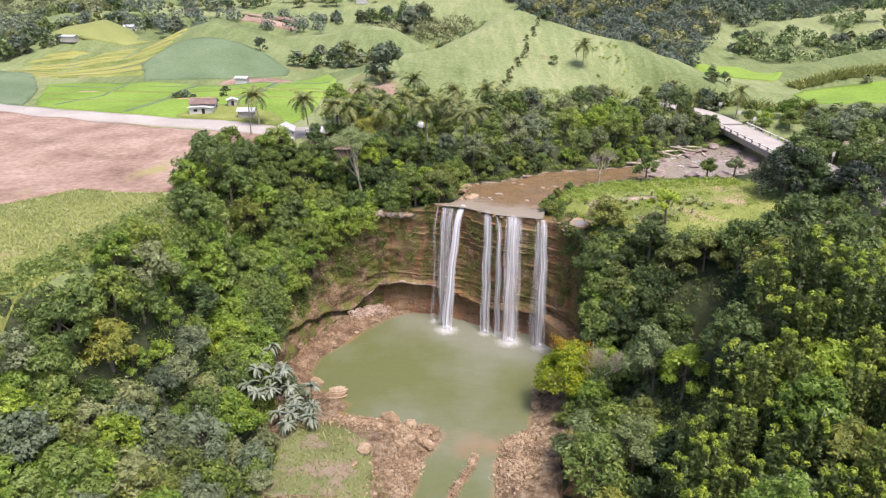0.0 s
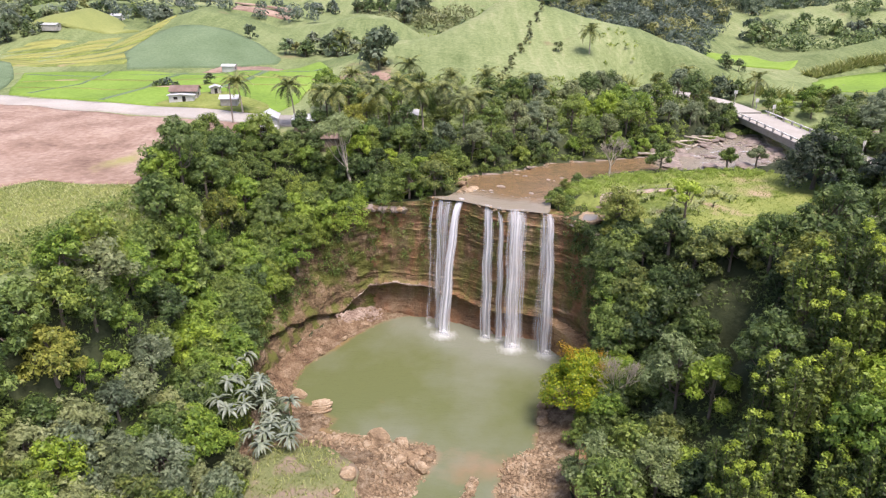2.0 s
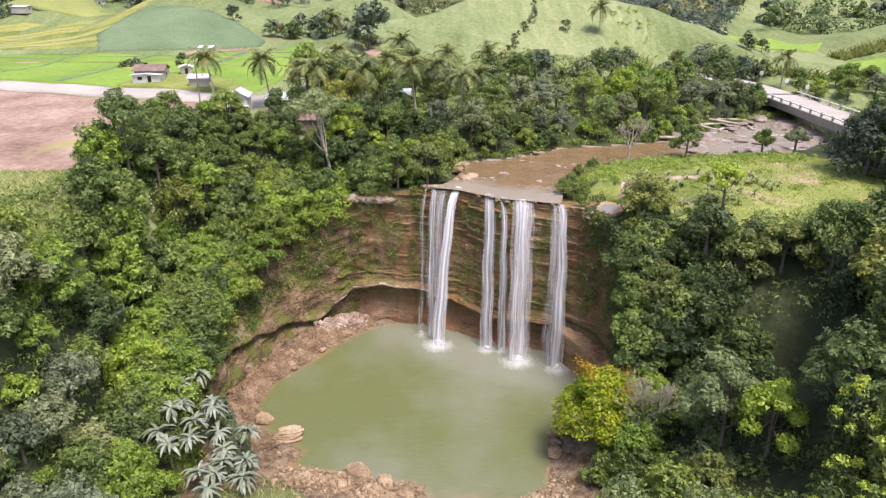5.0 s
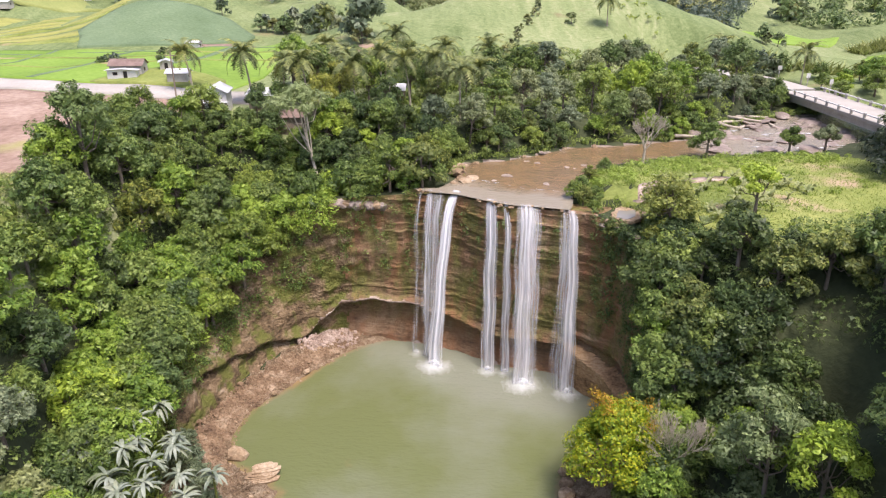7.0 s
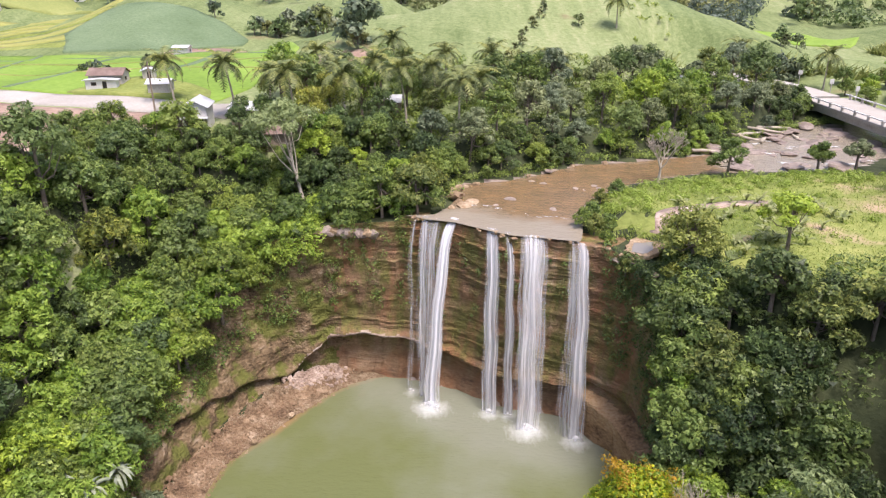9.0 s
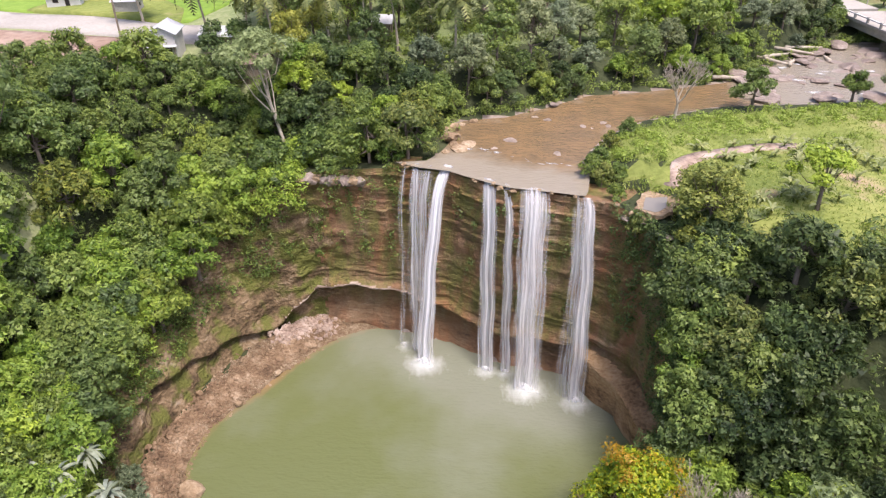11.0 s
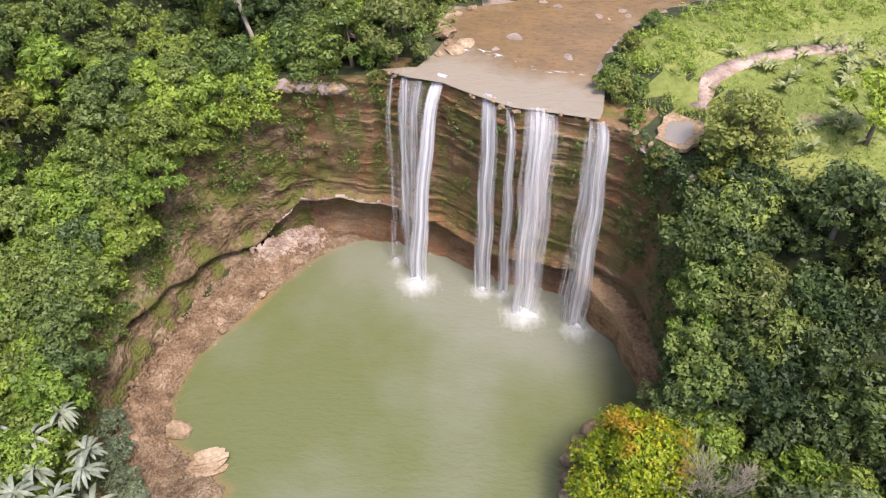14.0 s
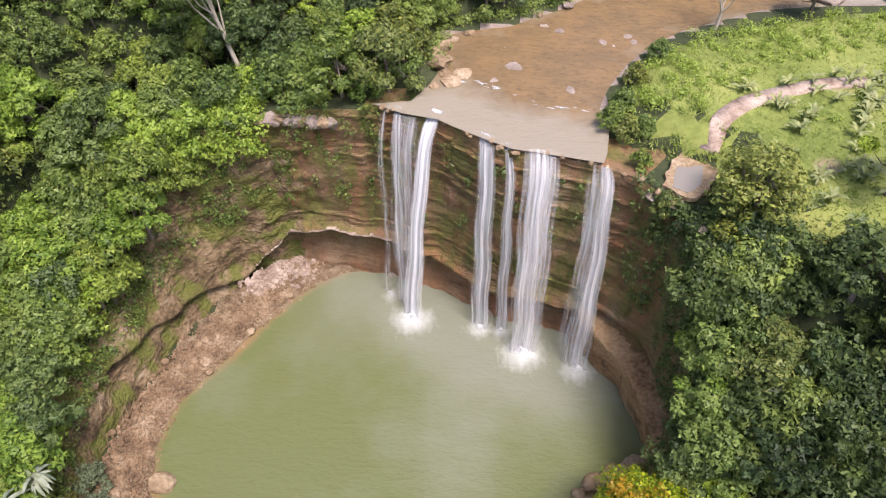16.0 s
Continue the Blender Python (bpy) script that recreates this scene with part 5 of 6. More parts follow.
n += scatter([(21, 44), (23, 56), (27, 60), (31, 66), (40, 67), (47, 62), (52, 40), (44, 32), (22, 34)], FLUSH * 5 + TALL[1:2], 2.7, 5, 0.85, 1.15)
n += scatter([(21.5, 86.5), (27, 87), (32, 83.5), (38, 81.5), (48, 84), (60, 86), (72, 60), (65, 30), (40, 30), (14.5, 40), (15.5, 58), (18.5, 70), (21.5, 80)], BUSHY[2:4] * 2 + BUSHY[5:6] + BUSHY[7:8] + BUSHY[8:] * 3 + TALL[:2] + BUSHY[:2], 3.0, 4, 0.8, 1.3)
# mostly the shade-coloured trees, to darken the lower right slope
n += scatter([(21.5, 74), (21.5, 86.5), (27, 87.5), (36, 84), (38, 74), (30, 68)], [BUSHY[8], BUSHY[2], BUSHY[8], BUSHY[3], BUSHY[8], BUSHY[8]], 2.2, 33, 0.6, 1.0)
n += scatter([(70, 124), (70, 134), (92, 138.5), (110, 138), (108, 124)], TALL[:5] + BUSHY[2:4], 3.4, 51, 0.75, 1.1)
n += scatter([(56.5, 99), (58, 117), (61, 119), (62.4, 96), (60, 94)], BUSHY[2:4] + TALL[1:2], 2.4, 52, 0.8, 1.1)
n += scatter([(70.5, 92), (70.5, 124), (84, 128), (110, 125), (100, 80), (74, 70)], TALL[:5] + BUSHY[2:4], 4.0, 6, 0.7, 1.05)
n += scatter([(47.5, 139.8), (59, 147), (61, 157), (56, 160)], BUSHY[2:4] + BUSHY[5:], 2.2, 32, 0.45, 0.8)
n += scatter([(70, 153), (72, 168), (84, 166), (100, 160), (104, 154)], BUSHY, 3.6, 7, 0.6, 0.95)

FAR = [away(tree("distant_tree", 110 + k, 8.0, 3.2, leaf, lab, 230, 1.0, 13, 0.02)) for k, (leaf, lab) in enumerate([("grey", "distant tree on the hills, leaves greyed for haze"), ("dark", "distant dark tree on the hills"), ("mid", "distant green tree on the hills"), ("olive", "distant olive tree on the hills")])]
# clumps and lines of trees on the hills: x, y, spread x, spread y, count, scale
for k, (x, y, sx, sy, c, sc) in enumerate([(-140.3, 226.5, 8, 8, 9, 0.9), (-144.4, 254.8, 5, 16, 9, 0.9), (-175, 340, 18, 30, 14, 1.2), (-97.5, 259.2, 3, 3, 3, 1.5), (-121.8, 277.1, 18, 4, 8, 0.7), (-58.4, 216.9, 1, 1, 1, 0.7), (-46.9, 210.5, 7, 1.5, 5, 0.6),
                                           (-35.8, 215.8, 6, 4, 6, 1.0), (-14.9, 170, 2.5, 2, 3, 1.25), (-14.9, 318.5, 6, 6, 5, 1.6), (2, 245, 14, 7, 14, 0.8), (31, 225, 1, 1, 2, 0.8), (28, 189, 0.5, 0.5, 1, 0.7), (-44, 338, 16, 5, 9, 0.9),
                                           (112, 262, 5, 3, 5, 1.1), (150, 262, 14, 4, 9, 0.8), (-20, 200, 5, 3, 4, 0.7), (-25, 215, 3, 8, 5, 0.8), (-63, 162, 3, 1, 5, 0.35), (-53, 163, 0.3, 0.3, 1, 0.45), (-120, 380, 25, 12, 14, 1.1),
                                           (-60, 380, 30, 12, 12, 1.1), (75, 190, 5, 3, 3, 0.6), (130, 205, 10, 2, 4, 0.5), (-129.1, 228.7, 3, 2, 4, 0.6), (66, 176, 4, 3, 4, 0.7)]):
    r = random.Random(300 + k)
    for j in range(int(c * 1.7) if c > 3 else c):
        plant(r.choice(FAR), x + r.uniform(-sx, sx), y + r.uniform(-sy, sy), sc * r.uniform(0.5, 1.15), r.uniform(0, 6.28), -0.3)
# the hedge line down the hill
for k in range(20):
    u = k / 19
    plant(FAR[3], 29 - 20 * u + random.uniform(-1.0, 1.0), 226 - 74 * u, random.uniform(0.16, 0.3), k, -0.2)


def cloud_stuff(name, centres, radius, per, size, leaf, label, category, seed, flat=0.8):
    rnd = np.random.RandomState(seed)
    rad = (radius * rnd.uniform(0.6, 1.3, len(centres)))[:, None] * np.array([1, 1, flat])
    v, f = leaf_cloud(rnd, centres, rad, per * len(centres), size)
    return tagged(new(name, mesh_of(name, v, f, (M_HAZELEAF if name == "far_wood" else M_LEAF)[leaf])), label, category, kind="stuff")


def spots(ring, gap, seed):
    r = np.random.RandomState(seed)
    xs, ys = np.array(ring, float).T
    n = int((xs.max() - xs.min()) * (ys.max() - ys.min()) / gap ** 2)
    p = np.stack([r.uniform(xs.min(), xs.max(), n), r.uniform(ys.min(), ys.max(), n)], -1)
    p = p[inside(p[:, 0], p[:, 1], ring)]
    return np.c_[p, ground(p[:, 0], p[:, 1])], r


def far_wood(ring, gap, seed, leaf):
    p, r = spots(ring, gap, seed)
    p[:, 2] += r.uniform(0.5, 8.0, len(p)) * r.uniform(0.4, 1, len(p))
    cloud_stuff("far_wood", p, 3.3, 105, 0.82, leaf, "far woodland covering the hill slopes", "woodland", seed)


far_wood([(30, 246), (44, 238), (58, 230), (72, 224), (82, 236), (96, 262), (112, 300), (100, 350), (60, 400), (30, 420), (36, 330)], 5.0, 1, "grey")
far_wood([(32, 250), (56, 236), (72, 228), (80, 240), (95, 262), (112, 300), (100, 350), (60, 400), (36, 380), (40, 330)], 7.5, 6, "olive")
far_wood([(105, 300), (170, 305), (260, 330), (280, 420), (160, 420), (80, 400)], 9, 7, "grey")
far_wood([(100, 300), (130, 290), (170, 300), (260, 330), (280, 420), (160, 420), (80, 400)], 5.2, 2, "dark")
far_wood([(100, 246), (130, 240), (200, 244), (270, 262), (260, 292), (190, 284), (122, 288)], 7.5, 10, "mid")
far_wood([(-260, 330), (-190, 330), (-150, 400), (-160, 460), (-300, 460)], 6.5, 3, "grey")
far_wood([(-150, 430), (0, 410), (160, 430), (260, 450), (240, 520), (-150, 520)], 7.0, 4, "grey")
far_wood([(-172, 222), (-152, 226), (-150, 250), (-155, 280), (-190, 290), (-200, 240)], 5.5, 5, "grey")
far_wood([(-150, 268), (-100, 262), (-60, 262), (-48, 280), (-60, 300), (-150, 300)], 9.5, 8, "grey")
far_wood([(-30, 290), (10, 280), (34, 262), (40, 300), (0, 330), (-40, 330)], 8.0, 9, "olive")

# undergrowth on the gorge slopes
p, r = spots([(-21, 50), (-24, 62), (-27.5, 76), (-28, 88), (-26.5, 94), (-22, 101), (-15, 107), (-4, 108), (1, 112), (-10, 122), (-42, 118), (-40, 92), (-46, 70), (-52, 50)], 1.05, 11)
dw, vw = to_line(p[:, 0], p[:, 1], WALL)
p = p[(dw > 3.6 + lean_of(p[:, 0], p[:, 1]) * vw[:, 0]) | (p[:, 1] < 70)]
p[:, 2] += 0.5
cloud_stuff("slope_undergrowth", p, 0.95, 36, 0.25, "mid", "tangled green undergrowth on the gorge slope", "undergrowth", 12)
p, r = spots([(13.5, 45), (14.5, 62), (17.5, 73), (21, 80), (22, 88), (21, 92), (30, 89), (46, 94), (66, 92), (70, 45)], 1.25, 13)
p = p[np.hypot((p[:, 0] - 33.3) / 3.0, (p[:, 1] - 75.5) / 4.0) > 1]
p[:, 2] += 0.5
cloud_stuff("slope_undergrowth", p, 1.0, 28, 0.27, "dark", "dark green undergrowth on the gorge slope", "undergrowth", 14)
p, r = spots([(4, 117.5), (9, 118.5), (17, 125.5), (27, 128), (36, 130.5), (46, 139), (57, 158), (40, 170), (-25, 158), (-20, 124)], 1.7, 15)
p[:, 2] += 0.5
cloud_stuff("bank_undergrowth", p, 1.1, 28, 0.3, "mid", "green undergrowth on the river bank", "undergrowth", 16)


def rim_tangle():
    """Undergrowth along the top of the leaning left bank, hanging a little over its edge."""
    r = np.random.RandomState(71)
    c = resample([w for w in WALL if 66 < w[1] and w[0] < -9], 260)
    n = np.gradient(c[:, :2], axis=0)
    n = np.stack([-n[:, 1], n[:, 0]], -1) / np.hypot(n[:, 0], n[:, 1])[:, None]
    i = r.randint(0, 260, 1500)
    back = lean_of(c[i, 0], c[i, 1]) * c[i, 2] + r.uniform(-1.3, 5.0, 1500) + 0.9 * waves(i * 0.34, i * 0.0, 6, 72)
    p = c[i, :2] + n[i] * back[:, None]
    z = c[i, 2] + 0.4 + np.minimum(0, back - lean_of(c[i, 0], c[i, 1]) * c[i, 2]) * 1.6 + r.uniform(-0.3, 0.9, 1500)
    cloud_stuff("rim_undergrowth", np.c_[p, z], 0.75, 34, 0.2, "bright", "fresh green tangle along the top of the bank", "undergrowth", 73, 0.9)


rim_tangle()


def creepers():
    """Plants that hang down the rock faces."""
    r = np.random.RandomState(21)
    c = resample([w for w in WALL if 62 < w[1]], 420)
    n = np.gradient(c[:, :2], axis=0)
    n = np.stack([n[:, 1], -n[:, 0]], -1) / np.hypot(n[:, 0], n[:, 1])[:, None]
    out = []
    for k in range(5200):
        i = r.randint(0, len(c))
        x, y, top = c[i, :3]
        if x > 16.5:
            low = 0.30 if y < 90 else 0.45
            dense = 1.0 if y < 91 else 0.55
        elif x < -13:
            low, dense = 0.5, 0.7
        elif x < -2:
            low, dense = 0.5, 0.17
        else:
            low, dense = 0.4, 0.07
        dense *= 0.35 + 0.65 * (math.sin(i * 0.13) * math.sin(i * 0.051 + 2) > -0.15)
        if r.uniform() > dense:
            continue
        hang = 0.5 + 0.5 * math.sin(i * 0.21) * math.sin(i * 0.047 + 1)
        u = r.uniform() ** (1.2 + 1.2 * hang)
        z = top + (0.4 if x < -2 or x > 16 else -2.2) - u * (top * (1 - low) + 1)
        if -16 < x < 15 and z < 7:
            continue
        out.append((*(c[i, :2] + n[i] * (r.uniform(0.0, 0.45) - float(lean_of(x, y)) * max(0, z))), z))
    out = np.array(out)
    left = out[:, 0] < 0
    cloud_stuff("cliff_creepers", out[left], 0.5, 34, 0.15, "mid", "green creepers and ferns hanging on the rock", "creepers", 22, 1.5)
    cloud_stuff("cliff_creepers", out[~left], 0.5, 34, 0.15, "dark", "dark green creepers hanging on the rock", "creepers", 23, 1.5)


creepers()


def blades(name, ring, count, height, width, leaf, label, category, seed):
    r = np.random.RandomState(seed)
    xs, ys = np.array(ring, float).T
    x, y = r.uniform(xs.min(), xs.max(), count), r.uniform(ys.min(), ys.max(), count)
    ok = inside(x, y, ring)
    x, y = x[ok], y[ok]
    z = ground(x, y)
    a, h = r.uniform(0, 6.28, len(x)), height * r.uniform(0.5, 1.2, len(x))
    lean = r.normal(0, 0.75, (len(x), 2)) * h[:, None]
    dx, dy = np.cos(a) * width, np.sin(a) * width
    v = np.stack([np.stack([x - dx, y - dy, z], -1), np.stack([x + dx, y + dy, z], -1), np.stack([x + lean[:, 0], y + lean[:, 1], z + h], -1)], 1).reshape(-1, 3)
    f = np.arange(len(x) * 3).reshape(-1, 3)
    return tagged(new(name, mesh_of(name, v, f, M_LEAF[leaf])), label, category, kind="stuff")


blades("rough_cane", [(-108, 86), (-62, 89.5), (-55, 96.5), (-42, 95.5), (-37, 85), (-40, 74), (-46, 62), (-50, 40), (-100, 40)], 100000, 0.42, 0.10, "cane", "pale green rough field of cane and grass", "cane", 31)
blades("meadow_grass", [(15.5, 100), (18, 107), (22, 112), (28, 115), (42, 118.5), (52, 118), (58, 112), (56, 100), (50, 89), (40, 85), (33, 86), (27, 89.5), (21.5, 95.5), (17, 97.5)], 36000, 0.3, 0.06, "lush", "sunlit meadow grass", "grass", 32)
blades("cane_edge", [(30, 164), (44, 172), (56, 186), (74, 172), (86, 170), (86, 174), (72, 178), (58, 191), (44, 177), (30, 168)], 5000, 2.4, 0.35, "grass", "tall dry cane along the field edge", "cane", 37)
p, r = spots([(15, 99), (17, 106.5), (20, 111), (24, 114.5), (34, 117.5), (46, 119.5), (54, 117), (50, 113), (38, 112), (29, 107.5), (24, 104.5), (21.5, 100), (18.5, 97.5)], 1.0, 33)
p[:, 2] += 0.35
p = p[waves(p[:, 0], p[:, 1], 7, 77) > -0.7]
cloud_stuff("bank_scrub", p, 0.62, 80, 0.12, "fresh", "fresh green scrub along the river bank", "scrub", 34, 0.7)
edge = resample(RIVER[2:12], 150)
fr = np.random.RandomState(44)
p = edge[fr.randint(0, 150, 420)] + fr.normal(0, 0.5, (420, 2)) + np.array([-0.5, 0.9])
p = np.c_[p, ground(p[:, 0], p[:, 1]) + 0.3]
cloud_stuff("bank_fringe", p, 0.65, 40, 0.16, "mid", "green weeds along the river bank", "weeds", 45, 0.8)
blades("cane_edge", [(104, 206), (120, 208), (150, 207), (150, 211), (120, 212), (102, 211)], 2600, 2.0, 0.3, "grass", "tall dry cane along the paddy edge", "cane", 40)
blades("bar_grass", [(-21, 58), (-20.5, 70), (-15, 73), (-9, 66), (-6, 58), (-6, 45), (-18, 45)], 5000, 0.5, 0.06, "grass", "short grass on the gravel bar", "grass", 35)

p, r = spots([(17, 98.5), (21, 96), (27, 90), (33, 87), (40, 86), (50, 90), (57, 101), (57, 112), (50, 117), (40, 112), (30, 106)], 0.85, 38)
p = p[waves(p[:, 0], p[:, 1], 6, 78) > 0.5]
p[:, 2] += 0.25
cloud_stuff("meadow_scrub", p, 0.5, 34, 0.12, "fresh", "patches of fresh green weeds in the meadow", "weeds", 39, 0.8)
# low scrub dotted over the open hills
p, r = spots([(-20, 185), (70, 190), (90, 210), (60, 260), (20, 330), (-140, 330), (-130, 250), (-40, 215)], 3.2, 61)
p = p[waves(p[:, 0], p[:, 1], 40, 62) > 0.75]
p[:, 2] += 0.2
cloud_stuff("hill_scrub", p, 0.7, 9, 0.5, "mid", "low green scrub dotted over the hills", "scrub", 63, 0.6)

# banana plants in the meadow
br = random.Random(41)
proto = None
for k in range(90):
    x, y = br.uniform(25, 42), br.uniform(92, 108)
    if not (1.15 * (x - 24) < y - 82 and y < 0.35 * x + 95.5):
        continue
    m = pose(x, y, ground_at(x, y) + 0.1, 0, 0, br.uniform(0, 360))
    if proto is None or k % 9 == 0:
        proto = rosette("banana_plant", 400 + k, 7, 1.05, 0.2, "banana", "small dull green banana plant in the meadow", "banana plant", 0.35, 1.0, "banana plants in the meadow")
        proto.matrix_world = m
    else:
        copy_thing(proto, m)


# ---- rocks ----
def rock_mesh(seed, flat=0.7, rough=0.22, material=None):
    bm = bmesh.new()
    bmesh.ops.create_icosphere(bm, subdivisions=2, radius=1)
    r = random.Random(seed)
    off = Vector((r.uniform(-50, 50), r.uniform(-50, 50), r.uniform(-50, 50)))
    planes = [Vector((r.gauss(0, 1), r.gauss(0, 1), r.gauss(0, 0.7))).normalized() for _ in range(7)]
    for v in bm.verts:
        d = v.co.normalized()
        k = min(1.0, min(0.72 / max(0.2, d.dot(p)) for p in planes))
        v.co = d * (k * (1 + rough * noise.noise(d * 1.6 + off)))
        v.co.z *= flat
    me = bpy.data.meshes.new("boulder")
    bm.to_mesh(me)
    bm.free()
    me.materials.append(material or M_ROCK)
    return me


ROCKS = [rock_mesh(k, 0.55 + 0.1 * (k % 4)) for k in range(7)]
SHORE_ROCKS = [rock_mesh(70 + k, 0.5 + 0.1 * (k % 3), material=M_SCREE) for k in range(5)]
WETS = [rock_mesh(20 + k, 0.2 + 0.06 * (k % 3), material=M_WETROCK) for k in range(5)]


def boulder(x, y, size, shapes, label, group, seed, dz=0.0, name="boulder"):
    r = random.Random(seed)
    ob = new(name, shapes[seed % len(shapes)])
    ob.matrix_world = Matrix.LocRotScale((x, y, ground_at(x, y) + 0.15 * size + dz), Euler((r.uniform(-0.25, 0.25), r.uniform(-0.25, 0.25), r.uniform(0, 6.28))), (size * r.uniform(0.8, 1.3), size * r.uniform(0.7, 1.1), size))
    return tagged(ob, label, "rock", group=group)


for k, (x, y, s) in enumerate([(-7.2, 74.6, 1.3), (-4.6, 73.4, 0.9), (-2.2, 71.2, 0.8), (-3.0, 69.6, 1.0), (-4.4, 69.2, 0.8), (-2.2, 68.8, 1.0), (-3.7, 70.4, 0.7), (-5.2, 67.6, 0.6), (-9.6, 65.2, 0.9), (-10.4, 62.6, 0.5),
                               (-12, 73.8, 0.5), (-10.2, 72.6, 0.5), (-8.4, 72.2, 0.6), (-5.9, 71.5, 0.6), (-1.0, 72.6, 0.5), (-4.0, 66.5, 0.5), (7.6, 69, 0.4), (8.8, 66.5, 0.5), (9.8, 70.4, 0.5), (7.3, 65.6, 0.3), (8.5, 63.5, 0.35)]):
    boulder(x, y, s * 1.08, ROCKS, "tan boulder on the gravel bar", "boulders on the gravel bar", 600 + k)
r = random.Random(77)
shore = resample([(-9.3, 105.0), (-11.8, 102.0), (-15.2, 97.6), (-17.8, 93.6), (-20.2, 90), (-20.7, 85.4), (-20.2, 81.6), (-18, 78.5)], 130)
for k in range(70):
    x, y = shore[r.randrange(len(shore))]
    out = r.uniform(-0.6, 3.2)
    x, y = x - out * (0.8 if y < 96 else 0.4), y + out * (0.15 if y < 96 else 0.6)
    boulder(x, y, r.uniform(0.16, 0.45) * (1.4 if r.random() < 0.12 else 1), SHORE_ROCKS, "broken brown rock on the pool shore", "rocks on the pool shore", 700 + k)
for k, (x, y, s) in enumerate([(-14.6, 97.0, 0.5), (-18.4, 82.6, 1.2), (-17.2, 92.6, 0.4), (13.6, 82.2, 0.8), (14.8, 83.2, 1.0), (15.8, 83.8, 0.9), (12.8, 80.6, 0.9), (12.5, 79.0, 0.8), (16.8, 84.4, 1.1), (12.2, 77.5, 0.9), (18, 84.5, 1.3), (14, 81, 1.2)]):
    boulder(x, y, s, ROCKS, "wet brown rock at the water's edge", "rocks at the pool edge", 900 + k, 0.25)


def stones(name, line, width, count, low, high, label, seed, material):
    """Countless small broken stones strewn along a line."""
    r = np.random.RandomState(seed)
    line = resample(line, 200)
    base = np.array([v.co[:] for v in bpy.data.meshes[ROCKS[0].name].vertices])
    cube = np.array([(-1, -1, -1), (1, -1, -1), (1, 1, -1), (-1, 1, -1), (-0.7, -0.8, 1), (0.9, -0.6, 0.8), (0.7, 0.8, 1), (-0.8, 0.6, 0.7)])
    cf = np.array([(0, 3, 2, 1), (4, 5, 6, 7), (0, 1, 5, 4), (1, 2, 6, 5), (2, 3, 7, 6), (3, 0, 4, 7)])
    p = line[r.randint(0, 200, count), :2] + r.normal(0, width, (count, 2))
    z = ground(p[:, 0], p[:, 1])
    s = r.uniform(low, high, (count, 1)) * r.uniform(0.6, 1.3, (count, 3))
    a = r.uniform(0, 6.28, count)
    v = cube[None] * s[:, None, :]
    x = v[..., 0] * np.cos(a)[:, None] - v[..., 1] * np.sin(a)[:, None]
    y = v[..., 0] * np.sin(a)[:, None] + v[..., 1] * np.cos(a)[:, None]
    tilt = r.normal(0, 0.35, (count, 2))
    zz = v[..., 2] * 0.7 + x * tilt[:, :1] + y * tilt[:, 1:]
    v = np.stack([x + p[:, :1], y + p[:, 1:], zz + z[:, None] + 0.05], -1).reshape(-1, 3)
    f = (cf[None] + np.arange(count)[:, None, None] * 8).reshape(-1, 4)
    return tagged(new(name, mesh_of(name, v, f, material)), label, "stones", kind="stuff")


stones("scree", [(-10, 105.2), (-12.6, 102.6), (-16.2, 98), (-19, 93.4), (-21, 89.6), (-21.6, 85.5), (-21, 81.5), (-18.5, 78)], 0.85, 6800, 0.04, 0.15, "broken brown stones along the pool shore", 51, M_SCREE)
stones("rubble", [(-15.5, 101.8), (-13.2, 103.6), (-10.6, 104.6)], 0.6, 700, 0.08, 0.26, "broken pinkish rubble under the rock arch", 56, M_LIPSTONE)
stones("shore_debris", [(-21.5, 84), (-21, 80.5), (-18.5, 78.6), (-16, 78.5)], 0.9, 1100, 0.05, 0.13, "drift debris and broken stones on the shore", 52, M_GRAVEL)
stones("bar_stones", [(-13, 74), (-8, 72.5), (-4, 71), (-4, 66), (-6, 60)], 1.7, 1500, 0.06, 0.22, "tan stones on the gravel bar", 53, M_ROCK)
stones("spit_stones", SPIT, 0.3, 260, 0.06, 0.16, "tan stones on a spit in the outflow", 55, M_ROCK)
stones("bank_stones", [(10, 72), (9, 68), (8, 62)], 1.5, 1300, 0.06, 0.22, "tan stones on the stream bank", 54, M_ROCK)

# the layered slabs that run out into the pool
ledge = new("rock_ledge")
ledge.location = (-14.6, 79.9, 0.2)
for k in range(10):
    lr = random.Random(240 + k)
    n_side = 12
    size, wide = 1.75 - 0.07 * k, 0.34
    bm = bmesh.new()
    ring = [(size * math.copysign(abs(math.cos(6.283 * (i + 0.5) / n_side)) ** 0.45, math.cos(6.283 * (i + 0.5) / n_side)) * lr.uniform(0.72, 1.1), wide * math.copysign(abs(math.sin(6.283 * (i + 0.5) / n_side)) ** 0.45, math.sin(6.283 * (i + 0.5) / n_side)) * lr.uniform(0.8, 1.15)) for i in range(n_side)]
    top, low = [bm.verts.new((x, y, 0.1)) for x, y in ring], [bm.verts.new((x * 0.97, y * 0.95, -0.06)) for x, y in ring]
    bm.faces.new(top)
    for i in range(n_side):
        bm.faces.new((top[i], low[i], low[(i + 1) % n_side], top[(i + 1) % n_side]))
    bmesh.ops.recalc_face_normals(bm, faces=bm.faces)
    sl = part("slab", bm, M_ROCK, ledge)
    sl.matrix_basis = Matrix.LocRotScale((-0.9 + lr.uniform(-0.35, 0.35) + 0.06 * k, 0.14 * k - 0.9, 0.07 * k - 0.05), Euler((0.1, lr.uniform(-0.06, 0.06), 0.35 + lr.uniform(-0.12, 0.12))), (1, 1, 1))
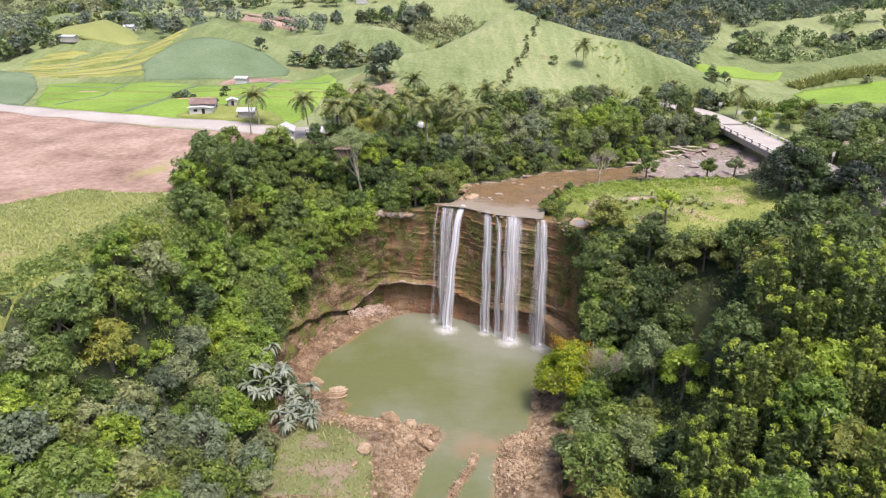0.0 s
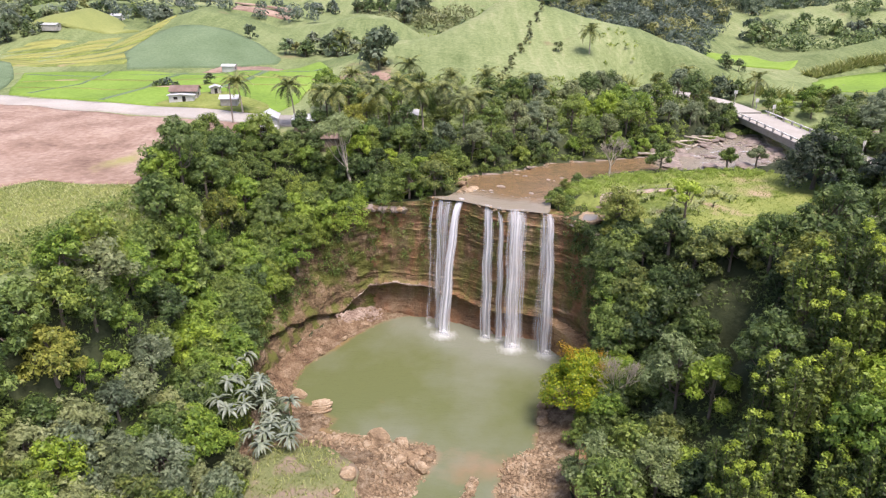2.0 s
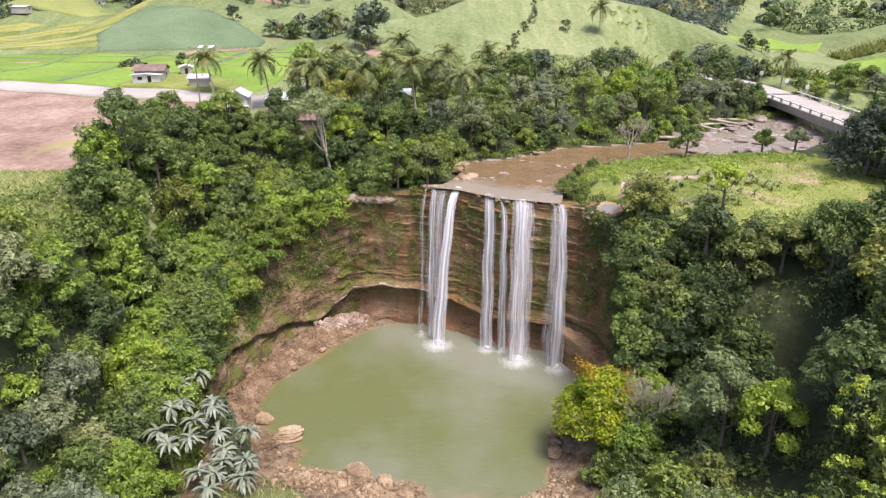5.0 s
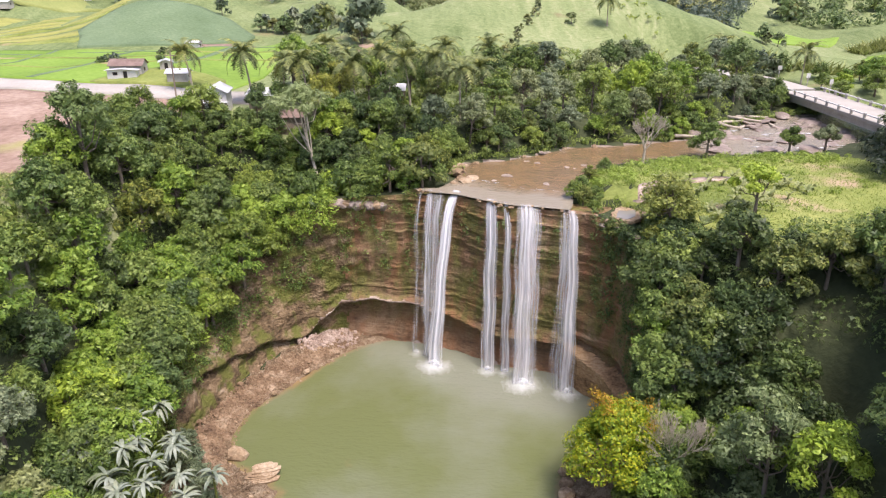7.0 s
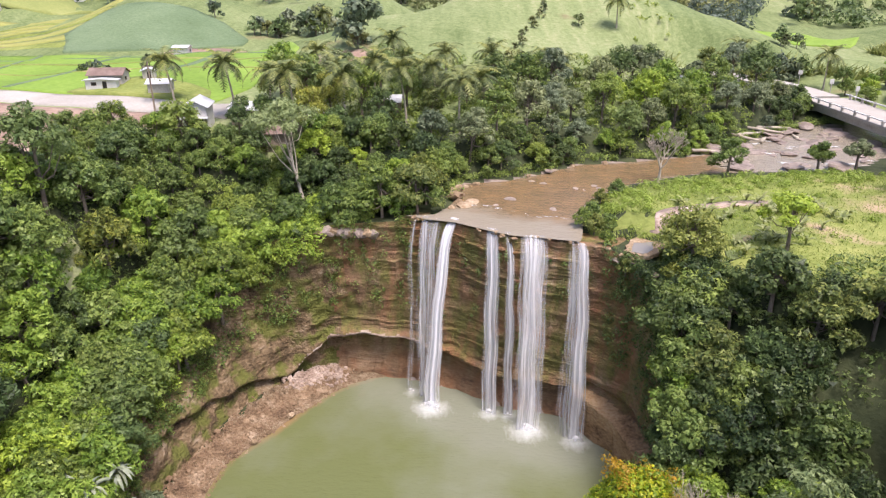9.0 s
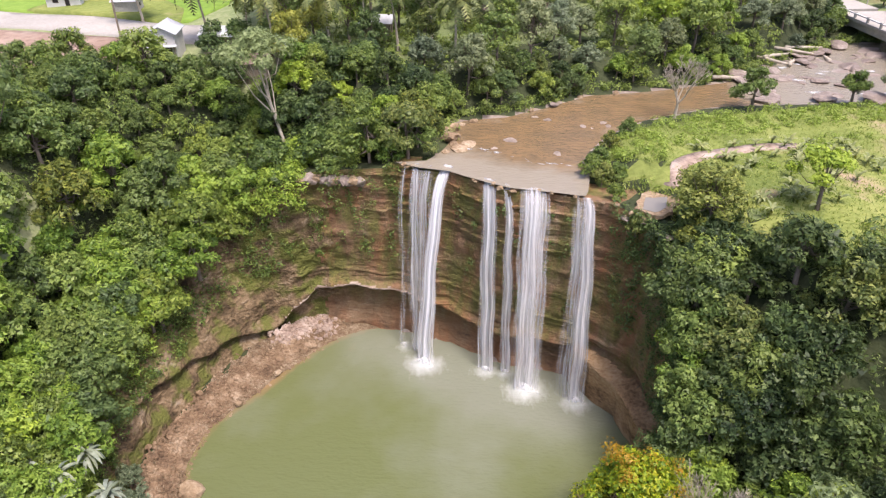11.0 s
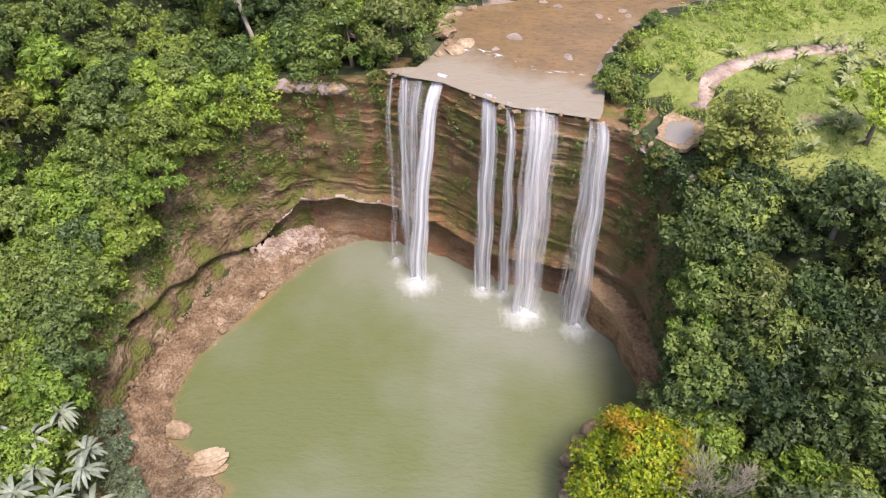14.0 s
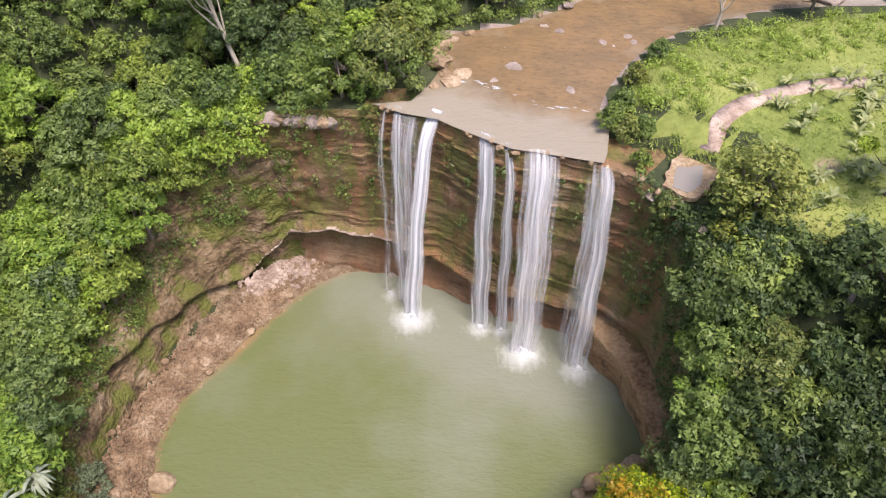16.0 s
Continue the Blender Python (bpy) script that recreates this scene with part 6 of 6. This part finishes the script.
tagged(ledge, "stack of flat pale rock slabs at the shore", "rock")
# pale bare ledge at the rim beside the falls
ledge = new("rim_ledge")
ledge.location = (-9.0, 105.2, 17.85)
for k in range(11):
    lr = random.Random(260 + k)
    sl = new("slab", rock_mesh(50 + k, 0.28, 0.35, M_WETROCK if k % 3 else M_ROCK))
    sl.parent = ledge
    dx = -2.9 + 0.58 * k
    sl.matrix_basis = Matrix.LocRotScale((dx, 0.05 - 0.12 * max(0, dx) + lr.uniform(-0.1, 0.2), lr.uniform(-0.3, 0.12)), Euler((lr.uniform(-0.1, 0.1), lr.uniform(-0.1, 0.1), lr.uniform(-0.5, 0.5))), (lr.uniform(0.5, 1.1), 0.7, lr.uniform(1.5, 2.3)))
tagged(ledge, "pale bare rock ledge under the rim trees", "rock")
# river bed and bank rocks
for k, (x, y, s) in enumerate([(2.2, 106.6, 0.5), (3.0, 108.6, 0.7), (4.4, 108.4, 1.1), (3.2, 110.4, 0.6), (2.8, 112.2, 0.7), (4.2, 111.6, 0.5), (3.6, 113.8, 0.6), (5.0, 114.9, 0.5), (2.6, 109.6, 1.0), (3.4, 107.4, 0.9), (2.2, 110.9, 0.8), (11.5, 118, 0.4),
                               (17.5, 122.6, 0.5), (2.4, 105.2, 0.5), (0.8, 104.6, 0.8), (-0.6, 104.4, 0.7), (1.8, 104, 0.4), (22, 124, 0.5), (5.6, 107, 0.25), (7.5, 110, 0.2), (19.5, 117, 0.35), (21, 118.5, 0.3)]):
    boulder(x, y, s, ROCKS, "tan rock on the river bank", "rocks on the river bank", 1000 + k, 0.02)
for k in range(110):
    x, y = r.uniform(38, 62), r.uniform(120.5, 144)
    if inside(np.array([x]), np.array([y]), RIVER)[0]:
        boulder(x, y, r.uniform(0.6, 2.0), WETS, "flat grey-pink rock slab in the rapids", "slabs in the rapids", 1100 + k, 0.2, "rock_slab")
for k in range(22):
    x, y = r.uniform(7, 22), r.uniform(106, 121)
    if inside(np.array([x]), np.array([y]), RIVER)[0]:
        boulder(x, y, r.uniform(0.3, 0.9), WETS, "low brown rock under shallow river water", "rocks in the river", 1200 + k, 0.24, "river_rock")


def log(x, y, length, turn, tilt, seed):
    v, f = tube([(-length / 2, 0, 0), (-length / 6, 0.1, 0.02), (length / 6, -0.08, 0), (length / 2, 0, 0)], [0.26, 0.24, 0.2, 0.14], 8)
    ob = new("driftwood_log", mesh_of("driftwood_log", v, f + [tuple(range(7, -1, -1)), tuple(range(len(v) - 8, len(v)))], M_PALEBARK, flat=False))
    ob.matrix_world = pose(x, y, ground_at(x, y) + 0.55, 0, tilt, turn)
    return tagged(ob, "bleached driftwood log lying by the rapids", "log", group="driftwood logs")


for k, (x, y, l, t) in enumerate([(46, 138, 6, 35), (49, 140, 5, -20), (47.5, 136.5, 4.5, 60), (51, 141.5, 6, 15), (44.5, 135.8, 4, -35), (53, 139, 4, 80), (36.5, 128.8, 4, 10), (40, 131, 4.5, 25)]):
    log(x, y, l, t, 4, k)


# ---- foam and shallow rapids ----
def foam(x, y, z, rx, ry, seed, label, turn=0.0, height=0.1, strength=0.75):
    r = random.Random(seed)
    verts, body, uv, faces = [(0, 0, height)], [strength], [(seed, 0)], []
    n, rings = 28, 6
    for j in range(1, rings + 1):
        for i in range(n):
            a = 2 * math.pi * i / n
            w = j / rings * (1 + 0.25 * math.sin(3 * a + seed) + 0.15 * math.sin(7 * a + 2 * seed))
            px, py = rx * w * math.cos(a), ry * w * math.sin(a)
            verts.append((px, py, height * (1 - j / rings) ** 1.5))
            body.append(strength - (strength + 0.3) * j / rings)
            uv.append((px * 1.2 + seed, py * 25))
    for i in range(n):
        faces.append((0, 1 + i, 1 + (i + 1) % n))
        for j in range(rings - 1):
            a, b = 1 + j * n + i, 1 + j * n + (i + 1) % n
            faces.append((a, a + n, b + n, b))
    me = mesh_of("foam", verts, faces, M_FOAM, flat=False)
    me.attributes.new("body", "FLOAT", "POINT").data.foreach_set("value", body)
    lay = me.uv_layers.new(name="UVMap")
    for loop in me.loops:
        lay.data[loop.index].uv = uv[loop.vertex_index]
    ob = new("foam", me)
    ob.matrix_world = pose(x, y, z, 0, 0, turn)
    return tagged(ob, label, "foam", kind="structure")


for k, (x, y, rx, ry, h) in enumerate([(0.1, 98.8, 2.5, 1.7, 1.2), (-2.2, 101.9, 0.9, 0.7, 0.6), (6.3, 97.9, 1.3, 0.9, 0.9), (8.3, 97.6, 0.9, 0.7, 0.7), (10.1, 95.1, 2.4, 1.5, 1.2), (14.8, 93.5, 1.6, 1.1, 1.0)]):
    foam(x, y, 0.05, rx, ry, 3 + k, "soft white spray where the falls strike the pool", -28, h * 0.8, 0.33)
fr = random.Random(91)
for k in range(20):
    s = fr.uniform(0, 1)
    x, y = 3.6 + 10.2 * s, 107.4 - 4.4 * s + 0.5 * math.sin(s * 7) + fr.uniform(-0.3, 0.3)
    foam(x, y, 20.27 + 0.004 * k, fr.uniform(0.3, 1.0), fr.uniform(0.08, 0.2), 23 + k, "white ripple on the shallow river", fr.uniform(-45, -5), 0.02, fr.uniform(0.35, 0.6))
for k in range(14):
    x, y = fr.uniform(39, 58), fr.uniform(122, 136)
    foam(x, y, 20.33 + 0.012 * max(0, x - 40) + 0.005 * k, fr.uniform(0.8, 2.0), fr.uniform(0.4, 0.9), 43 + k, "white water in the rapids", fr.uniform(-30, 30), 0.05, 0.45)


# ---- houses ----
def box(bm, lo, hi):
    m = Matrix.Translation([(a + b) / 2 for a, b in zip(lo, hi)]) @ Matrix.Diagonal([b - a for a, b in zip(lo, hi)] + [1])
    bmesh.ops.create_cube(bm, size=1, matrix=m)


def house(name, x, y, turn, w, d, h, rise, roof, wall, label, openings=(), porch=0.0, dz=0.0, size=0.68):
    """A small gabled house; the ridge runs along its depth. openings: kind, x from the middle, sill, width, height on the front."""
    root = new(name)
    z = ground_at(x, y) + 0.35 + dz
    t = 0.15

    def panel(lo, hi):
        bm = bmesh.new()
        box(bm, lo, hi)
        part("wall", bm, wall, root)

    for lo, hi in (((-w / 2, d / 2 - t, -1), (w / 2, d / 2, h)), ((-w / 2, -d / 2 + t, -1), (-w / 2 + t, d / 2 - t, h)), ((w / 2 - t, -d / 2 + t, -1), (w / 2, d / 2 - t, h))):
        panel(lo, hi)
    xs = sorted({-w / 2, w / 2, *[o[1] - o[3] / 2 for o in openings], *[o[1] + o[3] / 2 for o in openings]})
    for a, b in zip(xs, xs[1:]):
        hole = [o for o in openings if abs((a + b) / 2 - o[1]) < o[3] / 2]
        if hole:
            _, _, sill, _, hh = hole[0]
            panel((a, -d / 2, -1), (b, -d / 2 + t, sill))
            panel((a, -d / 2, sill + hh), (b, -d / 2 + t, h))
        else:
            panel((a, -d / 2, -1), (b, -d / 2 + t, h))
    for yy in (-d / 2 + t / 2, d / 2 - t / 2):
        bm = bmesh.new()
        v = [bm.verts.new(q) for q in ((-w / 2, yy - t / 2, h), (w / 2, yy - t / 2, h), (0, yy - t / 2, h + rise), (-w / 2, yy + t / 2, h), (w / 2, yy + t / 2, h), (0, yy + t / 2, h + rise))]
        for q in ((0, 1, 2), (5, 4, 3), (0, 2, 5, 3), (1, 4, 5, 2)):
            bm.faces.new([v[i] for i in q])
        part("gable", bm, wall, root)
    for side in (-1, 1):
        bm = bmesh.new()
        o = 0.45
        a = [(0, -d / 2 - o, h + rise + 0.04), (side * (w / 2 + o), -d / 2 - o, h - rise * o / (w / 2) + 0.04), (side * (w / 2 + o), d / 2 + o, h - rise * o / (w / 2) + 0.04), (0, d / 2 + o, h + rise + 0.04)]
        lowv, topv = [bm.verts.new(q) for q in a], [bm.verts.new((q[0], q[1], q[2] + 0.09)) for q in a]
        bm.faces.new(topv if side < 0 else topv[::-1])
        bm.faces.new(lowv[::-1] if side < 0 else lowv)
        for i in range(4):
            bm.faces.new((lowv[i], lowv[(i + 1) % 4], topv[(i + 1) % 4], topv[i]))
        bmesh.ops.recalc_face_normals(bm, faces=bm.faces)
        part("roof", bm, roof, root)
    # each opening is closed by a dark panel in place of interior shade
    for k, ox, sill, ow, oh in openings:
        bm = bmesh.new()
        box(bm, (ox - ow / 2, -d / 2 + 0.06, sill), (ox + ow / 2, -d / 2 + 0.11, sill + oh))
        hole = part(k, bm, M_DARK, root, "doorway with a dark panel for the unlit inside" if k == "door" else "window with a dark panel for the unlit inside")
        bm = bmesh.new()
        for lo, hi in (((ox - ow / 2, sill), (ox - ow / 2 + 0.07, sill + oh)), ((ox + ow / 2 - 0.07, sill), (ox + ow / 2, sill + oh)), ((ox - ow / 2 + 0.07, sill + oh - 0.07), (ox + ow / 2 - 0.07, sill + oh)), ((ox - ow / 2 + 0.07, sill), (ox + ow / 2 - 0.07, sill + 0.05))):
            box(bm, (lo[0], -d / 2 - 0.02, lo[1]), (hi[0], -d / 2 + 0.058, hi[1]))
        part("frame", bm, M_WOOD, hole, "weathered wooden frame")
    if porch:
        bm = bmesh.new()
        box(bm, (-w / 2 - 0.3, -d / 2 - porch, h * 0.52), (w / 2 + 0.3, -d / 2, h * 0.52 + 0.08))
        part("porch_roof", bm, M_TIN, root, "pale tin porch roof")
        for s in (-1, 1):
            bm = bmesh.new()
            box(bm, (s * w / 2 - 0.08, -d / 2 - porch + 0.1, -1), (s * w / 2 + 0.08, -d / 2 - porch + 0.26, h * 0.52))
            part("post", bm, M_WOOD, root)
    root.matrix_world = pose(x, y, z, 0, 0, turn)
    root.scale = (size,) * 3
    return tagged(root, label, "house")


D, W = "door", "window"
house("house", -29.7, 122.4, 8, 4.2, 6, 3.9, 1.1, M_TIN, M_WHITE, "white two-storey house with a tin gable roof by the road", [(D, 0.9, 0, 1.0, 1.8), (W, -1.0, 0.7, 0.9, 0.9), (W, 0, 2.6, 0.9, 0.8)], 1.3)
house("house", -52.9, 147.5, 96, 5, 7.5, 2.4, 1.2, M_RUST, M_CONC, "low farmhouse with a dark rusty roof and white awning", [(W, 0, 0.8, 1.2, 0.9)], 0.0)
house("farm_shed", -52.5, 144.2, 4, 7, 1.6, 1.9, 0.25, M_TIN, M_WHITE, "white lean-to with a dark doorway", [(D, 0.8, 0, 1.0, 1.7), (W, -1.6, 0.7, 1.2, 0.8)])
house("farm_shed", -47.8, 150.8, 20, 3, 3, 1.8, 0.5, M_TIN, M_CONC, "small shed with a pale tin roof", [(D, 0, 0, 0.9, 1.6)])
house("farm_shed", -41.8, 140.6, 94, 3.6, 4.6, 2.0, 0.7, M_TIN, M_CONC, "grey block shed with a pale roof", [(W, 0, 0.8, 0.8, 0.7)])
house("house", -55.7, 186.1, 92, 4, 4.4, 2.3, 0.5, M_TIN, M_WHITE, "small white house on bare soil", [(W, 0.6, 0.8, 0.9, 0.9)], dz=0.2)
house("house", -124.5, 230.8, 90, 5, 8, 2.2, 0.6, M_TIN, M_CONC, "long low house with a pale roof", [(W, 0, 0.8, 0.9, 0.9)], size=0.58)
house("house", -123.6, 274.8, 85, 5, 6, 2.2, 0.8, M_TIN, M_WHITE, "far hillside house with a pale roof", [(W, 0, 0.8, 0.9, 0.9)])
house("house", -106.2, 295.2, 85, 5, 6, 2.2, 0.8, M_RUST, M_WHITE, "far hillside house with a rusty roof", [(W, 0, 0.8, 0.9, 0.9)])
house("house", -140, 385, 85, 6, 8, 2.5, 1.0, M_TIN, M_WHITE, "distant house with a pale roof on a hill", [(W, 0, 0.8, 0.9, 0.9)])
house("house", -45, 372, 85, 6, 8, 2.5, 1.0, M_RUST, M_WHITE, "distant house among trees on a hill", [(W, 0, 0.8, 0.9, 0.9)])
for k, (x, y, t, mt, lab) in enumerate([(-23.6, 123.3, 80, M_TIN, "wooden hut with a tin roof among trees"), (-19.9, 121.5, 95, M_RUST, "small rusty-roofed hut under the trees"), (-14.9, 121, 85, M_TIN, "tin-roofed hut half hidden by trees"),
                                         (8.5, 139, 70, M_RUST, "rusty-roofed hut among palms"), (15.5, 140, 100, M_RUST, "rusty-roofed hut half hidden among palms"), (36.5, 149, 75, M_TIN, "pale-roofed hut above the river"), (41, 151, 60, M_TIN, "tin-roofed hut near the road"), (-7, 133, 88, M_TIN, "pale-roofed hut under palms")]):
    house("hut", x, y, t, 3.6, 5.0, 2.6, 0.9, mt, M_WOOD, lab, [(D, 0.3, 0, 0.9, 1.7), (W, -1.0, 0.8, 0.7, 0.7)], dz=-0.1, size=0.72)

# ---- the road bridge ----
ROAD = resample(ROAD_LINE, 60)
DECK = 23.6


def strip(name, half_in, half_out, low, high, y0, y1, material, parent, label=""):
    """A beam along the road between two distances from its middle line."""
    bm = bmesh.new()
    line = [p for p in ROAD if y0 <= p[1] <= y1]
    prev = None
    for k, p in enumerate(line):
        a, b = Vector(line[max(0, k - 1)]), Vector(line[min(len(line) - 1, k + 1)])
        d = (b - a).normalized()
        n = Vector((d.y, -d.x))
        ring = [bm.verts.new((p[0] + n.x * h, p[1] + n.y * h, z)) for h, z in ((half_in, low), (half_out, low), (half_out, high), (half_in, high))]
        if prev:
            for i in range(4):
                bm.faces.new((prev[i], prev[(i + 1) % 4], ring[(i + 1) % 4], ring[i]))
        else:
            bm.faces.new(ring[::-1])
        prev = ring
    bm.faces.new(prev)
    bmesh.ops.recalc_face_normals(bm, faces=bm.faces)
    return part(name, bm, material, parent, label)


bridge = new("road_bridge")
bridge.location = (64.6, 135, DECK)
bridge_parts = [strip("deck", -3.6, 3.6, DECK - 0.35, DECK, 121, 153, M_ROAD, None, "pale concrete deck")]
for h in (-2.8, -0.3, 2.2):
    bridge_parts.append(strip("girder", h, h + 0.6, DECK - 1.5, DECK - 0.36, 121, 153, M_CONC, None, "stained concrete girder"))
for h in (-3.55, 3.3):
    for z in (0.55,):
        bridge_parts.append(strip("rail", h, h + 0.25, DECK + z, DECK + z + 0.14, 121, 153, M_WHITE, None, "white-painted rail"))
    for k in range(10):
        y = 122 + k * 3.3
        x = 65.05 - (y - 122) * 0.04 + h + 0.12
        bm = bmesh.new()
        box(bm, (x - 0.15, y - 0.15, DECK), (x + 0.15, y + 0.15, DECK + 0.8))
        bridge_parts.append(part("post", bm, M_CONC, None))
for y in (122, 152):
    bm = bmesh.new()
    box(bm, (60.6, y - 0.8, 19), (68.8, y + 0.8, DECK - 0.37))
    bridge_parts.append(part("abutment", bm, M_CONC, None))
for ob in bridge_parts:
    ob.parent = bridge
    ob.matrix_parent_inverse = Matrix.Translation((-64.6, -135, -DECK))
tagged(bridge, "concrete road bridge with white rails over the river", "bridge")
for y0, y1 in ((86, 121.2), (152.8, 186)):
    ob = strip("road", -3.6, 3.6, 19.5, DECK + 0.01, y0, y1, M_ROAD, None)
    tagged(ob, "pale concrete road on an embankment", "road", kind="structure")
    ob = strip("retaining_wall", -3.95, -3.62, 19.0, DECK + 0.25, y0, y1, M_CONC, None)
    tagged(ob, "dark weathered concrete retaining wall", "wall", kind="structure")
for k, (x, y) in enumerate([(67.8, 171), (68.2, 160), (68.6, 152.5), (69.2, 120), (61.0, 118)]):
    root = new("marker_post")
    bm = bmesh.new()
    box(bm, (-0.06, -0.06, -1.5), (0.06, 0.06, 1.5))
    part("post", bm, M_CONC, root)
    bm = bmesh.new()
    box(bm, (-0.4, -0.04, 1.2), (0.4, 0.02, 2.0))
    part("plate", bm, M_WHITE, root, "small white plate")
    root.matrix_world = pose(x, y, DECK, 0, 0, 10 * k)
    tagged(root, "white marker sign beside the road", "road sign", group="road signs by the bridge")
drape("lower_track", [(53, 97), (58, 95), (60.5, 91), (64, 86), (60.5, 85), (56.5, 89.5), (52.5, 93)], M_ROAD, 0.25, "pale concrete track below the bridge road", "track")

# utility poles by the road
for k, (x, y) in enumerate([(-37.6, 127.9)]):
    root = new("utility_pole")
    pole = new("pole", mesh_of("pole", *tube([(0, 0, -0.5), (0, 0, 3.5), (0, 0, 7)], [0.13, 0.11, 0.09], 8), M_WOOD, flat=False))
    pole.parent = root
    bm = bmesh.new()
    box(bm, (-0.7, -0.06, 6.3), (0.7, 0.06, 6.42))
    part("crossarm", bm, M_WOOD, root)
    root.matrix_world = pose(x, y, ground_at(x, y), 0, 0, 20)
    tagged(root, "slim wooden utility pole by the road", "utility pole", group="utility poles")

# the small rock pool at the cliff edge beside the falls
def plate(name, ring, z, thick, material, label, category):
    bm = bmesh.new()
    top = [bm.verts.new((x, y, z)) for x, y in ring]
    low = [bm.verts.new((x, y, z - thick)) for x, y in ring]
    bm.faces.new(top)
    n = len(ring)
    for i in range(n):
        bm.faces.new((top[i], low[i], low[(i + 1) % n], top[(i + 1) % n]))
    bmesh.ops.recalc_face_normals(bm, faces=bm.faces)
    me = bpy.data.meshes.new(name)
    bm.to_mesh(me)
    bm.free()
    me.materials.append(material)
    return tagged(new(name, me), label, category, kind="structure")


plate("rock_basin", jagged([(17.9, 94.9), (18.4, 96.1), (19.2, 97.5), (20.4, 99.2), (22.0, 99.6), (22.4, 98.0), (21.8, 96.0), (20.9, 94.6), (20.0, 93.8), (19.0, 93.7)], 0.5, 0.2, 61), 20.27, 0.35, M_ROCK, "bare pinkish rock shelf at the cliff edge", "rock")
plate("rock_pool", jagged([(18.4, 94.7), (19.3, 96.7), (21.1, 96.9), (20.6, 95.0), (19.4, 94.1)], 0.5, 0.1, 62), 20.30, 0.02, M_STILL, "small still rock pool at the cliff edge", "water")
for k, (x, y, z, s) in enumerate([(18.6, 93.5, 19.7, 0.8), (19.8, 92.2, 19.3, 0.9), (20.3, 90.8, 19.0, 0.8), (17.4, 94.9, 19.5, 0.7)]):
    ob = boulder(x, y, s, WETS, "pale slab at the cliff edge", "slabs at the cliff edge", 1340 + k, 0, "cliff_slab")
    ob.location.z = z
# broken rock along the lip between the falls
lip = resample([(-2.6, 104.0), (0, 103.0), (2.7, 102.3), (6, 99.9), (8, 98.7), (11.5, 97.9), (14.2, 97.1), (16.5, 95.7), (18.8, 93.2)], 60)
for k in range(26):
    x, y = lip[r.randrange(60)]
    ob = boulder(x + r.uniform(-0.2, 0.2), y + r.uniform(0.0, 0.5), r.uniform(0.14, 0.34), ROCKS, "rough tan rock at the lip of the falls", "rocks at the lip", 1300 + k)
    ob.location.z = 19.97 + r.uniform(-0.1, 0.12)
